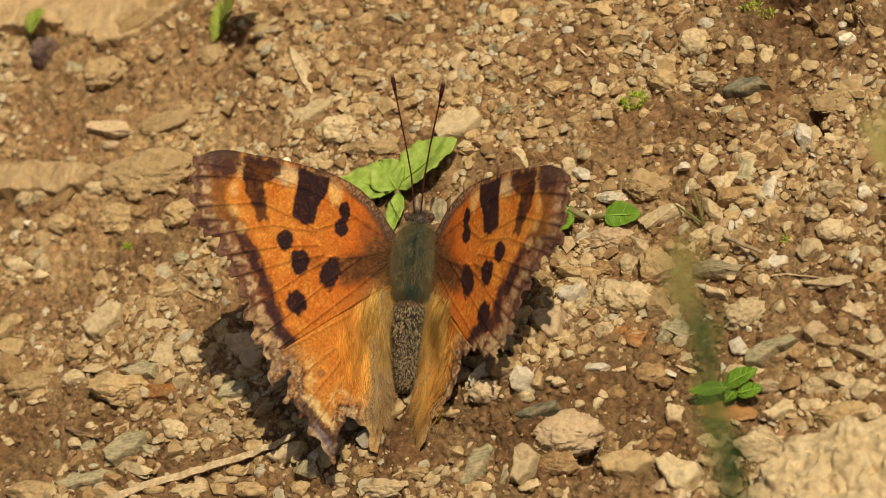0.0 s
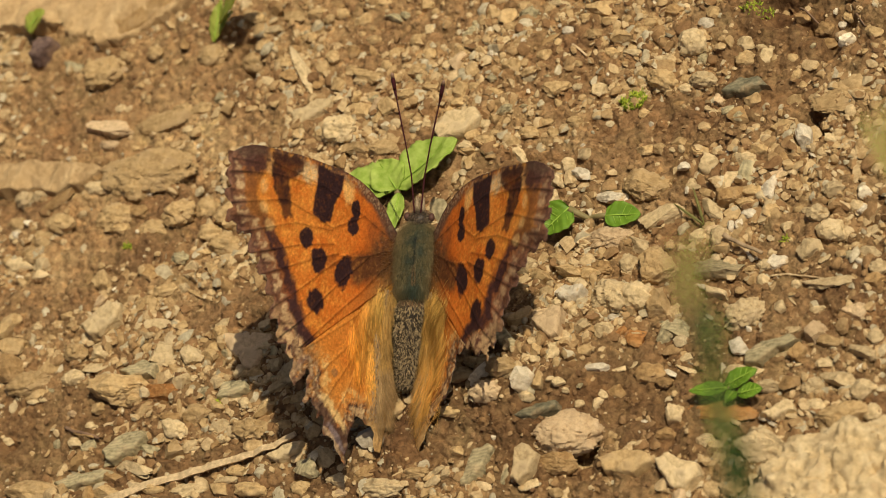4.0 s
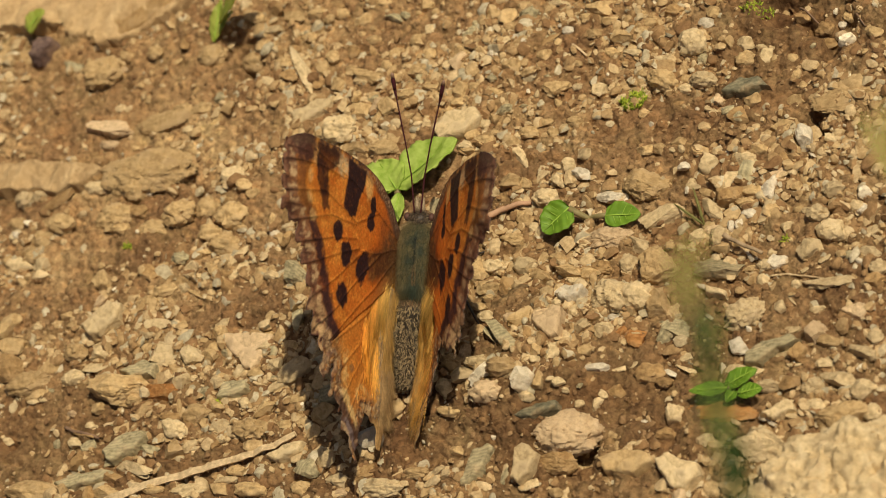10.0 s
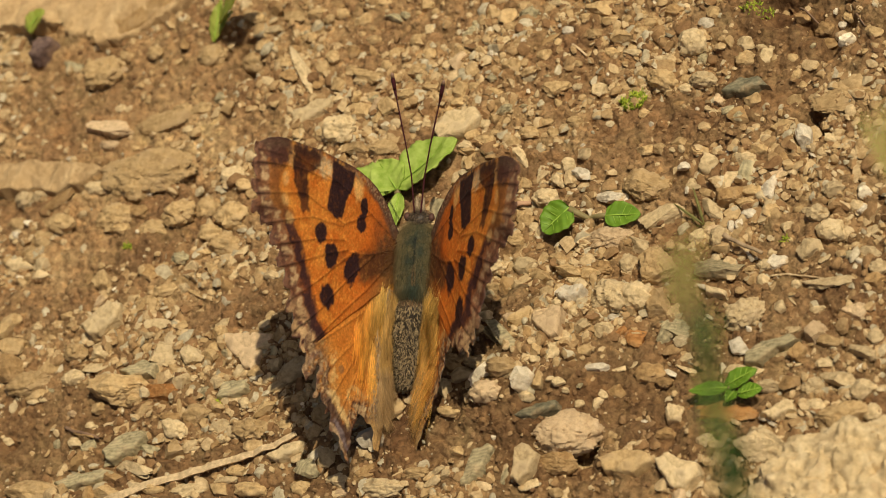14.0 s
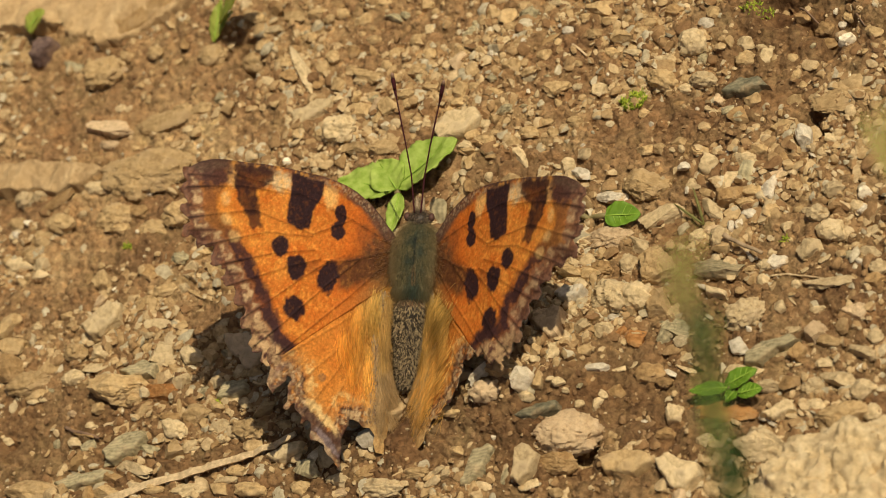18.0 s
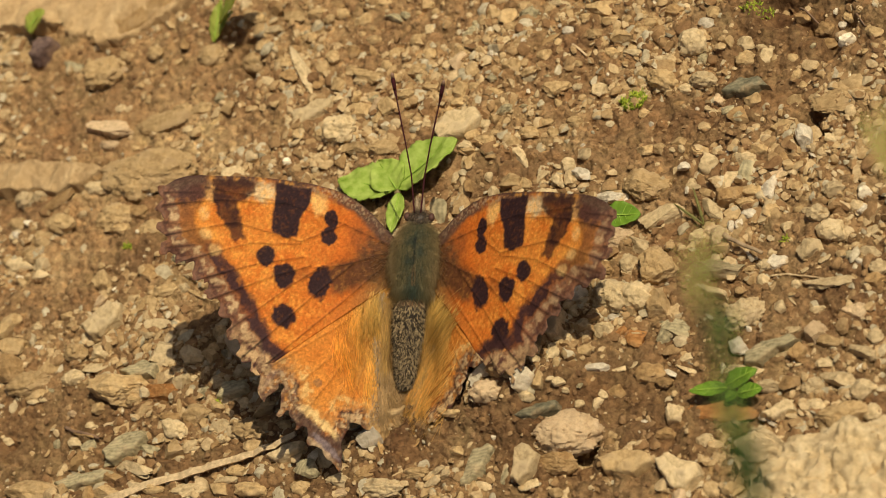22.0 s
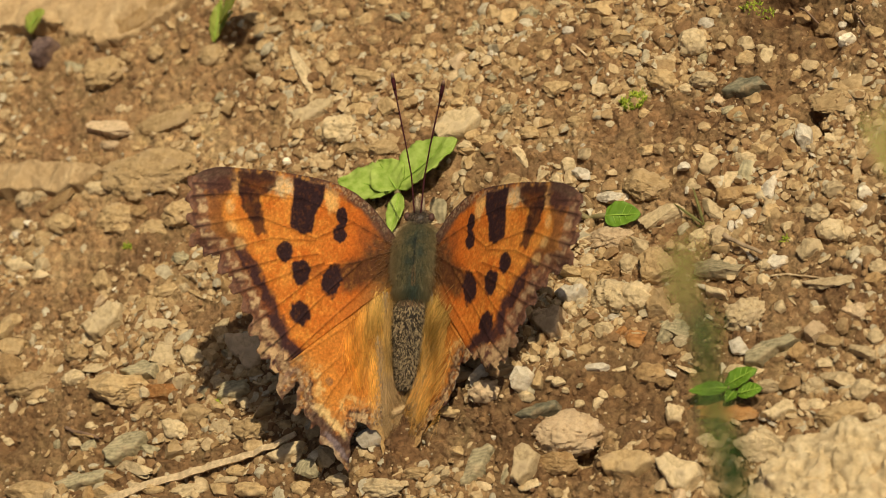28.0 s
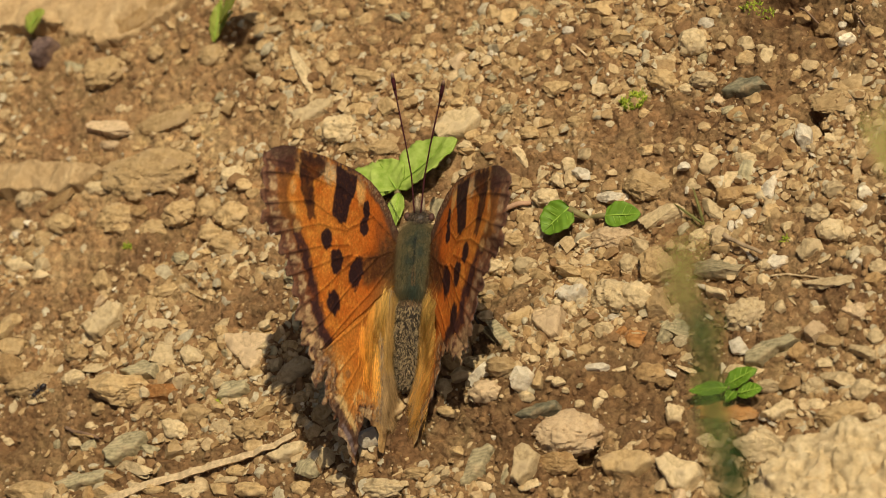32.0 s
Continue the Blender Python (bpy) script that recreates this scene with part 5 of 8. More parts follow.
def gravel_chips(count, seed):
    """Loose chips of gravel, each a thing of its own; a few dozen shapes are shared between them."""
    rng = random.Random(seed)
    shapes = {}
    for colour, n in (("tan", 16), ("pale", 9), ("ochre", 12), ("slate", 5), ("pink", 4)):
        for k in range(n):
            bm = bmesh.new()
            bmesh.ops.create_icosphere(bm, subdivisions=3, radius=1)
            cuts = [(Vector((rng.gauss(0, 1), rng.gauss(0, 1), rng.gauss(0, 1))).normalized(), rng.uniform(0.40, 0.82)) for _ in range(11)]
            off = Vector((rng.uniform(-50, 50), rng.uniform(-50, 50), 0))
            sx, sy, sz = rng.uniform(1.0, 1.5), rng.uniform(0.75, 1.1), rng.uniform(0.5, 0.8)
            for v in bm.verts:
                p = v.co.copy()
                for nrm, d in cuts:
                    p -= nrm * max(0.0, p.dot(nrm) - d)
                p *= 1 + 0.10 * noise.noise(p * 2.5 + off) + 0.07 * noise.noise(p * 6 + off)
                v.co = Vector((p.x * sx, p.y * sy, p.z * sz)) * MM
            me = bm_mesh("gravel_chip", bm, STONE[colour])
            me.set_sharp_from_angle(angle=radians(24))
            shapes[colour, k] = me
    keys = list(shapes)
    made = 0
    while made < count:
        x, y = rng.uniform(-56, 52), rng.uniform(-46, 48)
        if y > 75 - 0.343 * (x + 73) or y < -30 - 0.237 * (x + 64) or rng.random() > float(stony(np.array(x), np.array(y))) ** 1.5:
            continue
        if any(math.hypot(x - cx, y - cy) < r for cx, cy, r in CLEAR) or any(math.hypot(x - cx, y - cy) < r + 0.8 for cx, cy, r in TAKEN):
            continue
        colour, k = rng.choice(keys)
        size = 1.0 * 1.6 ** (rng.random() ** 1.6)
        chip = new("gravel_chip", shapes[colour, k])
        chip.matrix_world = pose(x * MM, y * MM, (height(x, y) + 0.12 * size) * MM, rng.uniform(-25, 25), rng.uniform(-25, 25), rng.uniform(0, 360)) @ Matrix.Scale(size, 4)
        tagged(chip, WORDS[colour] + " angular gravel chip half sunk in the soil", "stone", group="loose gravel chips")
        made += 1


slab([(-32.2, -4.4), (-24.0, -7.0), (-24.4, -8.3), (-26.9, -11.5), (-28.2, -10.8), (-30.9, -6.6)], 1.4, 2.6, "pink")
slab([(-50.8, -1.0), (-52.2, 0.7), (-48.1, 3.6), (-46.1, 2.6), (-46.6, 0.5), (-49.5, -1.1)], 1.6, 2.8, "pale")
slab([(-46.2, -7.3), (-42.4, -6.5), (-40.6, -7.7), (-41.2, -9.3), (-44.4, -8.6)], 1.2, 2.4, "slate")
slab([(-47.9, -19.3), (-45.5, -17.4), (-42.1, -17.4), (-41.4, -18.6), (-43.6, -19.9), (-46.5, -20.9)], 1.2, 2.4, "slate")
slab([(-55.3, -21.8), (-52.4, -21.2), (-47.3, -21.6), (-46.3, -22.6), (-50.5, -22.9), (-53.9, -22.9)], 1.2, 2.4, "slate")
slab([(-22.5, 28.0), (-18.4, 29.1), (-15.8, 28.9), (-16.6, 27.6), (-19.6, 26.1), (-21.0, 25.8)], 1.2, 2.4, "pale")
slab([(-1.0, 18.5), (1.0, 20.6), (5.1, 20.4), (5.9, 18.6), (3.5, 16.9), (-0.2, 16.8)], 1.2, 2.4, "pale")
slab([(39.1, 11.7), (41.5, 13.1), (44.1, 12.5), (45.2, 10.9), (41.4, 11.0)], 1.3, 2.5, "dusky")
slab([(39.8, -26.8), (41.9, -25.8), (45.4, -25.7), (46.4, -26.6), (43.6, -27.0), (41.4, -28.4), (39.5, -28.1)], 1.3, 2.5, "slate")
slab([(10.6, -29.1), (13.7, -28.2), (16.4, -28.4), (16.3, -29.2), (13.1, -29.8)], 1.2, 2.4, "dusky")
slab([(16.1, -12.2), (17.5, -11.4), (19.7, -12.1), (19.0, -13.3), (17.6, -13.7), (16.5, -12.9)], 1.6, 2.8, "quartz")
slab([(40.9, -35.5), (44.4, -34.1), (45.0, -35.7), (42.6, -36.3)], 1.2, 2.4, "pale")
slab([(2.9, -35.5), (4.7, -31.5), (6.7, -31.1), (7.3, -31.9), (5.2, -35.0), (3.7, -36.0)], 1.2, 2.4, "slate")
slab([(10.1, -37.0), (10.6, -33.2), (11.6, -32.8), (13.6, -34.6), (12.3, -36.8), (10.8, -37.8)], 1.5, 2.7, "pale")
slab([(-24.2, -25.0), (-21.7, -24.0), (-18.9, -24.1), (-19.4, -25.4), (-22.4, -26.0)], 1.2, 2.4, "pale")
slab([(7.6, -15.4), (9.0, -15.5), (12.0, -19.8), (11.4, -21.1), (9.6, -19.3)], 1.0, 2.2, "slate")
slab([(-31.7, -14.5), (-30.7, -12.6), (-27.8, -13.1), (-27.0, -14.6), (-29.3, -15.1)], 1.2, 2.4, "slate")
slab([(35.2, -15.8), (37.7, -17.3), (37.5, -18.0), (35.2, -16.9)], 0.9, 2.1, "pale")
slab([(28.0, -38.6), (29.8, -38.2), (33.1, -40.2), (33.4, -41.4), (31.3, -43.1), (29.6, -42.3)], 1.6, 2.8, "pale")
slab([(20.5, -36.3), (23.7, -36.1), (27.2, -37.5), (27.5, -38.5), (25.0, -39.4), (21.5, -38.4)], 1.3, 2.5, "tan")
slab([(-55.8, 51.3), (-55.7, 53.4), (-52.1, 55.3), (-48.4, 56.1), (-42.7, 55.7), (-42.1, 54.4), (-45.3, 52.4), (-48.8, 51.5), (-52.7, 51.1)], 1.5, 2.7, "ochre")
slab([(-76.4, 69.8), (-60.1, 64.7), (-38.1, 55.4), (-40.5, 53.6), (-43.5, 52.3), (-46.9, 51.2), (-50.8, 50.6), (-54.5, 50.4), (-56.1, 53.2), (-59.1, 53.0), (-60.9, 56.3), (-65.1, 56.0), (-69.2, 58.0), (-75.2, 58.5)], 1.6, 5.0, "clay", " crust of dried earth with a broken edge")
slab([(-72.1, 33.7), (-62.4, 31.4), (-53.9, 28.5), (-51.7, 26.8), (-54.5, 25.5), (-59.1, 25.1), (-62.0, 26.9), (-67.6, 27.2), (-71.6, 28.8)], 0.9, 4.5, "clay", " crust of dried earth with a broken edge")
slab([(15.0, -16.4), (16.7, -15.2), (17.7, -15.9), (17.0, -19.6), (16.0, -19.7), (13.7, -16.6)], 1.6, 2.8, "pink")
stone(-66.9, 62.0, 22.7, 6.2, 0.8, -14, "tan", "crumbly")
stone(-67.0, 53.4, 14.9, 5.6, 0.8, -25, "tan", "crumbly")
stone(-58.9, 48.7, 3.3, 2.1, 1.0, -18, "slate", "angular")
stone(-51.7, 34.8, 8.7, 3.2, 0.9, -13, "pink", "flat")
stone(-52.0, 32.4, 4.1, 1.8, 0.9, -17, "pink", "rounded")
stone(-42.9, 33.5, 10.8, 3.4, 1.0, -2, "tan", "crumbly")
stone(-39.8, 34.8, 3.4, 1.8, 0.9, -18, "tan", "rounded")
stone(-36.8, 33.9, 3.3, 2.0, 1.0, -18, "tan", "rounded")
stone(-38.7, 30.6, 1.8, 1.3, 0.6, -17, "pale", "rounded")
stone(-61.9, 28.9, 21.2, 5.4, 0.8, -15, "ochre", "crumbly")
stone(-44.8, 24.8, 16.0, 7.1, 2.1, -11, "tan", "crumbly")
stone(-50.6, 38.5, 2.3, 1.3, 0.6, -18, "pale", "rounded")
stone(-45.8, 38.5, 1.7, 1.4, 0.7, -18, "tan", "rounded")
stone(-45.1, 46.2, 2.8, 2.5, 1.1, -18, "tan", "crumbly")
stone(-49.9, 47.3, 2.6, 1.7, 0.8, -18, "tan", "crumbly")
stone(-53.1, 45.0, 6.1, 5.3, 2.2, 4, "tan", "crumbly")
stone(-36.0, 43.1, 5.0, 3.8, 1.8, -18, "tan", "crumbly")
stone(-50.7, 45.6, 1.6, 1.1, 0.5, -18, "pink", "rounded")
stone(-49.3, 18.8, 6.1, 4.7, 2.1, 5, "tan", "crumbly")
stone(-52.7, 27.0, 1.7, 1.0, 0.5, -17, "quartz", "angular")
stone(-62.4, 26.2, 3.0, 4.2, 1.4, 74, "pale", "angular")
stone(-64.8, 26.8, 3.7, 3.7, 1.5, -16, "pale", "crumbly")
stone(-53.0, 24.9, 3.8, 2.4, 1.2, -17, "pale", "crumbly")
stone(-58.7, 23.8, 5.8, 1.8, 0.4, 25, "ochre", "flat")
stone(-48.5, 16.7, 3.1, 1.8, 0.9, -16, "tan", "rounded")
stone(-43.5, 15.5, 4.3, 2.2, 1.1, -6, "tan", "rounded")
stone(-38.8, 16.2, 5.7, 4.2, 2.0, -0, "tan", "crumbly")
stone(-35.3, 16.9, 4.3, 4.0, 1.8, -16, "tan", "crumbly")
stone(-34.5, 12.1, 4.5, 2.8, 1.5, -16, "tan", "crumbly")
stone(-44.5, 21.6, 1.2, 0.8, 0.4, -16, "quartz", "angular")
stone(-46.5, 22.3, 4.4, 3.6, 1.8, -17, "tan", "crumbly")
stone(-57.3, 19.4, 5.2, 3.0, 1.6, -16, "tan", "crumbly")
stone(-60.9, 18.6, 4.0, 2.3, 1.0, 5, "tan", "angular")
stone(-65.9, 22.9, 3.9, 2.4, 1.2, -16, "tan", "crumbly")
stone(-26.4, 44.7, 3.3, 1.4, 0.7, -19, "pale", "rounded")
stone(-30.0, 41.1, 4.4, 3.4, 1.6, -8, "tan", "crumbly")
stone(-20.8, 35.1, 8.9, 1.9, 0.7, 111, "pale", "flat")
stone(-16.5, 29.1, 3.5, 1.9, 0.5, 12, "pale", "flat")
stone(-15.0, 22.7, 5.7, 4.5, 2.1, 5, "pale", "crumbly")
stone(-13.6, 36.4, 2.3, 2.7, 1.0, -18, "ochre", "rounded")
stone(-12.2, 41.6, 2.8, 2.4, 1.2, -19, "tan", "rounded")
stone(-16.2, 35.8, 2.3, 2.2, 1.0, -18, "tan", "rounded")
stone(-20.5, 41.5, 2.6, 1.7, 0.8, -18, "tan", "rounded")
stone(-22.6, 34.4, 2.8, 2.0, 1.0, -18, "ochre", "angular")
stone(-11.0, 30.9, 4.7, 1.8, 1.0, -36, "tan", "angular")
stone(-3.9, 30.3, 3.1, 2.2, 1.1, -18, "tan", "rounded")
stone(-7.6, 24.3, 3.0, 2.9, 1.3, 19, "tan", "angular")
stone(-11.9, 25.7, 3.5, 2.3, 1.2, -18, "tan", "angular")
stone(-8.2, 18.0, 4.7, 2.3, 1.2, -17, "tan", "rounded")
stone(-12.6, 19.6, 3.5, 2.3, 1.2, -17, "tan", "rounded")
stone(-3.1, 20.9, 2.6, 1.1, 0.6, -17, "pale", "angular")
stone(-22.7, 11.6, 2.5, 2.9, 1.1, -16, "ochre", "rounded")
stone(-27.9, 16.6, 2.1, 1.6, 0.8, -16, "tan", "rounded")
stone(-31.0, 20.4, 4.0, 3.0, 1.4, 5, "pale", "crumbly")
stone(-30.5, 13.4, 4.9, 4.3, 2.0, 6, "tan", "crumbly")
stone(-7.0, 40.0, 3.3, 1.3, 0.7, -37, "slate", "angular")
stone(-22.8, 46.0, 3.7, 2.1, 1.0, -19, "tan", "angular")
stone(-29.2, 47.6, 3.4, 1.9, 0.9, -19, "tan", "crumbly")
stone(-27.2, 42.4, 2.9, 1.7, 0.8, -18, "tan", "angular")
stone(-19.3, 45.2, 3.3, 2.1, 1.0, -19, "tan", "angular")
stone(-15.8, 44.1, 2.8, 1.7, 0.8, -19, "tan", "rounded")
stone(-6.9, 34.2, 3.1, 1.8, 0.9, -18, "tan", "angular")
stone(-10.4, 37.3, 2.5, 1.6, 0.8, -18, "tan", "rounded")
stone(-3.5, 35.0, 2.9, 2.2, 1.1, -18, "tan", "rounded")
stone(-1.8, 26.8, 2.6, 1.8, 0.9, -18, "tan", "angular")
stone(-5.2, 25.9, 3.1, 1.9, 1.0, -18, "tan", "angular")
stone(6.1, 18.0, 2.4, 2.2, 1.1, -17, "pale", "rounded")
stone(4.2, 34.4, 3.3, 2.2, 1.0, 5, "slate", "angular")
stone(11.3, 30.5, 3.7, 1.1, 0.4, -33, "quartz", "flat")
stone(14.7, 29.3, 4.3, 1.2, 0.3, 19, "ochre", "flat")
stone(18.1, 29.8, 2.0, 1.4, 0.7, -19, "quartz", "rounded")
stone(22.8, 31.4, 4.2, 2.4, 1.2, -7, "tan", "angular")
stone(26.0, 26.0, 3.4, 2.6, 1.4, -18, "tan", "angular")
stone(16.4, 20.3, 4.0, 2.0, 1.0, -7, "tan", "angular")
stone(7.2, 29.2, 1.5, 0.9, 0.5, -18, "quartz", "rounded")
stone(7.4, 22.9, 2.6, 1.7, 0.9, -18, "tan", "rounded")
stone(22.1, 18.5, 2.5, 2.0, 1.1, -18, "pale", "angular")
stone(20.0, 8.5, 2.2, 1.8, 1.0, -17, "pale", "angular")
stone(17.5, 7.8, 2.2, 2.3, 1.1, -17, "pale", "rounded")
stone(16.1, 5.7, 2.4, 2.0, 1.1, -17, "pale", "angular")
stone(19.7, 5.6, 2.4, 2.0, 1.1, -17, "quartz", "angular")
stone(9.5, 7.5, 3.2, 2.2, 1.2, -17, "tan", "angular")
stone(11.4, 7.1, 2.5, 1.8, 1.0, -17, "tan", "angular")
stone(28.0, 6.9, 2.6, 1.8, 1.0, -17, "tan", "rounded")
stone(30.1, 6.5, 2.2, 1.6, 0.9, -17, "tan", "rounded")
stone(23.1, 1.4, 4.9, 2.1, 1.2, -16, "quartz", "angular")
stone(28.0, 1.4, 6.3, 4.2, 2.4, -17, "tan", "rounded")
stone(26.6, -7.1, 2.8, 2.1, 1.2, -16, "pale", "angular")
stone(31.2, 16.9, 4.6, 3.0, 1.8, -37, "tan", "crumbly")
stone(10.1, 26.2, 3.0, 1.9, 1.0, -18, "tan", "angular")
stone(14.6, 26.7, 2.3, 1.7, 0.9, -18, "tan", "rounded")
stone(12.9, 23.9, 2.5, 1.7, 0.9, -18, "tan", "angular")
stone(18.6, 14.3, 2.5, 1.7, 0.9, -17, "tan", "rounded")
stone(15.5, 13.9, 2.5, 1.7, 0.9, -17, "tan", "angular")
stone(12.3, 14.4, 3.3, 1.9, 1.0, -17, "tan", "crumbly")
stone(21.8, 27.6, 2.3, 1.6, 0.8, -18, "tan", "rounded")
stone(29.7, 26.8, 2.5, 1.7, 0.9, -19, "tan", "angular")
stone(24.0, 24.0, 2.5, 1.6, 0.8, -18, "tan", "rounded")
stone(27.1, 23.0, 2.8, 1.4, 0.7, -18, "pale", "rounded")
stone(7.3, 36.2, 3.0, 1.8, 0.9, -19, "tan", "angular")
stone(3.2, 30.9, 3.0, 2.0, 1.0, -18, "tan", "angular")
stone(12.3, 34.6, 3.0, 1.8, 0.9, -19, "slate", "angular")
stone(9.8, 33.0, 2.4, 1.6, 0.8, -19, "tan", "rounded")
stone(28.3, 12.7, 2.0, 1.3, 0.7, -17, "tan", "rounded")
stone(4.8, 24.7, 2.6, 1.8, 0.9, -18, "tan", "rounded")
stone(2.3, 22.7, 2.4, 1.4, 0.7, -18, "tan", "rounded")
stone(9.9, 13.8, 2.5, 1.7, 0.9, -17, "tan", "rounded")
stone(6.3, 14.9, 2.9, 1.9, 1.0, -17, "tan", "rounded")
stone(3.5, 15.0, 2.6, 1.4, 0.7, -17, "pale", "rounded")
stone(14.5, 3.8, 3.7, 2.8, 1.6, -16, "pale", "crumbly")
stone(11.3, 1.4, 2.8, 1.8, 1.0, -16, "tan", "angular")
stone(5.4, 1.4, 2.9, 1.8, 1.0, -16, "tan", "crumbly")
stone(9.7, -1.2, 3.2, 2.0, 1.1, -16, "tan", "rounded")
stone(13.6, -0.6, 2.4, 2.8, 1.2, -16, "pale", "rounded")
stone(37.4, 23.8, 2.0, 1.5, 0.8, -19, "quartz", "rounded")
stone(35.4, 21.3, 4.2, 4.1, 2.1, -18, "pale", "crumbly")
stone(42.2, 16.7, 3.2, 2.3, 1.3, -18, "tan", "crumbly")
stone(44.7, 16.3, 2.0, 2.7, 1.0, -18, "pale", "rounded")
stone(36.5, 15.1, 4.0, 2.3, 1.3, -18, "pale", "crumbly")
stone(33.8, 15.2, 3.3, 1.5, 0.8, -18, "pale", "crumbly")
stone(42.7, 10.1, 2.1, 2.1, 1.1, -18, "tan", "angular")
stone(38.5, 11.4, 1.4, 1.5, 0.7, -18, "pink", "angular")
stone(49.2, 1.6, 3.9, 2.2, 2.4, 98, "quartz", "angular")
stone(55.3, 15.6, 2.3, 1.9, 1.0, -7, "white", "rounded")
stone(54.6, 19.1, 1.2, 1.2, 0.6, -19, "quartz", "rounded")
stone(54.4, 7.0, 9.2, 5.1, 0.8, -6, "tan", "crumbly")
stone(52.4, 0.7, 1.6, 2.3, 0.9, 45, "pale", "angular")
stone(35.2, 4.7, 2.9, 1.5, 0.8, -17, "tan", "rounded")
stone(52.2, -6.8, 3.2, 2.1, 1.2, -5, "pale", "rounded")
stone(39.0, -3.5, 3.8, 3.2, 1.8, -16, "ochre", "rounded")
stone(36.6, -5.0, 3.8, 2.3, 1.5, -36, "pale", "angular")
stone(37.2, -8.9, 2.9, 3.1, 1.6, -16, "pale", "crumbly")
stone(38.9, -7.8, 1.2, 2.0, 0.6, -16, "quartz", "angular")
stone(51.4, -12.8, 4.0, 2.8, 1.6, -16, "pale", "rounded")
stone(41.4, -7.1, 2.4, 1.6, 0.9, -16, "quartz", "angular")
stone(40.8, -5.0, 3.1, 1.2, 0.6, 7, "tan", "angular")
stone(54.4, -9.7, 2.9, 1.8, 1.0, -5, "pale", "rounded")
stone(56.3, -13.2, 2.8, 1.3, 0.4, 7, "pale", "flat")
stone(34.3, -0.7, 2.1, 1.1, 0.6, -17, "pale", "angular")
stone(45.9, 4.9, 3.7, 1.6, 0.8, 7, "tan", "angular")
stone(47.6, 8.7, 3.4, 1.7, 0.9, -6, "tan", "angular")
stone(49.9, -9.9, 3.0, 2.3, 1.4, -16, "pale", "crumbly")
stone(47.4, -7.8, 1.9, 1.1, 0.6, -16, "tan", "rounded")
stone(45.8, -10.2, 2.0, 1.4, 0.8, -16, "pale", "angular")
stone(52.7, 17.2, 2.3, 1.7, 0.9, -18, "ochre", "rounded")
stone(48.1, 15.2, 2.1, 1.5, 0.8, -18, "tan", "rounded")
stone(57.6, 6.8, 2.6, 1.8, 1.0, -18, "tan", "angular")
stone(55.8, 19.8, 2.5, 1.7, 0.9, -19, "tan", "angular")
stone(50.0, 20.9, 2.3, 1.5, 0.8, -19, "ochre", "rounded")
stone(57.6, -5.1, 2.2, 1.7, 1.0, -17, "pale", "rounded")
stone(32.6, 6.9, 2.0, 1.5, 0.8, -17, "tan", "rounded")
stone(33.4, 2.3, 1.8, 1.1, 0.6, -17, "quartz", "rounded")
stone(33.2, 27.4, 2.8, 1.9, 1.0, -19, "ochre", "rounded")
stone(38.3, 25.5, 2.0, 1.9, 1.0, -19, "tan", "rounded")
stone(43.4, 1.8, 2.3, 1.6, 0.9, -17, "tan", "angular")
stone(59.1, 15.1, 2.2, 1.7, 0.9, -18, "tan", "rounded")
stone(-64.3, 15.1, 4.6, 2.3, 1.2, -16, "pale", "angular")
stone(-62.4, 15.5, 2.6, 2.0, 0.9, 6, "tan", "rounded")
stone(-66.2, 16.2, 2.7, 1.6, 0.8, -16, "tan", "angular")
stone(-60.6, 13.9, 2.7, 2.6, 1.1, 32, "pale", "angular")
stone(-61.7, 13.3, 2.5, 1.4, 0.7, -16, "tan", "rounded")
stone(-50.5, 8.4, 3.1, 2.5, 1.2, 111, "tan", "rounded")
stone(-40.6, 4.5, 4.1, 2.2, 1.1, 0, "tan", "crumbly")
stone(-43.2, 3.5, 3.8, 1.7, 0.9, -15, "tan", "rounded")
stone(-64.9, 4.9, 4.7, 3.4, 1.6, 6, "tan", "angular")
stone(-60.8, 3.9, 2.0, 1.2, 0.6, -15, "tan", "angular")
stone(-55.6, 4.4, 2.4, 1.4, 0.7, -15, "tan", "angular")
stone(-50.8, -0.7, 4.0, 1.1, 0.3, -5, "tan", "flat")
stone(-44.8, 2.9, 3.2, 2.2, 1.2, -15, "tan", "angular")
stone(-41.6, -0.6, 2.1, 3.4, 1.0, 72, "pale", "angular")
stone(-42.9, -1.9, 2.1, 1.0, 0.5, -15, "pale", "angular")
stone(-63.9, -2.2, 5.3, 4.3, 2.2, -14, "ochre", "rounded")
stone(-61.0, -5.2, 7.5, 3.7, 1.8, 1, "tan", "crumbly")
stone(-57.9, -2.4, 3.2, 4.9, 0.7, 127, "tan", "flat")
stone(-64.1, 1.3, 5.1, 2.9, 1.6, -15, "tan", "angular")
stone(-53.7, -6.2, 3.8, 2.1, 1.1, -5, "pale", "rounded")
stone(-50.8, -4.9, 4.5, 2.2, 0.7, -14, "pale", "flat")
stone(-50.0, -3.2, 2.7, 2.7, 1.1, 104, "pale", "angular")
stone(-53.6, -2.2, 3.7, 2.5, 1.4, -15, "tan", "crumbly")
stone(-40.2, -6.1, 4.4, 4.0, 1.8, 103, "pale", "angular")
stone(-46.6, -9.7, 10.6, 4.7, 2.7, -23, "tan", "rounded")
stone(-44.0, -11.7, 3.3, 2.0, 1.1, -14, "tan", "rounded")
stone(-39.9, -11.4, 6.4, 2.5, 1.4, -14, "rust", "rounded")
stone(-37.3, -10.8, 2.5, 2.3, 1.1, -14, "pale", "angular")
stone(-35.9, -7.3, 2.8, 4.2, 1.5, 59, "pale", "rounded")
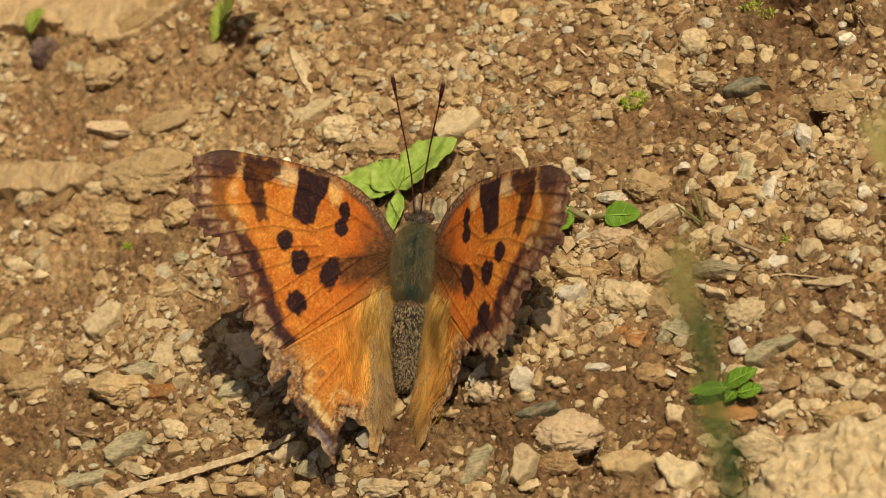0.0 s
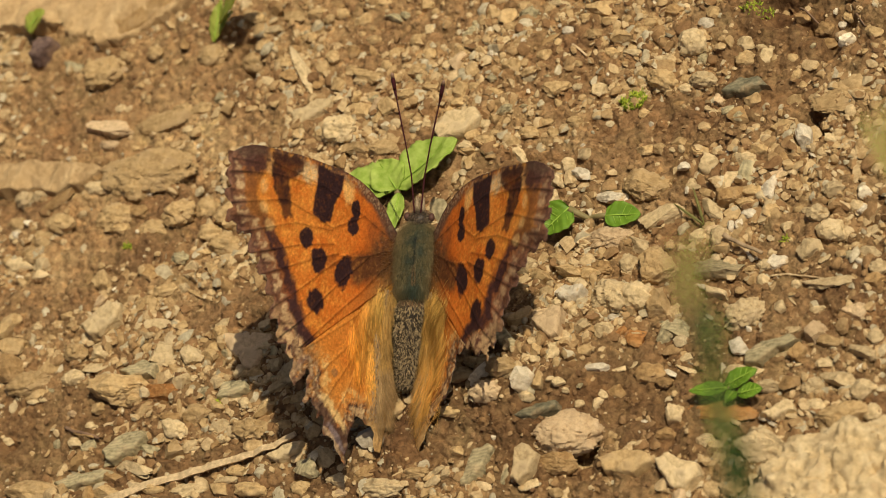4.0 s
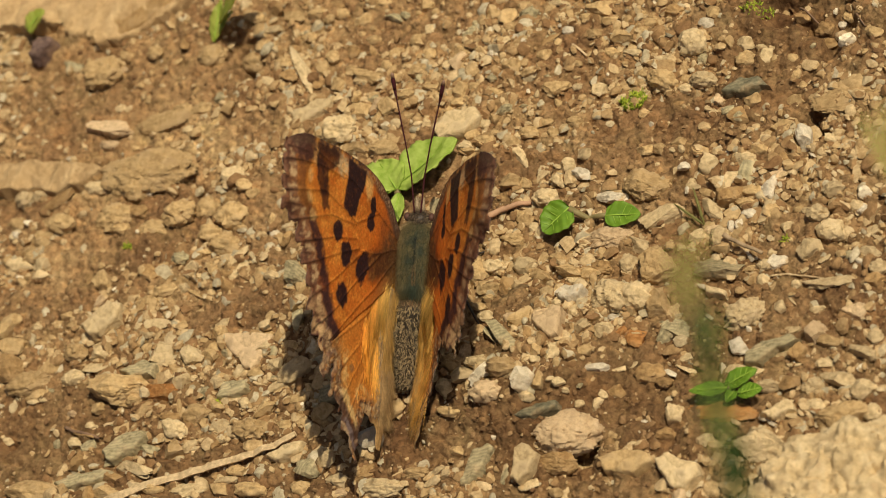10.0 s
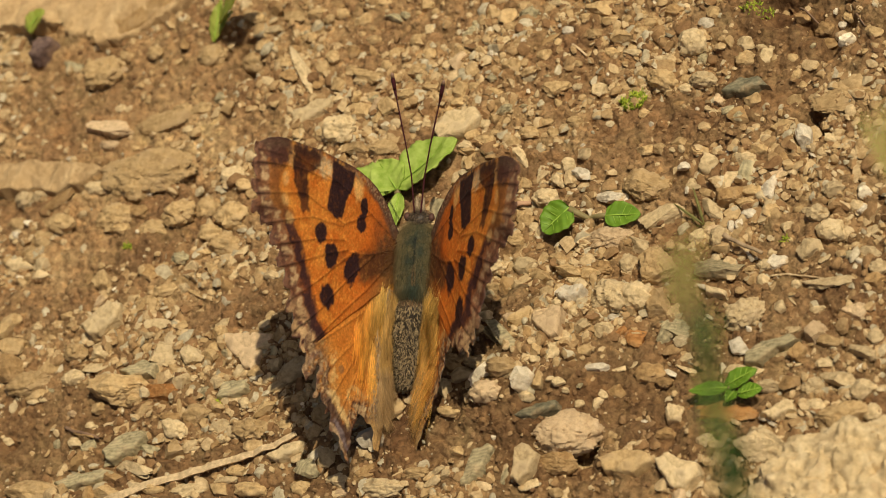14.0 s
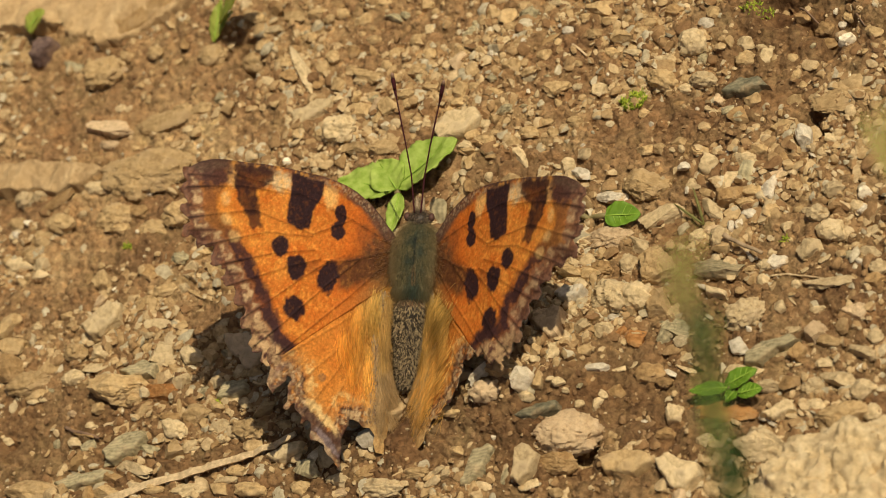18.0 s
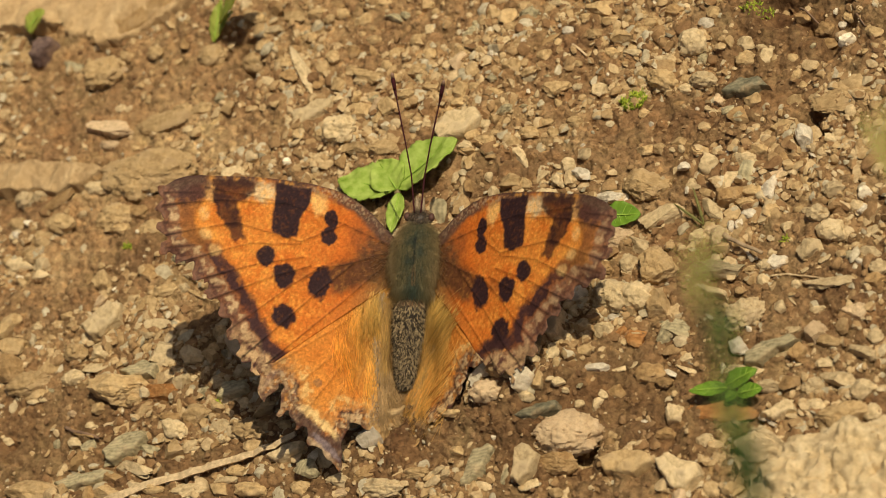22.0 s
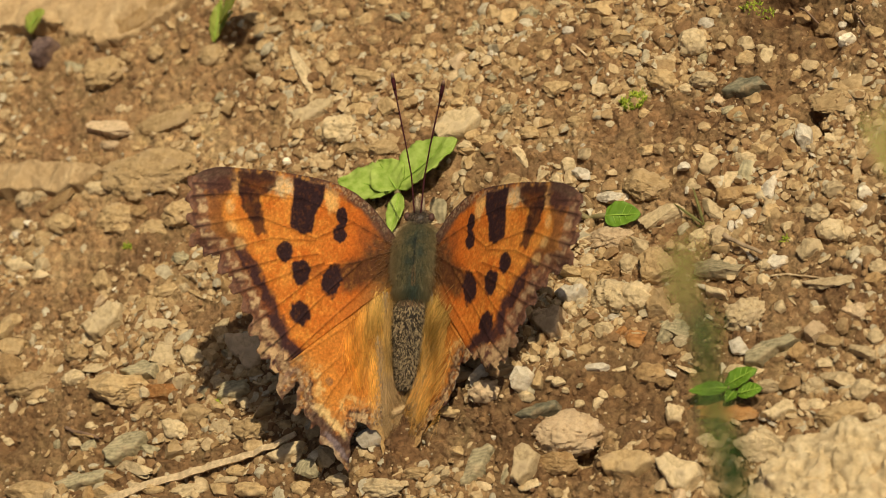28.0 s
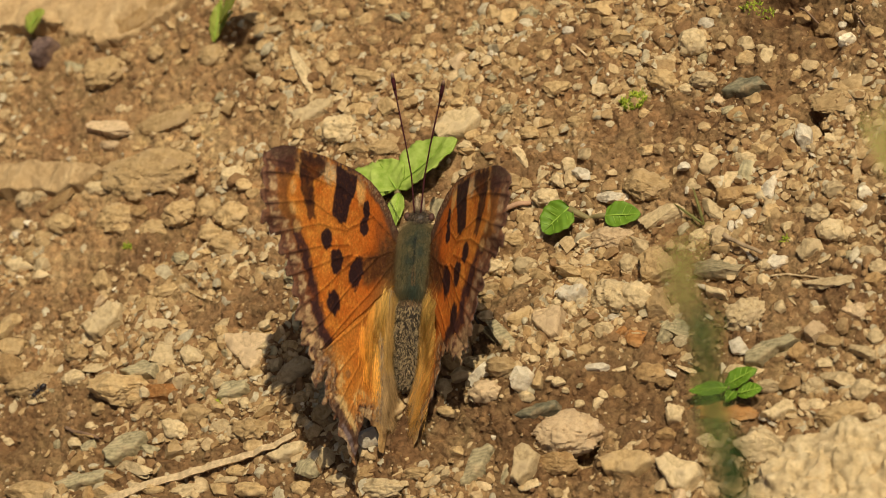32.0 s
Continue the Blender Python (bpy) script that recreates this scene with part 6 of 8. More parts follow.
stone(-38.7, -8.3, 3.1, 1.6, 0.9, -14, "tan", "rounded")
stone(-33.4, -7.6, 2.6, 3.7, 1.4, 46, "tan", "angular")
stone(-34.5, -16.0, 4.2, 3.4, 1.8, -4, "tan", "rounded")
stone(-49.8, -11.5, 2.1, 1.8, 0.9, -14, "tan", "rounded")
stone(-47.2, -13.8, 3.5, 0.6, 0.2, 7, "slate", "flat")
stone(-50.6, -14.1, 1.7, 1.1, 0.6, -14, "pale", "rounded")
stone(-52.1, -15.1, 6.0, 0.7, 0.3, -30, "ochre", "flat")
stone(-52.9, -16.1, 1.8, 1.5, 0.8, -14, "pale", "rounded")
stone(-51.0, -16.9, 2.6, 1.8, 0.9, 7, "slate", "angular")
stone(-41.8, -19.9, 3.7, 1.6, 0.9, -14, "slate", "angular")
stone(-47.0, -20.2, 3.7, 1.9, 1.1, -13, "slate", "angular")
stone(-64.2, -12.7, 2.2, 1.1, 0.6, -14, "pale", "angular")
stone(-38.1, -20.6, 3.8, 2.5, 1.3, 7, "tan", "angular")
stone(-35.8, -20.3, 2.9, 1.5, 0.7, 26, "pale", "angular")
stone(-42.8, -22.7, 5.5, 1.5, 0.9, -30, "pale", "angular")
stone(-45.3, -21.4, 2.2, 1.6, 0.9, -13, "pale", "rounded")
stone(-56.1, -15.0, 1.5, 1.8, 0.7, 85, "slate", "rounded")
stone(-35.7, -27.0, 4.7, 1.8, 1.0, -3, "pale", "crumbly")
stone(-40.3, -26.2, 3.4, 1.4, 0.8, -13, "tan", "rounded")
stone(-47.9, -24.4, 6.1, 2.1, 1.2, -13, "tan", "angular")
stone(-58.7, -22.0, 9.5, 3.2, 1.8, -13, "tan", "rounded")
stone(-47.3, -22.4, 4.5, 1.6, 0.9, -13, "ochre", "angular")
stone(-31.2, -27.8, 2.9, 1.9, 1.1, -13, "tan", "angular")
stone(-60.1, -7.6, 2.6, 1.2, 0.6, -14, "tan", "rounded")
stone(-58.7, -7.1, 2.4, 1.2, 0.6, -14, "tan", "rounded")
stone(-32.0, -4.3, 2.5, 2.1, 1.0, 118, "tan", "angular")
stone(-24.1, -11.3, 2.7, 2.7, 1.3, 82, "pale", "angular")
stone(-26.7, -11.7, 2.8, 1.6, 0.9, -14, "tan", "rounded")
stone(-20.8, -13.1, 5.1, 3.1, 1.6, 19, "pale", "crumbly")
stone(-23.0, -14.4, 3.4, 1.3, 0.4, 19, "pale", "flat")
stone(-26.5, -20.5, 5.7, 3.2, 1.8, -14, "tan", "crumbly")
stone(-18.3, -28.1, 2.8, 3.9, 1.6, 58, "slate", "angular")
stone(-15.9, -27.1, 2.9, 3.4, 1.6, 70, "pale", "angular")
stone(-9.6, -26.1, 3.9, 3.3, 1.9, 7, "quartz", "angular")
stone(-10.6, -30.5, 3.4, 2.0, 1.1, 8, "ochre", "rounded")
stone(-14.1, -26.5, 2.3, 1.1, 0.6, -14, "pale", "angular")
stone(-15.0, -18.3, 4.4, 2.6, 1.4, 7, "slate", "rounded")
stone(-16.1, -20.9, 3.4, 2.7, 1.4, 19, "tan", "rounded")
stone(-7.6, -33.5, 6.1, 2.7, 1.6, -13, "pale", "crumbly")
stone(-30.0, 5.8, 4.9, 1.8, 0.5, 32, "pale", "flat")
stone(-32.1, 9.8, 5.3, 3.1, 1.6, -16, "tan", "crumbly")
stone(-26.9, 4.4, 2.7, 1.7, 0.9, -16, "tan", "rounded")
stone(-24.7, -17.5, 3.6, 2.3, 1.2, 7, "tan", "angular")
stone(-28.9, -25.5, 3.9, 1.9, 1.1, -13, "tan", "rounded")
stone(-19.4, -30.2, 3.8, 2.3, 1.4, -13, "tan", "crumbly")
stone(-26.7, -28.9, 4.8, 2.0, 1.2, -13, "tan", "crumbly")
stone(-14.0, -30.7, 3.7, 2.0, 1.2, -13, "pale", "crumbly")
stone(-3.1, -32.5, 3.7, 1.9, 1.2, -14, "tan", "crumbly")
stone(-24.9, -6.3, 2.4, 1.3, 0.7, -15, "tan", "rounded")
stone(-25.1, -8.4, 2.0, 2.7, 0.9, 92, "pale", "angular")
stone(-21.8, -8.9, 2.4, 2.0, 1.1, -15, "tan", "rounded")
stone(4.0, -4.6, 5.3, 4.4, 2.5, -16, "tan", "rounded")
stone(7.0, -4.7, 3.8, 2.1, 1.2, -16, "pale", "crumbly")
stone(10.9, -5.8, 4.5, 2.6, 1.6, -26, "pale", "angular")
stone(13.2, -7.9, 3.7, 1.8, 1.1, -35, "tan", "rounded")
stone(6.8, -8.1, 2.9, 1.7, 0.9, -17, "tan", "angular")
stone(5.2, -10.7, 2.4, 1.2, 0.6, -18, "tan", "rounded")
stone(6.5, -12.7, 2.3, 1.7, 0.9, -20, "pale", "rounded")
stone(19.4, -17.7, 2.4, 2.3, 1.2, -7, "pale", "angular")
stone(17.8, -8.7, 4.4, 1.6, 0.9, -26, "tan", "angular")
stone(23.1, -13.9, 5.7, 4.9, 2.7, -13, "pale", "crumbly")
stone(26.5, -15.0, 3.7, 4.9, 1.9, 69, "pale", "crumbly")
stone(22.1, -18.9, 2.6, 2.1, 1.2, -8, "pale", "rounded")
stone(23.1, -17.1, 1.7, 1.3, 0.7, -11, "quartz", "rounded")
stone(20.0, -21.7, 2.2, 1.6, 0.9, -4, "tan", "angular")
stone(14.3, -21.6, 1.9, 1.6, 0.9, -7, "tan", "angular")
stone(16.1, -21.1, 1.8, 1.1, 0.6, 36, "pale", "angular")
stone(13.0, -25.5, 3.3, 2.4, 2.2, 29, "white", "angular")
stone(14.4, -25.9, 1.9, 1.6, 1.3, 60, "tan", "angular")
stone(12.6, -27.2, 2.4, 1.3, 0.9, -12, "pale", "angular")
stone(10.2, -23.1, 4.9, 2.5, 1.7, -12, "tan", "crumbly")
stone(16.8, -26.1, 1.9, 1.1, 0.7, -4, "pale", "rounded")
stone(15.3, -35.6, 5.7, 2.8, 1.8, -12, "ochre", "rounded")
stone(15.0, -39.5, 1.9, 1.3, 0.8, -13, "tan", "rounded")
stone(8.6, -35.5, 3.8, 1.1, 0.4, 58, "slate", "flat")
stone(26.7, -32.1, 1.3, 0.5, 0.3, -13, "quartz", "rounded")
stone(23.2, -24.5, 3.6, 0.7, 0.2, 6, "pale", "flat")
stone(30.3, -32.5, 2.7, 2.3, 1.4, 8, "pale", "angular")
stone(19.9, -9.3, 3.6, 2.0, 1.1, -15, "tan", "rounded")
stone(15.8, -5.9, 2.7, 1.8, 1.0, -16, "tan", "rounded")
stone(29.4, -11.4, 5.6, 5.5, 2.9, -16, "tan", "rounded")
stone(28.7, -16.4, 4.3, 3.9, 2.3, -15, "tan", "rounded")
stone(25.2, -9.5, 2.7, 2.9, 1.4, -15, "pale", "crumbly")
stone(29.8, -21.0, 3.1, 2.5, 1.4, 33, "slate", "angular")
stone(1.7, -25.7, 3.2, 1.3, 0.8, -20, "tan", "rounded")
stone(1.0, -21.9, 2.9, 3.0, 1.2, -21, "pale", "rounded")
stone(6.3, -20.1, 4.8, 1.9, 1.0, -19, "pale", "crumbly")
stone(1.9, -18.2, 4.9, 3.1, 1.8, -22, "tan", "crumbly")
stone(21.3, -24.4, 3.2, 1.1, 0.6, -5, "quartz", "angular")
stone(27.5, -26.0, 4.2, 2.8, 1.2, -13, "ochre", "crumbly")
stone(22.8, -27.3, 3.2, 1.8, 1.1, -9, "ochre", "rounded")
stone(2.3, -30.8, 2.5, 1.3, 0.8, -16, "tan", "rounded")
stone(1.0, -33.9, 2.2, 1.4, 0.8, 6, "pale", "angular")
stone(42.2, -17.0, 2.0, 1.8, 1.1, -15, "pale", "rounded")
stone(46.3, -18.5, 1.5, 1.4, 0.8, -15, "pale", "rounded")
stone(43.9, -14.5, 3.5, 2.1, 1.2, 7, "quartz", "angular")
stone(40.9, -14.6, 2.5, 1.4, 0.8, -16, "tan", "angular")
stone(50.4, -19.6, 7.3, 1.5, 0.5, -11, "pale", "flat")
stone(48.4, -22.4, 2.4, 1.1, 0.6, -4, "pale", "angular")
stone(48.3, -25.9, 3.4, 2.8, 1.7, -15, "pink", "angular")
stone(45.8, -27.9, 2.3, 2.4, 1.2, 86, "ochre", "angular")
stone(49.8, -27.3, 3.2, 1.5, 0.9, -15, "tan", "rounded")
stone(53.3, -34.9, 3.6, 2.6, 1.6, -14, "pale", "rounded")
stone(50.4, -37.5, 6.8, 3.0, 1.8, 3, "tan", "rounded")
stone(41.2, -35.4, 1.8, 0.9, 0.5, -14, "quartz", "angular")
stone(44.6, -36.2, 1.0, 1.8, 0.5, 66, "pale", "angular")
stone(40.2, -23.2, 1.1, 1.0, 0.6, -15, "quartz", "angular")
stone(40.9, -39.1, 6.1, 3.7, 2.5, -24, "pale", "angular")
stone(31.0, -21.1, 3.6, 2.7, 1.6, -4, "slate", "angular")
stone(55.2, -28.4, 2.1, 1.5, 0.9, -15, "pale", "angular")
stone(41.9, -31.3, 3.6, 1.8, 1.1, -14, "pale", "rounded")
stone(39.9, -28.9, 3.5, 1.5, 0.5, -4, "pale", "flat")
stone(48.9, -29.8, 2.4, 1.6, 1.0, -15, "pale", "angular")
stone(55.5, -16.7, 3.3, 1.8, 1.1, -16, "pale", "angular")
stone(55.9, -20.8, 2.7, 1.9, 1.2, -15, "ochre", "rounded")
stone(45.1, -24.4, 2.7, 1.1, 0.4, -4, "pale", "flat")
stone(29.1, -34.8, 2.5, 1.7, 1.1, -14, "ochre", "rounded")
stone(33.9, -36.7, 2.5, 1.7, 1.1, -14, "pale", "rounded")
stone(29.4, -27.9, 2.5, 1.5, 0.9, -14, "ochre", "rounded")
stone(31.9, -26.4, 3.3, 0.7, 0.3, -34, "pale", "flat")
stone(35.9, -33.2, 10.0, 2.8, 0.6, -20, "rust", "crumbly")
stone(40.0, -39.4, 6.0, 3.6, 2.4, -26, "pale", "angular")

stone(-55.5, 51.1, 2.1, 1.2, 0.6, -7, "pale", "angular")
stone(-45.6, 43.0, 1.1, 1.1, 0.6, -17, "tan", "angular")
stone(-40.0, 40.2, 0.8, 0.6, 0.3, -17, "pale", "rounded")
stone(-43.6, 40.1, 1.1, 0.5, 0.3, 4, "pale", "angular")
stone(-47.0, 41.0, 1.2, 0.8, 0.4, -17, "tan", "angular")
stone(-41.5, 43.6, 1.9, 0.9, 0.4, 17, "tan", "angular")
stone(-34.1, 34.8, 1.7, 1.5, 0.8, 32, "slate", "angular")
stone(-62.6, 35.8, 1.6, 0.9, 0.4, 4, "pale", "angular")
stone(-58.0, 31.4, 1.1, 0.9, 0.5, -16, "quartz", "rounded")
stone(-59.0, 33.5, 1.0, 0.8, 0.4, -17, "pale", "rounded")
stone(-55.7, 32.9, 1.4, 0.8, 0.4, -17, "pale", "rounded")
stone(-37.0, 27.2, 0.9, 0.6, 0.3, 83, "quartz", "rounded")
stone(-47.6, 30.7, 1.4, 1.0, 0.5, 4, "tan", "angular")
stone(-54.2, 31.3, 2.0, 1.4, 0.6, -16, "ochre", "crumbly")
stone(-31.3, 44.4, 2.2, 1.8, 0.9, 39, "tan", "angular")
stone(-17.3, 43.5, 1.8, 1.5, 0.8, 18, "tan", "rounded")
stone(-12.0, 30.5, 2.4, 1.2, 0.6, -17, "pale", "angular")
stone(-8.6, 42.1, 0.9, 0.6, 0.3, -18, "pale", "rounded")
stone(-5.6, 40.0, 1.8, 1.2, 0.6, -18, "slate", "rounded")
stone(-3.7, 40.0, 0.9, 0.8, 0.4, 59, "tan", "rounded")
stone(0.4, 29.7, 1.4, 1.2, 0.6, -18, "pale", "rounded")
stone(-4.9, 24.3, 2.0, 1.6, 0.7, 18, "tan", "crumbly")
stone(-2.7, 21.5, 1.5, 0.9, 0.5, -17, "pale", "rounded")
stone(-9.1, 23.1, 1.9, 1.3, 0.6, 46, "tan", "angular")
stone(-9.3, 20.0, 0.9, 0.6, 0.3, -17, "quartz", "rounded")
stone(-10.2, 18.8, 3.5, 1.5, 0.7, -17, "tan", "crumbly")
stone(-5.4, 22.5, 3.1, 1.2, 0.6, -6, "tan", "crumbly")
stone(-15.5, 28.6, 2.3, 0.9, 0.3, 11, "pale", "flat")
stone(-21.6, 31.9, 1.1, 0.6, 0.3, -17, "pale", "rounded")
stone(-21.8, 42.7, 0.8, 0.8, 0.4, -18, "pale", "rounded")
stone(-22.9, 20.3, 1.2, 1.2, 0.6, -16, "white", "rounded")
stone(-13.8, 33.5, 1.9, 1.1, 0.5, -18, "tan", "crumbly")
stone(-12.3, 32.4, 2.4, 1.4, 0.6, -17, "tan", "crumbly")
stone(-10.0, 31.0, 1.4, 1.4, 0.7, -17, "tan", "rounded")
stone(-8.2, 32.3, 1.9, 1.7, 0.9, -18, "tan", "rounded")
stone(-7.0, 29.6, 1.9, 1.5, 0.7, -17, "tan", "crumbly")
stone(-2.2, 32.6, 2.3, 2.3, 1.0, -18, "tan", "crumbly")
stone(-17.6, 23.4, 3.2, 1.5, 0.7, -17, "tan", "crumbly")
stone(-12.9, 21.6, 1.5, 1.1, 0.5, -17, "tan", "crumbly")
stone(-23.6, 37.2, 3.3, 2.1, 0.9, -18, "tan", "crumbly")
stone(-22.8, 39.7, 2.4, 1.6, 0.7, -18, "ochre", "crumbly")
stone(-24.0, 33.6, 1.9, 1.6, 0.7, -17, "tan", "crumbly")
stone(-25.7, 31.7, 2.1, 1.2, 0.6, -17, "tan", "rounded")
stone(-20.9, 47.4, 1.7, 0.8, 0.4, -18, "tan", "rounded")
stone(-12.3, 39.1, 1.2, 0.9, 0.5, -18, "tan", "rounded")
stone(-10.6, 39.6, 1.1, 0.8, 0.4, -18, "tan", "rounded")
stone(-1.1, 39.3, 1.1, 1.1, 0.6, -18, "tan", "rounded")
stone(0.2, 39.9, 0.9, 0.8, 0.4, -18, "tan", "rounded")
stone(-16.0, 45.6, 1.4, 1.0, 0.4, -18, "ochre", "crumbly")
stone(7.5, 18.3, 1.6, 1.6, 0.8, -17, "tan", "angular")
stone(17.1, 34.5, 3.4, 1.0, 0.5, -24, "pale", "rounded")
stone(17.5, 32.0, 1.4, 1.0, 0.5, 79, "pale", "rounded")
stone(20.7, 30.9, 1.7, 1.1, 0.5, -7, "tan", "rounded")
stone(17.0, 30.7, 0.6, 0.6, 0.3, -18, "quartz", "rounded")
stone(15.1, 29.8, 3.7, 1.0, 0.3, 25, "slate", "flat")
stone(16.5, 28.0, 1.4, 1.0, 0.5, 58, "tan", "angular")
stone(7.9, 28.8, 0.9, 0.6, 0.3, -18, "white", "rounded")
stone(8.9, 27.4, 1.4, 1.2, 0.6, -18, "pale", "rounded")
stone(7.3, 24.9, 1.4, 1.2, 0.6, -17, "slate", "rounded")
stone(4.8, 35.4, 2.2, 1.1, 0.6, 18, "slate", "angular")
stone(8.7, 35.8, 1.2, 0.8, 0.4, -18, "slate", "rounded")
stone(15.1, 23.0, 1.3, 0.9, 0.4, -17, "slate", "angular")
stone(19.1, 21.7, 1.1, 0.7, 0.4, -17, "pale", "rounded")
stone(19.6, 23.2, 1.5, 1.0, 0.5, -18, "tan", "angular")
stone(12.3, 21.4, 0.7, 0.7, 0.3, -17, "white", "rounded")
stone(13.5, 20.7, 1.4, 0.9, 0.5, 58, "pale", "angular")
stone(5.4, 22.0, 0.9, 0.6, 0.3, -17, "quartz", "rounded")
stone(8.8, 19.4, 2.7, 1.7, 0.9, -31, "slate", "angular")
stone(11.5, 19.5, 1.5, 0.7, 0.4, -17, "slate", "angular")
stone(18.5, 12.8, 1.1, 0.8, 0.4, 68, "pale", "rounded")
stone(16.2, 18.6, 1.4, 1.4, 0.7, -17, "tan", "rounded")
stone(21.7, 19.5, 1.0, 0.7, 0.4, 18, "quartz", "angular")
stone(24.6, 17.8, 1.8, 1.0, 0.5, 68, "tan", "angular")
stone(19.5, 10.4, 1.1, 0.7, 0.4, 6, "quartz", "angular")
stone(23.3, 20.9, 0.5, 0.5, 0.3, -17, "white", "rounded")
stone(28.9, 28.7, 1.0, 1.0, 0.5, -18, "tan", "rounded")
stone(30.3, 27.5, 2.6, 0.9, 0.5, -54, "tan", "rounded")
stone(26.6, 28.4, 1.4, 1.2, 0.6, 18, "tan", "angular")
stone(28.5, 26.0, 1.7, 1.0, 0.5, -18, "tan", "crumbly")
stone(31.8, 20.0, 1.8, 1.1, 0.6, -28, "pale", "rounded")
stone(28.6, 18.8, 2.8, 1.9, 0.9, -17, "tan", "crumbly")
stone(31.5, 16.8, 1.7, 1.7, 0.9, -17, "pale", "rounded")
stone(29.0, 10.9, 0.8, 0.7, 0.4, -17, "quartz", "angular")
stone(31.4, 10.5, 1.2, 0.6, 0.3, -36, "pale", "angular")
stone(31.7, 5.9, 0.9, 0.7, 0.4, -17, "pale", "rounded")
stone(11.2, 11.1, 4.9, 1.5, 0.7, -57, "pale", "angular")
stone(7.2, 13.7, 2.1, 1.4, 0.7, -17, "tan", "rounded")
stone(3.6, 14.3, 2.6, 1.1, 0.6, -17, "tan", "rounded")
stone(2.7, 15.6, 0.7, 0.4, 0.2, -17, "white", "rounded")
stone(16.0, 12.2, 1.7, 1.0, 0.5, -17, "pale", "rounded")
stone(16.1, 8.1, 1.2, 0.8, 0.4, -16, "pale", "rounded")
stone(14.1, 11.9, 0.7, 0.7, 0.4, -17, "pale", "rounded")
stone(10.8, 14.4, 1.3, 1.0, 0.5, 69, "pale", "rounded")
stone(7.4, 16.1, 1.4, 1.0, 0.5, 5, "tan", "rounded")
stone(14.6, 15.7, 2.2, 1.0, 0.5, -6, "tan", "crumbly")
stone(37.7, 23.1, 1.7, 1.3, 0.7, 32, "quartz", "angular")
stone(36.3, 19.2, 1.6, 1.6, 0.8, -18, "slate", "rounded")
stone(42.2, 19.3, 3.0, 1.8, 0.9, -33, "pale", "angular")
stone(44.2, 18.1, 2.2, 1.0, 0.5, -38, "pale", "angular")
stone(39.6, 14.4, 1.2, 0.9, 0.4, 6, "slate", "angular")
stone(37.2, 10.4, 2.3, 0.8, 0.4, -37, "pale", "angular")
stone(35.1, 11.7, 0.6, 0.6, 0.3, -17, "quartz", "rounded")
stone(36.0, 8.5, 0.7, 0.7, 0.3, -17, "pale", "angular")
stone(39.5, 9.5, 2.0, 1.2, 0.5, 19, "slate", "crumbly")
stone(34.1, 16.5, 2.5, 1.4, 0.7, -17, "tan", "crumbly")
stone(45.8, 15.7, 1.2, 0.9, 0.4, 56, "tan", "crumbly")
stone(43.6, 7.1, 0.7, 0.7, 0.4, -17, "pale", "rounded")
stone(45.7, 6.8, 1.0, 0.8, 0.4, -17, "pale", "rounded")
stone(43.7, 4.1, 1.5, 1.1, 0.5, -17, "pale", "angular")
stone(43.0, 2.8, 1.1, 0.8, 0.4, 56, "tan", "angular")
stone(49.8, -1.0, 1.0, 0.5, 0.3, -46, "quartz", "angular")
stone(54.4, 17.4, 1.7, 1.3, 0.7, 12, "pink", "rounded")
stone(54.3, 20.3, 1.0, 0.7, 0.4, 67, "white", "rounded")
stone(52.6, 18.5, 2.6, 2.0, 0.9, 5, "ochre", "crumbly")
stone(54.7, 12.6, 0.9, 0.8, 0.4, 56, "tan", "rounded")
stone(57.5, 12.6, 1.2, 0.8, 0.4, 19, "tan", "angular")
stone(54.1, 11.4, 3.5, 0.5, 0.2, 25, "slate", "flat")
stone(55.0, 10.0, 0.9, 0.7, 0.3, 19, "white", "angular")
stone(57.5, 4.9, 0.7, 0.7, 0.4, -17, "pale", "rounded")
stone(52.5, -1.1, 1.1, 0.8, 0.4, -16, "tan", "angular")
stone(51.5, -0.5, 1.1, 1.1, 0.5, -17, "tan", "angular")
stone(49.2, 10.5, 1.1, 1.0, 0.5, -17, "tan", "angular")
stone(48.6, 12.1, 1.8, 1.2, 0.5, 67, "tan", "crumbly")
stone(32.9, 5.7, 1.0, 1.0, 0.5, -17, "pale", "rounded")
stone(39.3, -0.8, 4.2, 2.4, 1.2, 19, "pale", "angular")
stone(44.2, -0.9, 1.3, 0.7, 0.3, -16, "quartz", "rounded")
stone(46.6, -1.5, 1.2, 0.9, 0.5, -16, "pale", "rounded")
stone(32.3, 2.9, 1.8, 0.7, 0.3, 19, "pale", "angular")
stone(47.4, 23.6, 0.9, 0.9, 0.4, 19, "tan", "angular")
stone(49.3, 22.0, 0.6, 0.6, 0.3, -18, "tan", "angular")
stone(51.0, 15.9, 0.9, 0.8, 0.4, 56, "slate", "rounded")
stone(-57.8, 24.3, 5.2, 0.9, 0.3, 7, "tan", "flat")
stone(-63.2, 21.5, 1.9, 1.0, 0.5, -16, "white", "rounded")
stone(-65.3, 20.2, 1.8, 1.1, 0.6, -67, "quartz", "rounded")
stone(-59.8, 20.7, 3.1, 1.7, 0.8, -16, "tan", "crumbly")
stone(-48.4, 24.0, 2.6, 1.2, 0.6, -16, "tan", "crumbly")
stone(-45.6, 15.3, 0.7, 0.6, 0.3, -16, "white", "rounded")
stone(-42.3, 14.8, 2.3, 1.3, 0.7, -16, "tan", "rounded")
stone(-44.1, 21.4, 0.7, 0.6, 0.3, 72, "quartz", "rounded")
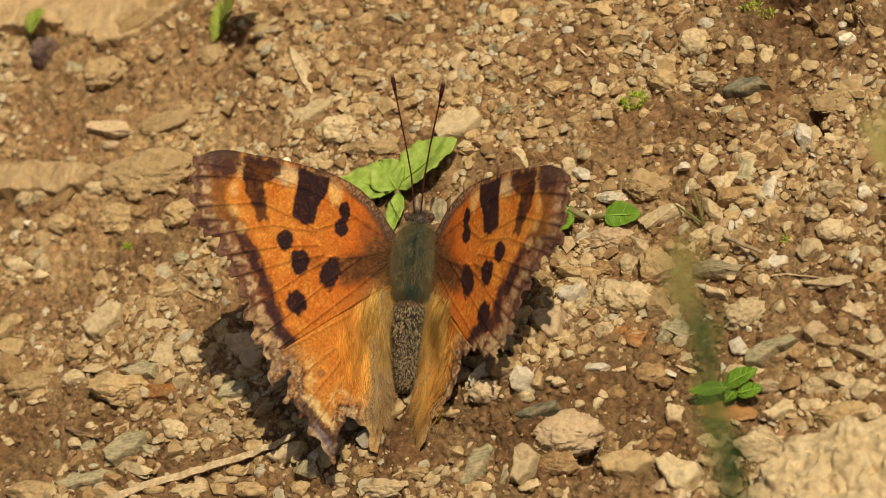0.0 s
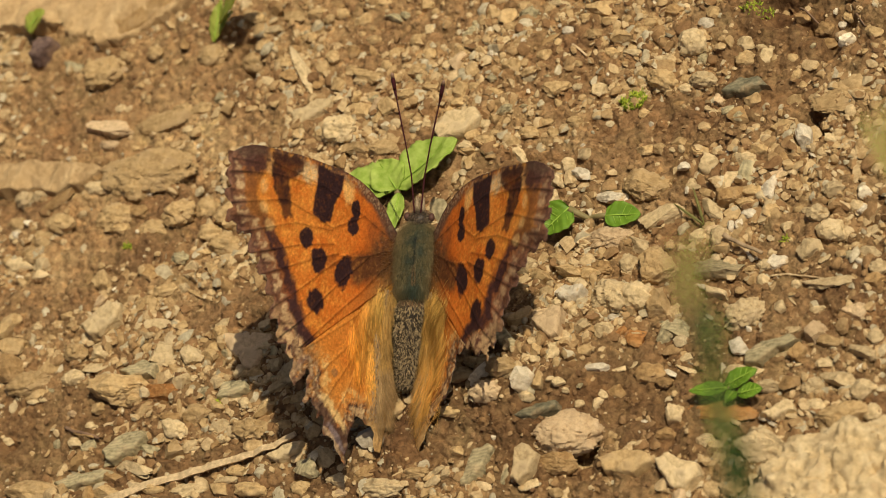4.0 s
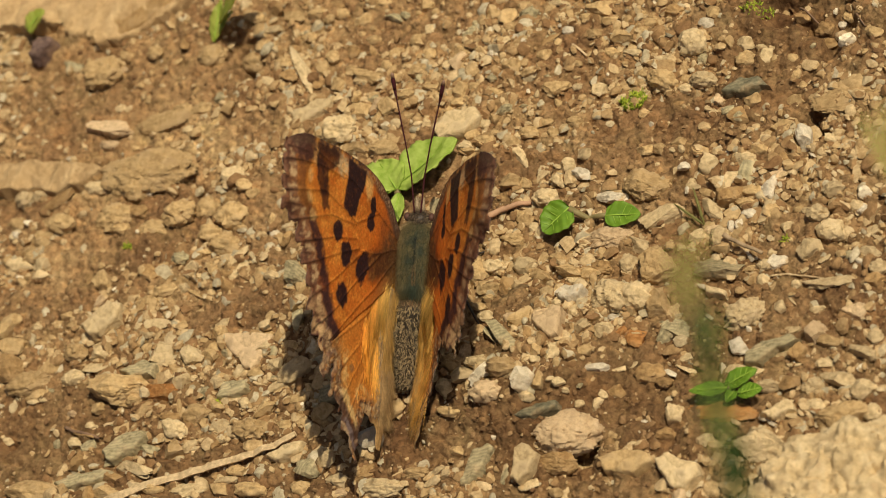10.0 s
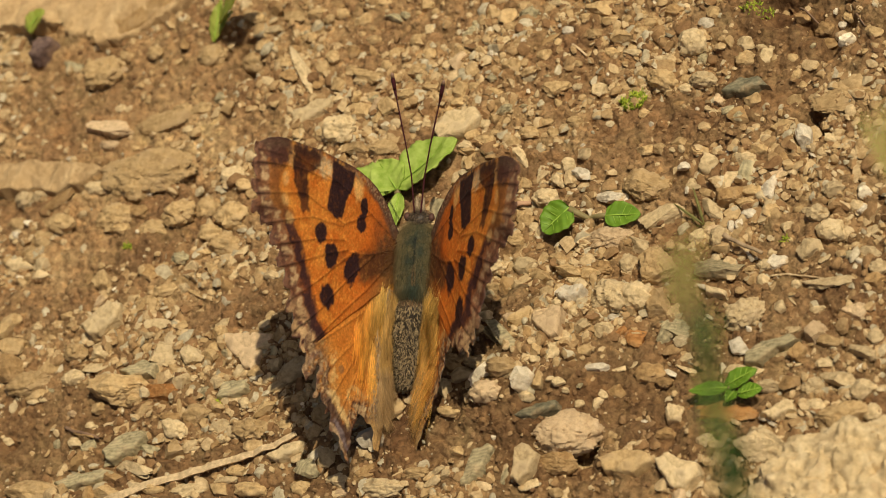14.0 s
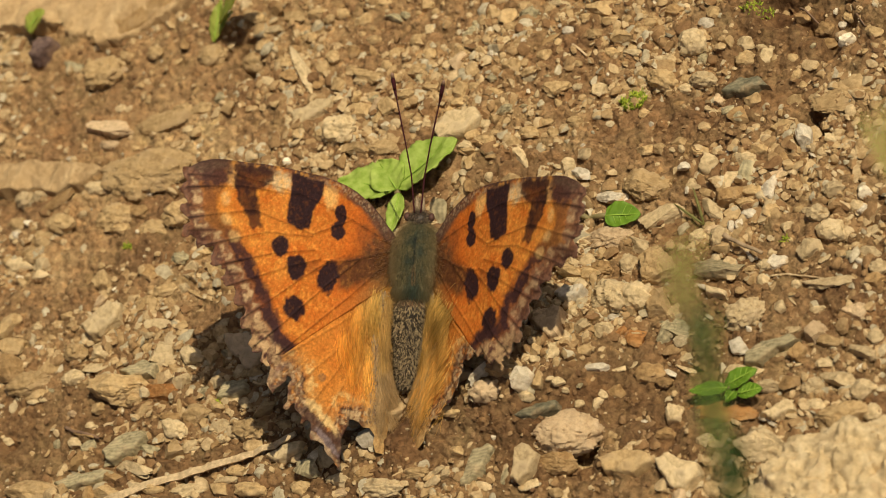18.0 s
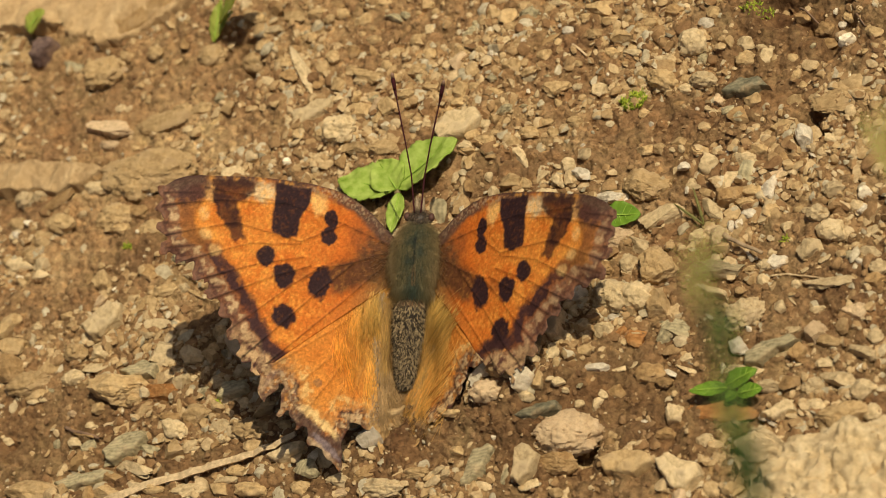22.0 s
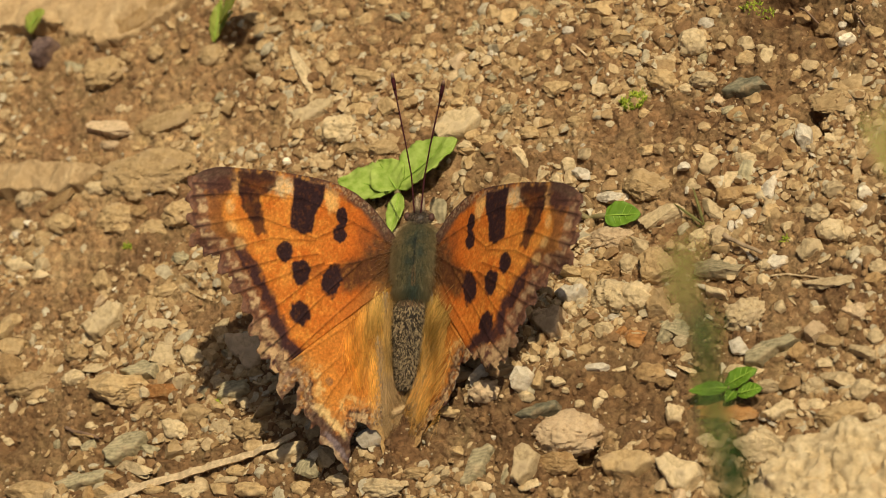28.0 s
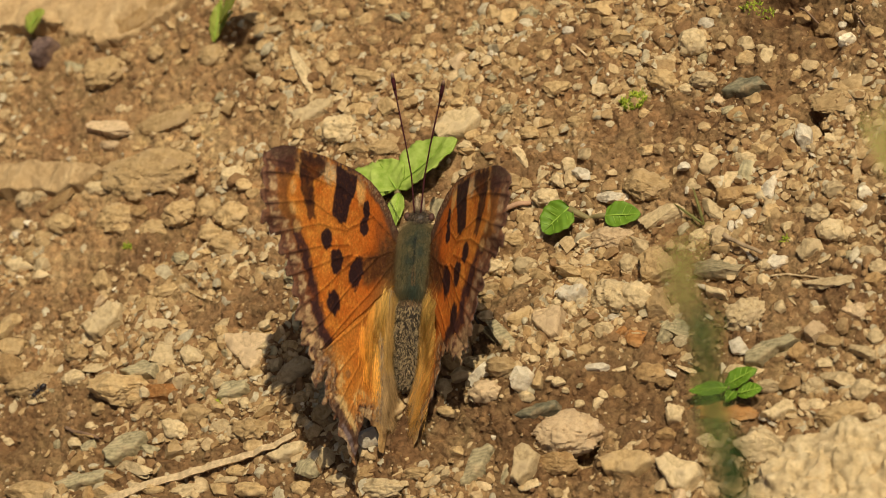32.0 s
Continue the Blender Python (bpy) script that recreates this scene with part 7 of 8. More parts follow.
stone(-45.8, 18.8, 3.3, 2.1, 1.0, -16, "ochre", "crumbly")
stone(-56.9, 15.8, 1.7, 0.7, 0.4, -15, "tan", "angular")
stone(-51.5, 14.3, 2.4, 0.8, 0.2, -15, "tan", "flat")
stone(-43.6, 11.7, 0.8, 0.6, 0.3, -15, "pale", "rounded")
stone(-62.9, 16.7, 2.5, 1.5, 0.7, 5, "tan", "angular")
stone(-60.7, 12.5, 2.8, 1.8, 0.9, 5, "pale", "angular")
stone(-64.3, 13.0, 1.2, 0.7, 0.4, -15, "white", "rounded")
stone(-50.7, 10.9, 1.1, 1.1, 0.6, 60, "tan", "rounded")
stone(-43.4, 8.1, 4.4, 2.3, 1.0, -47, "ochre", "crumbly")
stone(-41.3, 8.4, 1.9, 1.0, 0.5, 60, "tan", "angular")
stone(-38.8, 9.3, 2.7, 1.9, 0.9, -15, "slate", "crumbly")
stone(-37.1, 7.8, 1.8, 1.8, 0.9, 59, "pale", "angular")
stone(-36.3, 6.0, 1.3, 0.7, 0.4, -15, "pale", "angular")
stone(-48.6, 6.8, 0.9, 0.6, 0.3, -15, "white", "rounded")
stone(-38.1, 4.4, 1.5, 1.5, 0.8, 72, "pale", "rounded")
stone(-36.5, 3.3, 3.0, 0.6, 0.2, -40, "tan", "flat")
stone(-33.0, 2.6, 0.9, 0.6, 0.3, -5, "pale", "rounded")
stone(-59.9, 3.4, 1.5, 1.0, 0.5, -14, "pale", "angular")
stone(-43.0, 1.2, 1.2, 1.0, 0.5, -15, "pale", "angular")
stone(-44.5, -0.4, 1.6, 0.8, 0.4, -14, "pale", "angular")
stone(-54.7, 2.4, 1.7, 0.9, 0.4, -14, "tan", "angular")
stone(-32.9, 19.2, 0.8, 0.7, 0.4, 72, "pink", "rounded")
stone(-22.6, 17.8, 0.9, 0.6, 0.3, -16, "quartz", "rounded")
stone(-29.9, 7.3, 3.9, 1.2, 0.6, 29, "pale", "angular")
stone(-25.7, 7.6, 2.0, 1.4, 0.7, 12, "pale", "angular")
stone(-24.9, 9.7, 1.4, 1.3, 0.7, -16, "white", "rounded")
stone(-24.8, 11.6, 1.9, 1.1, 0.6, 77, "tan", "angular")
stone(-25.6, 4.2, 0.9, 0.7, 0.4, -15, "pale", "rounded")
stone(-20.6, 1.4, 6.4, 3.3, 1.7, -41, "slate", "angular")
stone(-23.4, 5.3, 1.0, 0.4, 0.2, 32, "white", "angular")
stone(-31.6, -3.3, 2.5, 1.5, 0.8, 18, "pale", "angular")
stone(6.7, 9.0, 1.4, 1.1, 0.5, 69, "pale", "angular")
stone(20.4, 4.9, 0.8, 0.5, 0.3, 68, "white", "rounded")
stone(10.4, 2.3, 2.2, 1.0, 0.5, -16, "tan", "angular")
stone(12.5, 0.0, 1.5, 1.5, 0.8, -16, "pale", "rounded")
stone(22.7, -4.9, 6.6, 3.3, 1.5, -7, "pink", "crumbly")
stone(29.9, -4.0, 6.2, 2.6, 1.3, 6, "pale", "angular")
stone(21.4, -8.8, 3.3, 2.3, 1.0, -15, "ochre", "crumbly")
stone(17.7, -7.0, 1.0, 0.9, 0.5, -15, "pale", "rounded")
stone(18.2, -10.0, 3.1, 1.2, 0.5, -25, "pale", "crumbly")
stone(14.7, -9.2, 1.6, 1.2, 0.6, -15, "pale", "angular")
stone(8.5, -4.2, 1.8, 1.1, 0.6, 57, "pale", "angular")
stone(7.0, -6.0, 0.9, 0.7, 0.3, -15, "pale", "rounded")
stone(16.7, -11.1, 3.4, 1.5, 0.7, 1, "white", "angular")
stone(15.9, -13.3, 1.8, 1.5, 0.7, 19, "pale", "angular")
stone(18.4, -14.8, 2.2, 2.0, 1.0, 57, "pale", "angular")
stone(14.4, -16.2, 3.3, 2.3, 1.1, 19, "pink", "angular")
stone(24.3, -18.3, 1.1, 1.0, 0.5, -15, "pale", "angular")
stone(24.0, -19.5, 2.2, 1.1, 0.6, 30, "rust", "angular")
stone(26.3, -18.2, 1.0, 0.9, 0.4, 56, "pale", "angular")
stone(9.0, -15.8, 1.6, 1.3, 0.6, 19, "tan", "angular")
stone(6.3, -9.4, 1.5, 1.2, 0.6, -15, "tan", "angular")
stone(29.5, -19.6, 1.3, 0.8, 0.4, -14, "slate", "rounded")
stone(41.8, -3.7, 3.4, 1.5, 0.7, -16, "tan", "crumbly")
stone(44.1, -3.7, 3.6, 2.5, 1.3, 56, "quartz", "angular")
stone(35.9, -2.0, 2.1, 1.3, 0.6, -16, "tan", "angular")
stone(34.0, 0.2, 1.2, 1.1, 0.5, -16, "pale", "angular")
stone(33.5, -1.2, 1.1, 0.6, 0.3, 72, "quartz", "rounded")
stone(36.4, -7.5, 3.1, 2.0, 0.9, -16, "pink", "crumbly")
stone(40.0, -7.9, 2.2, 1.1, 0.6, 72, "white", "angular")
stone(44.3, -5.9, 2.3, 0.7, 0.3, -26, "pale", "angular")
stone(50.9, -7.1, 1.2, 0.8, 0.4, 56, "pale", "angular")
stone(55.9, -8.1, 1.9, 1.9, 1.0, -16, "white", "rounded")
stone(48.2, -8.2, 1.4, 0.8, 0.4, -16, "pale", "rounded")
stone(49.0, -6.8, 0.6, 0.5, 0.3, -16, "pale", "rounded")
stone(47.5, -4.7, 1.4, 1.3, 0.7, -16, "tan", "angular")
stone(55.2, -10.2, 1.8, 1.4, 0.7, -16, "quartz", "rounded")
stone(53.4, -11.0, 1.5, 0.6, 0.3, 32, "pale", "angular")
stone(48.4, -14.2, 3.3, 2.4, 1.2, 38, "pale", "angular")
stone(43.6, -13.1, 1.5, 1.1, 0.6, 32, "pale", "rounded")
stone(41.0, -13.1, 1.8, 0.8, 0.4, -60, "quartz", "angular")
stone(42.7, -14.8, 2.3, 1.6, 0.7, -15, "pale", "crumbly")
stone(39.8, -12.7, 1.7, 0.9, 0.5, 19, "pale", "angular")
stone(48.8, -19.3, 2.2, 0.8, 0.4, -15, "pale", "angular")
stone(35.3, -15.7, 3.6, 0.7, 0.2, -35, "quartz", "flat")
stone(39.7, -21.1, 5.8, 3.9, 1.8, 13, "pale", "crumbly")
stone(44.1, -21.2, 1.7, 1.6, 0.8, -15, "pale", "rounded")
stone(53.4, -24.4, 3.2, 2.3, 1.2, 1, "pink", "angular")
stone(54.2, -24.2, 0.8, 0.6, 0.3, 7, "white", "angular")
stone(45.5, -20.3, 2.4, 0.4, 0.2, -60, "pale", "flat")
stone(50.2, -16.3, 1.7, 0.8, 0.4, 19, "pale", "angular")
stone(47.6, -16.5, 1.4, 0.6, 0.2, 19, "pale", "flat")
stone(54.2, -17.3, 1.1, 1.1, 0.6, -15, "quartz", "rounded")
stone(56.9, -14.9, 3.2, 0.7, 0.2, -45, "pale", "flat")
stone(56.4, -19.1, 2.3, 2.3, 1.0, -15, "pale", "crumbly")
stone(53.0, -16.2, 1.4, 1.3, 0.6, -15, "slate", "crumbly")
stone(-59.7, 0.3, 2.6, 1.0, 0.5, -14, "white", "crumbly")
stone(-49.9, -1.4, 3.3, 1.0, 0.5, 6, "pale", "angular")
stone(-44.6, -7.1, 4.2, 1.6, 0.7, 0, "slate", "crumbly")
stone(-35.8, -10.3, 1.3, 1.0, 0.5, -14, "pale", "rounded")
stone(-33.2, -6.3, 2.1, 1.6, 0.8, 19, "tan", "angular")
stone(-33.7, -12.7, 4.3, 2.0, 0.9, -4, "slate", "crumbly")
stone(-59.7, -8.4, 2.0, 0.8, 0.4, -14, "pale", "rounded")
stone(-58.3, -8.3, 1.5, 0.7, 0.4, -14, "pale", "rounded")
stone(-57.6, -7.0, 1.7, 0.7, 0.4, -14, "slate", "rounded")
stone(-53.9, -11.3, 2.1, 1.1, 0.6, -14, "pink", "rounded")
stone(-47.1, -12.8, 0.7, 0.5, 0.2, -13, "white", "rounded")
stone(-50.2, -14.5, 1.2, 0.8, 0.4, 19, "pale", "rounded")
stone(-44.5, -18.0, 5.7, 2.4, 1.2, 21, "slate", "angular")
stone(-37.6, -18.0, 4.2, 2.7, 1.2, -30, "pale", "crumbly")
stone(-31.7, -18.7, 3.6, 3.0, 1.4, 7, "pale", "crumbly")
stone(-30.9, -20.6, 1.4, 1.0, 0.5, 7, "pale", "rounded")
stone(-42.3, -23.4, 3.5, 1.0, 0.5, -37, "pale", "angular")
stone(-62.4, -20.1, 3.0, 0.9, 0.4, -8, "white", "angular")
stone(-51.2, -22.6, 3.2, 0.9, 0.3, 1, "pale", "flat")
stone(-56.7, -22.4, 4.9, 1.1, 0.5, -3, "tan", "crumbly")
stone(-34.6, -27.8, 3.9, 0.9, 0.2, -3, "pale", "flat")
stone(-30.8, -26.4, 2.2, 1.4, 0.7, -13, "pale", "angular")
stone(-37.4, -14.4, 2.0, 0.6, 0.3, 83, "tan", "angular")
stone(-38.6, -15.5, 4.1, 1.4, 0.6, -13, "ochre", "crumbly")
stone(-30.8, -7.6, 2.7, 1.4, 0.7, -39, "slate", "angular")
stone(-24.0, -9.4, 1.7, 1.5, 0.7, 58, "slate", "angular")
stone(-24.3, -13.2, 2.4, 0.7, 0.3, -14, "slate", "angular")
stone(-29.3, -13.6, 3.9, 1.9, 1.0, -6, "slate", "rounded")
stone(-27.7, -16.3, 2.0, 1.6, 0.8, -14, "pale", "rounded")
stone(-20.4, -17.5, 3.2, 1.3, 0.7, -14, "tan", "rounded")
stone(-19.6, -18.7, 1.2, 0.9, 0.4, 58, "white", "rounded")
stone(-28.0, -19.6, 1.7, 1.4, 0.7, 71, "pale", "angular")
stone(-31.1, -20.6, 1.7, 0.9, 0.5, 1, "pale", "rounded")
stone(-22.1, -20.7, 2.2, 1.5, 0.7, -13, "tan", "crumbly")
stone(-22.0, -24.8, 4.8, 1.5, 0.4, 9, "pale", "flat")
stone(-30.1, -26.8, 3.4, 1.3, 0.6, -3, "pale", "crumbly")
stone(-27.5, -26.0, 2.2, 0.6, 0.2, 19, "pale", "flat")
stone(-17.3, -22.3, 1.5, 1.0, 0.5, 19, "pale", "angular")
stone(-16.4, -23.5, 1.1, 0.8, 0.4, -13, "pale", "angular")
stone(-14.0, -32.3, 2.9, 1.3, 0.6, 7, "pink", "crumbly")
stone(8.9, -17.6, 5.3, 1.6, 0.8, -53, "slate", "angular")
stone(3.5, -17.1, 3.2, 2.3, 1.0, 69, "pink", "crumbly")
stone(7.4, -24.9, 5.0, 3.1, 1.8, -3, "pink", "crumbly")
stone(11.3, -24.1, 2.8, 1.4, 0.6, -3, "pale", "crumbly")
stone(6.4, -22.4, 3.3, 1.2, 1.5, 24, "white", "angular")
stone(12.1, -29.2, 4.5, 1.0, 0.3, -10, "pale", "flat")
stone(17.1, -32.1, 9.2, 6.2, 2.6, -10, "pink", "crumbly")
stone(20.4, -28.5, 2.1, 1.6, 0.8, 56, "pale", "angular")
stone(21.5, -27.7, 1.6, 1.0, 0.5, -41, "pale", "angular")
stone(18.7, -28.6, 1.4, 1.1, 0.5, -14, "pale", "rounded")
stone(7.4, -30.3, 1.1, 0.8, 0.4, -40, "white", "rounded")
stone(11.7, -37.9, 2.7, 1.4, 0.7, 14, "pale", "angular")
stone(0.0, -33.0, 1.9, 0.9, 0.5, 7, "pale", "rounded")
stone(2.7, -32.8, 0.9, 0.8, 0.4, 57, "pale", "rounded")
stone(17.2, -26.7, 1.6, 0.9, 0.5, -33, "pale", "rounded")
stone(18.7, -23.1, 1.0, 0.6, 0.3, -33, "slate", "angular")
stone(20.1, -23.7, 1.0, 0.6, 0.3, 19, "pale", "angular")
stone(16.1, -22.2, 2.4, 1.2, 0.6, 19, "pale", "angular")
stone(14.3, -23.0, 1.2, 1.1, 0.6, -14, "pale", "angular")
stone(25.5, -24.5, 1.5, 0.6, 0.2, 19, "pale", "flat")
stone(19.0, -26.4, 1.0, 0.8, 0.4, -14, "slate", "angular")
stone(26.4, -32.3, 0.9, 0.4, 0.2, -13, "quartz", "rounded")
stone(25.0, -35.1, 1.6, 0.5, 0.2, -3, "pale", "flat")
stone(25.8, -20.6, 3.2, 2.4, 1.0, -34, "rust", "angular")
stone(32.3, -25.0, 2.0, 1.2, 0.6, 7, "pale", "rounded")
stone(29.8, -26.4, 2.4, 0.7, 0.2, -38, "quartz", "flat")
stone(38.7, -25.4, 2.7, 2.1, 1.1, -59, "quartz", "angular")
stone(38.1, -28.2, 2.8, 1.0, 0.3, 2, "pale", "flat")
stone(44.2, -27.4, 3.5, 1.5, 0.7, 2, "pale", "angular")
stone(53.9, -30.0, 3.9, 2.0, 1.0, -34, "pale", "angular")
stone(50.4, -32.6, 4.5, 2.1, 1.0, -39, "pale", "angular")
stone(47.3, -32.7, 3.3, 2.8, 1.3, 8, "pale", "crumbly")
stone(47.4, -35.6, 2.5, 1.5, 0.8, -3, "pale", "rounded")
stone(53.3, -31.7, 1.5, 0.9, 0.5, 20, "white", "angular")
stone(54.0, -37.8, 2.5, 2.3, 1.0, 8, "pale", "crumbly")
stone(42.9, -31.3, 2.7, 1.2, 0.6, -29, "pale", "angular")
stone(43.3, -34.7, 3.4, 1.8, 0.9, 20, "pale", "angular")
stone(42.0, -36.2, 1.5, 0.7, 0.4, -33, "quartz", "angular")
stone(45.1, -29.0, 2.0, 0.6, 0.2, -14, "pale", "flat")
stone(50.3, -29.5, 1.5, 1.1, 0.5, -14, "ochre", "angular")
stone(50.1, -48.7, 28.0, 20.0, 5.6, 4, "pale", "crumbly")
gravel_chips(150, 77)

stone(36.9, -13.6, 6.9, 3.6, 1.6, -8, "slate", "angular")
stone(34.3, -7.7, 2.7, 2.1, 1.1, -4, "pale", "rounded")
stone(-63.8, 52.2, 5.0, 3.8, 2.8, 40, "dark", "rounded")

# ---- stalks, moss and the ant ----


def stalk(name, points, radius, material, label, lift=0.0):
    """A dry stalk lying on the ground along places in millimetres."""
    path = []
    for (x0, y0), (x1, y1) in zip(points, points[1:]):
        for k in range(6):
            path.append((x0 + (x1 - x0) * k / 6, y0 + (y1 - y0) * k / 6))
    path.append(points[-1])
    rng = random.Random(len(path))
    level = max(height(x, y) for x, y in path)
    pts = [Vector((x, y, 0.6 * level + 0.4 * height(x, y) + lift + radius * 0.8 + rng.uniform(-0.03, 0.03))) * MM for x, y in path]
    taper = [radius * MM * (1 - 0.35 * i / len(pts)) * rng.uniform(0.88, 1.08) for i in range(len(pts))]
    verts, faces = tube(pts, taper, 10)
    if name == "straw_stalk":
        # split lengthwise: a flat torn upper face, uneven along its length
        for i, p in enumerate(pts):
            lid = p.z + taper[i] * (0.10 + 0.25 * math.sin(i * 0.9) * math.sin(i * 0.37))
            for k in range(10):
                v = verts[i * 10 + k]
                v.z = min(v.z, lid + (0.22 * taper[i] if k % 5 == 2 else 0.0))
    ob = tagged(new(name, mesh_from(name, verts, faces, material, name != "straw_stalk")), label, name.split("_")[0])
    return ob


def moss(x, y, spread_mm, count):
    rng = random.Random(count)
    pieces = []
    for _ in range(count):
        a, r = rng.uniform(0, 6.28), spread_mm * math.sqrt(rng.random())
        px, py = x + r * math.cos(a), y + r * math.sin(a) * 0.8
        pieces.append(strand(Vector((px, py, height(px, py) - 0.1)) * MM, (rng.gauss(0, 0.5), rng.gauss(0, 0.5), 1), rng.uniform(0.4, 1.1) * MM, 0.13 * MM, (0.1, 0, -0.1), rng))
    return tagged(new("moss", joined("moss", pieces, MOSS)), "small tuft of yellow-green moss on the soil", "moss")


stalk("straw_stalk", [(-47.7, -26.6), (-37.8, -25.3), (-28.1, -24.7), (-23.6, -24.1), (-19.9, -23.0)], 0.64, STRAW, "split pale straw stalk lying on the ground")
stalk("bark_strip", [(6.5, 2.7), (8.7, 3.2), (10.4, 3.3), (12.5, 3.3)], 0.42, BARK, "short strip of pinkish-tan bark on the soil", 0.4)
stalk("root", [(43.2, -16.4), (45.5, -16.7), (47.9, -17.7), (50.6, -19.0)], 0.13, STRAW, "thin pale dry rootlet")
stalk("twig", [(38.3, -10.1), (40.2, -11.9), (42.9, -13.9)], 0.32, DEADWOOD, "short weathered grey-tan twig", 1.2)
stalk("straw_stalk", [(18.8, 26.8), (19.7, 25.8), (20.7, 24.5)], 0.16, STRAW, "tiny bit of pale straw")
stalk("twig", [(-54.1, -13.8), (-52.9, -14.7), (-51.1, -15.5), (-49.1, -16.4)], 0.26, TWIG, "short dark reddish-brown twig on the soil")
stalk("straw_stalk", [(-49.1, -14.0), (-47.8, -13.8), (-46.4, -13.4)], 0.22, STRAW, "short bit of pale straw on the soil")
stalk("twig", [(49.7, 22.6), (50.8, 21.1), (52.0, 19.3)], 0.16, TWIG, "dark rotting twig on the soil")
stalk("twig", [(56.8, 19.3), (57.4, 17.8), (57.9, 16.6)], 0.12, TWIG, "thin dark twig on the soil")
moss(43.4, 24.4, 1.5, 46)
moss(45.2, 23.0, 1.1, 30)
moss(26.9, 15.3, 1.8, 420)
moss(-31.6, -15.3, 0.8, 60)
moss(45.5, -12.2, 0.6, 14)
moss(-47.1, 13.2, 0.6, 40)
moss(43.2, -14.8, 0.5, 10)

ANT_RIDE = 1.25


def build_ant():
    """A small black ant that points along +x."""
    ob = tagged(new("ant"), "small black ant running over the soil", "ant")

    def lump(name, x, z, rx, ry, rz, label=""):
        bm = bmesh.new()
        bmesh.ops.create_uvsphere(bm, u_segments=20, v_segments=12, radius=1)
        for v in bm.verts:
            v.co = Vector((x + v.co.x * rx, v.co.y * ry, z + v.co.z * rz)) * MM
        return part(name, bm_mesh(name, bm, ANT_BLACK), ob, label)
    lump("abdomen", -0.85, 0.05, 0.55, 0.38, 0.36, "glossy black abdomen")
    lump("waist", -0.28, 0.0, 0.14, 0.10, 0.14)
    lump("thorax", 0.12, 0.06, 0.42, 0.22, 0.22)
    head = lump("head", 0.78, 0.04, 0.32, 0.28, 0.24)
    for s in (-1, 1):
        for k, reach in ((0.35, 0.55), (0.1, 0.05), (-0.1, -0.6)):
            hip = Vector((k, 0.15 * s, 0.0)) * MM
            knee = Vector((k + reach * 0.6, 0.65 * s, 0.35)) * MM
            toe = Vector((k + reach * 1.3, 1.15 * s, -0.6)) * MM
            part("leg", joined("leg", [tube([hip, knee], [0.07 * MM, 0.06 * MM], 6), tube([knee, toe], [0.055 * MM, 0.03 * MM], 6)], ANT_BLACK), ob)
        bend = Vector((1.25, 0.35 * s, 0.3)) * MM
        feeler = joined("antenna", [tube([Vector((1.0, 0.12 * s, 0.12)) * MM, bend], [0.04 * MM] * 2, 6), tube([bend, Vector((1.6, 0.2 * s, -0.1)) * MM], [0.04 * MM, 0.03 * MM], 6)], ANT_BLACK)
        part("antenna", feeler, head)
    return ob


ant = build_ant()

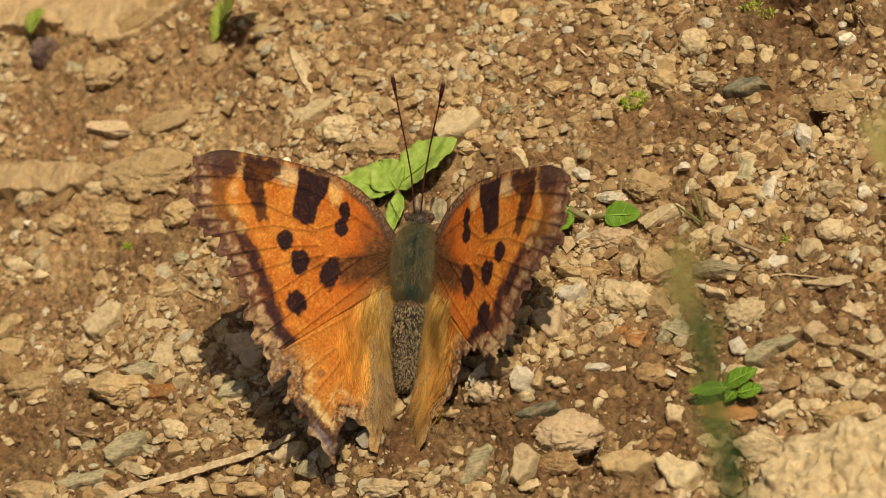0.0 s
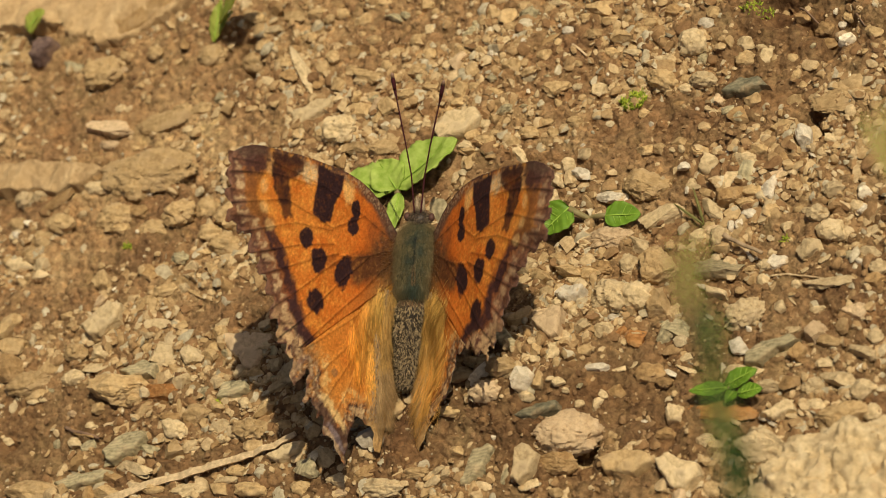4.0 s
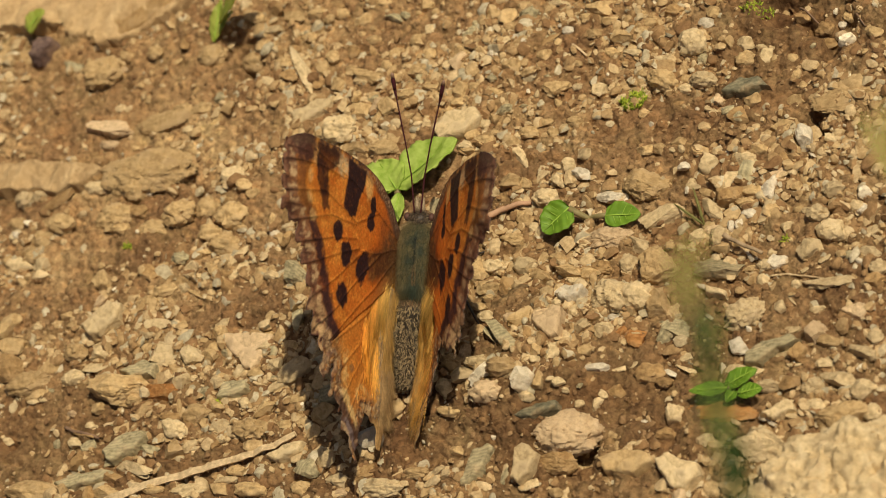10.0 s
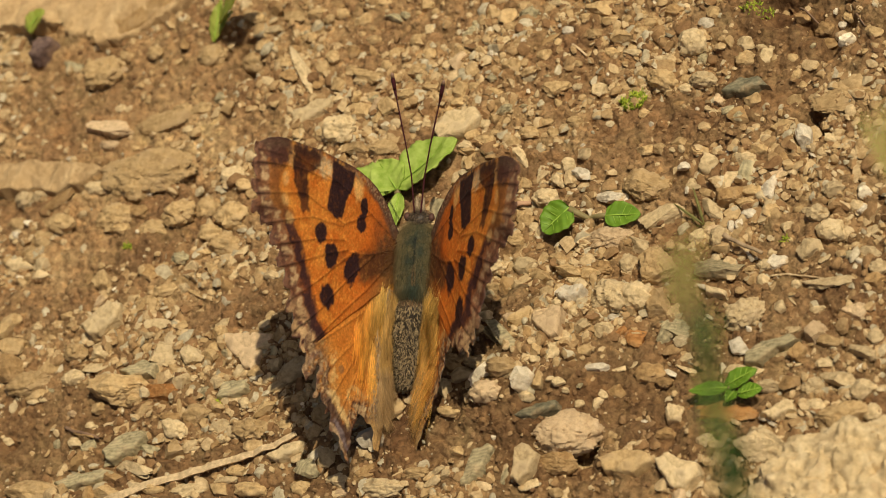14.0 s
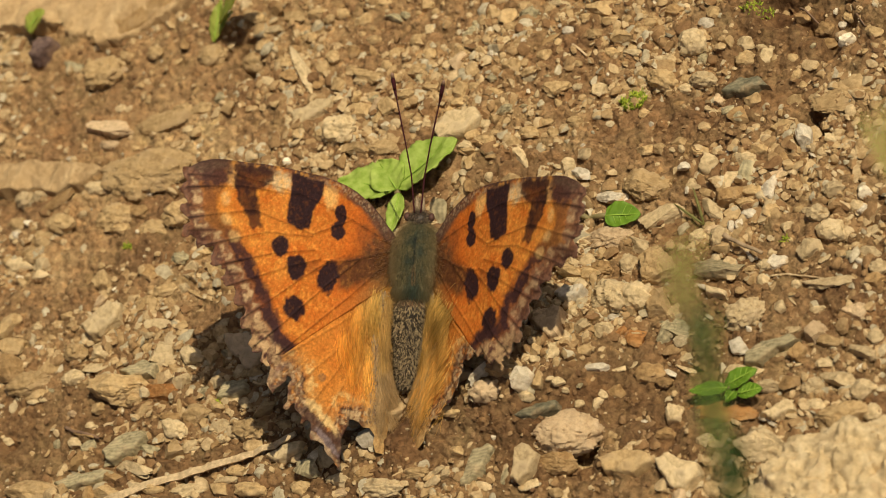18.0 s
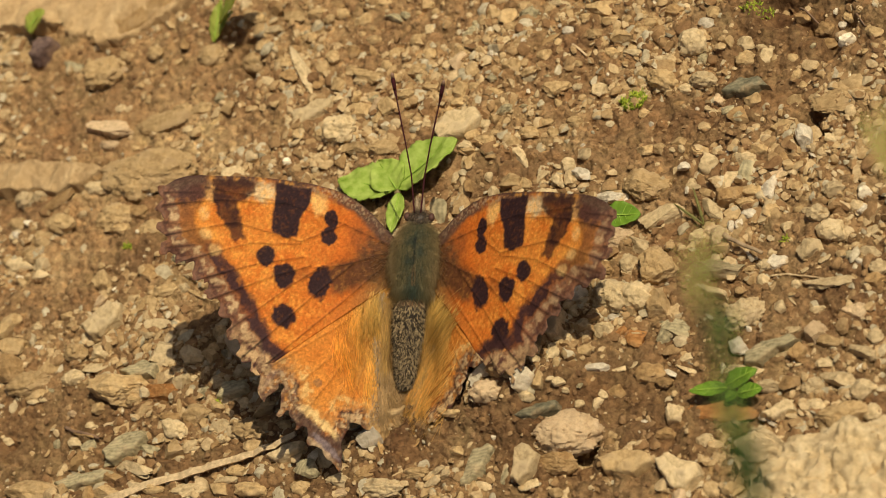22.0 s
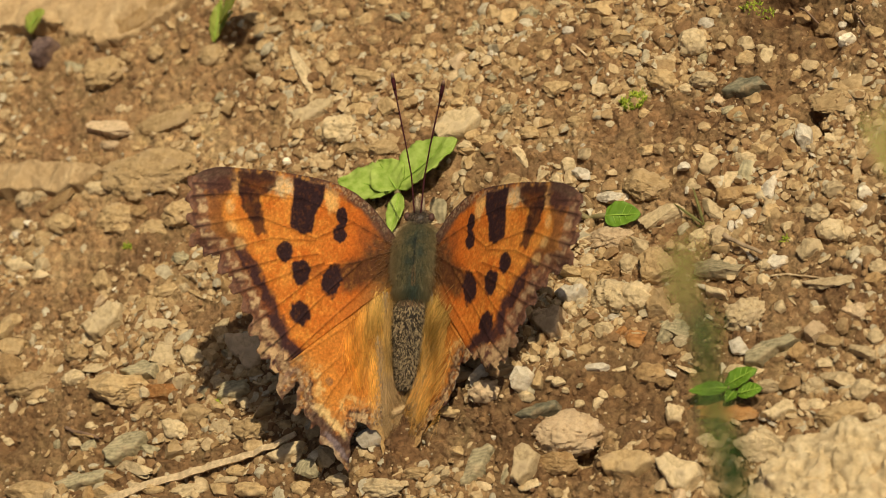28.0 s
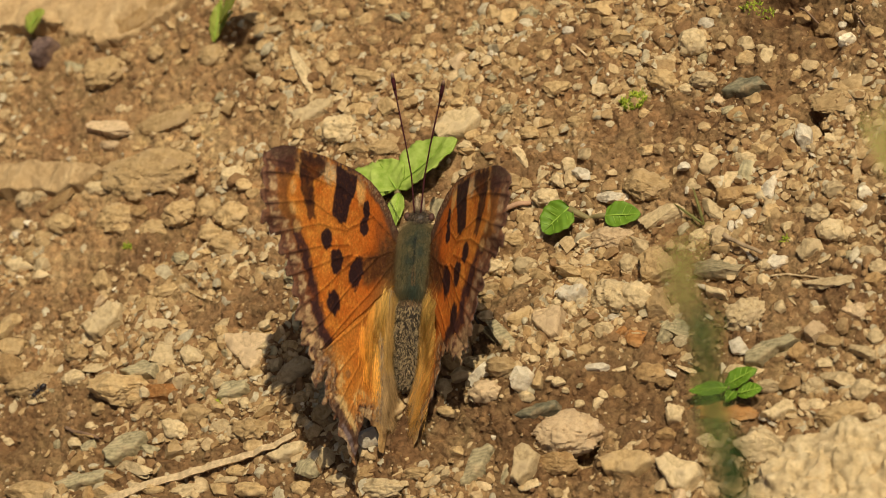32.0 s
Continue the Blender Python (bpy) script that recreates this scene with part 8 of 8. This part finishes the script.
# ---- what moves ----
def motions():
    # seconds, lift of the wing and its sweep, in degrees
    left_rows = [
        (0, 46.3, -1.8), (0.5, 49.8, -1.6), (1, 48.9, -1.2), (1.5, 52.3, -1.3), (2, 55.6, -1.9), (2.5, 55.8, -1.2), (3, 56.9, -1.1),
        (3.5, 58.3, -1.7), (5.5, 60.5, -1.5), (6, 64.6, -2.4), (6.5, 67.0, -3.0), (7, 69.3, -3.3), (7.5, 69.5, -3.2), (8, 71.7, -3.5),
        (8.5, 72.0, -3.9), (9, 72.5, -3.9), (9.5, 73.9, -4.0), (10, 73.6, -3.9), (10.5, 71.4, -3.9), (11, 72.8, -3.9), (11.5, 74.1, -4.2),
        (12, 77.3, -4.8), (12.5, 77.3, -4.8), (13, 76.5, -4.8), (13.5, 76.0, -4.5), (13.8, 74.5, -3.8), (13.9, 73.0, -3.5),
        (14, 66.0, -3.3), (14.1, 61.0, -2.5), (14.2, 44.0, 0.0), (14.3, 22.0, 3.0), (14.4, 24.0, 3.0), (14.5, 35.5, 0.8),
        (14.8, 44.0, 0.3), (16.5, 47.2, -0.4), (17, 46.4, -0.2), (17.5, 43.9, 0.1), (18, 43.0, 0.2), (18.5, 42.3, 0.4), (19, 43.6, 0.3),
        (19.5, 46.4, 0.1), (20, 48.5, 0.0), (20.2, 49.0, 0.0), (20.3, 40.0, 0.5), (20.4, 31.0, 1.0), (20.5, 30.8, 1.1), (21, 35.4, 1.7),
        (21.5, 38.1, 1.5), (22, 28.7, 2.3), (22.5, 25.5, 2.5), (23, 25.1, 2.9), (23.5, 26.8, 3.1), (24, 31.2, 3.2), (24.5, 34.6, 3.0),
        (25, 36.0, 3.1), (25.5, 38.4, 3.1), (27.5, 43.0, 2.9), (28, 46.2, 2.7), (28.5, 50.1, 2.3), (28.6, 58.0, 0.8), (28.7, 60.3, 0.5),
        (29, 61.2, 0.3), (29.5, 65.1, -0.4), (30, 64.9, -0.4), (30.5, 67.2, -0.5), (31, 66.7, -0.5), (31.5, 66.9, -0.6), (32, 68.8, -0.8),
    ]
    right_rows = [
        (0, 49.0, -0.3), (0.5, 49.6, -0.3), (1, 49.8, -0.3), (1.5, 50.4, -0.4), (2, 50.6, -0.5), (2.5, 51.4, -0.6), (3, 51.8, -0.6),
        (3.5, 52.5, -0.7), (5.5, 57.5, -0.7), (6, 60.1, -0.9), (6.5, 61.4, -0.9), (7, 64.0, -1.2), (7.5, 63.9, -1.0), (8, 64.8, -1.0),
        (8.5, 66.0, -1.2), (9, 66.0, -1.2), (9.5, 66.6, -1.4), (10, 66.5, -1.2), (10.5, 65.5, -1.1), (11, 65.8, -1.3), (11.5, 66.7, -1.4),
        (12, 69.1, -1.5), (12.5, 69.3, -1.6), (13, 69.5, -1.6), (13.5, 69.4, -1.6), (13.8, 68.2, -1.2), (13.9, 66.8, -1.0),
        (14, 61.2, -0.8), (14.1, 57.5, -0.2), (14.2, 46.0, 1.5), (14.3, 36.0, 5.0), (14.4, 36.0, 5.0), (14.5, 41.5, 2.5),
        (14.8, 45.5, 2.0), (16.5, 47.2, 1.0), (17, 46.5, 1.3), (17.5, 45.9, 1.6), (18, 45.2, 1.7), (18.5, 45.2, 1.7), (19, 45.5, 1.7),
        (19.5, 46.4, 1.7), (20, 47.1, 1.4), (20.2, 47.4, 1.4), (20.3, 42.0, 2.8), (20.4, 37.0, 4.2), (20.5, 36.6, 4.4), (21, 37.1, 4.6),
        (21.5, 36.5, 4.8), (22, 36.4, 5.1), (22.5, 36.4, 5.1), (23, 36.4, 5.1), (23.5, 37.3, 4.9), (24, 37.6, 5.0), (24.5, 38.0, 4.8),
        (25, 40.2, 4.4), (25.5, 41.1, 4.2), (27.5, 44.6, 4.0), (28, 46.0, 3.5), (28.5, 48.0, 2.9), (28.6, 54.0, 2.6), (28.7, 55.3, 2.6),
        (29, 56.0, 2.5), (29.5, 59.6, 1.9), (30, 59.6, 1.9), (30.5, 61.4, 2.1), (31, 61.4, 2.1), (31.5, 61.8, 2.0), (32, 63.1, 1.9),
    ]
    # seconds, place in millimetres and heading in degrees
    ant_rows = [
        (0, -40.7, 63.6, -103),
        (26.2, -40.7, 63.6, -103),
        (27, -44.0, 49.0, -110),
        (27.5, -51.0, 30.0, -179),
        (28, -67.5, 29.7, -99),
        (28.4, -67.2, 25.7, -57),
        (28.7, -63.3, 19.8, -64),
        (29, -62.1, 17.3, -144),
        (29.2, -63.0, 16.8, -81),
        (29.4, -62.1, 11.1, -53),
        (29.6, -60.8, 9.4, -12),
        (29.8, -55.7, 8.2, -79),
        (30, -55.4, 6.6, -34),
        (30.2, -53.3, 5.2, -9),
        (30.4, -50.2, 4.7, -2),
        (30.6, -45.0, 4.6, 18),
        (30.8, -44.4, 4.8, -61),
        (31, -42.9, 2.1, -141),
        (31.3, -48.1, -1.1, -155),
        (31.6, -51.6, -2.7, -147),
        (31.8, -54.9, -4.8, -146),
        (32, -58.6, -7.3, -146),
    ]
    # seconds and lean of the grass in the wind, in degrees
    sway_rows = [
        (0, 0.12), (1, 0.09), (3.5, 0.18), (5.5, 0.31), (7, 0.15), (9, 0.19), (11, 0.16), (13, 0.12), (14.5, 0.16), (16.5, 0.23), (18, 0.12),
        (20.3, 0.13), (20.7, 0.25), (21.3, 0.31), (21.7, 0.42), (22.1, 0.42), (22.6, 0.31), (23, 0.15), (24.5, 0.13), (25.5, 0.09), (27.5, 0.12), (29, 0.16), (32, 0.12),
    ]
    foot = swaying.location.copy()
    walk(swaying, [(t, pose(*foot, 0, lean, 0)) for t, lean in sway_rows])
    for side, word, rows in ((-1, "left", left_rows), (1, "right", right_rows)):
        for wing in WINGS[word]:
            walk(wing, [(t, wing_pose(side, lift, sweep)) for t, lift, sweep in rows])
    walk(ant, [(t, pose(x * MM, y * MM, (height(x, y) + ANT_RIDE) * MM, 0, 0, heading)) for t, x, y, heading in ant_rows])


motions()
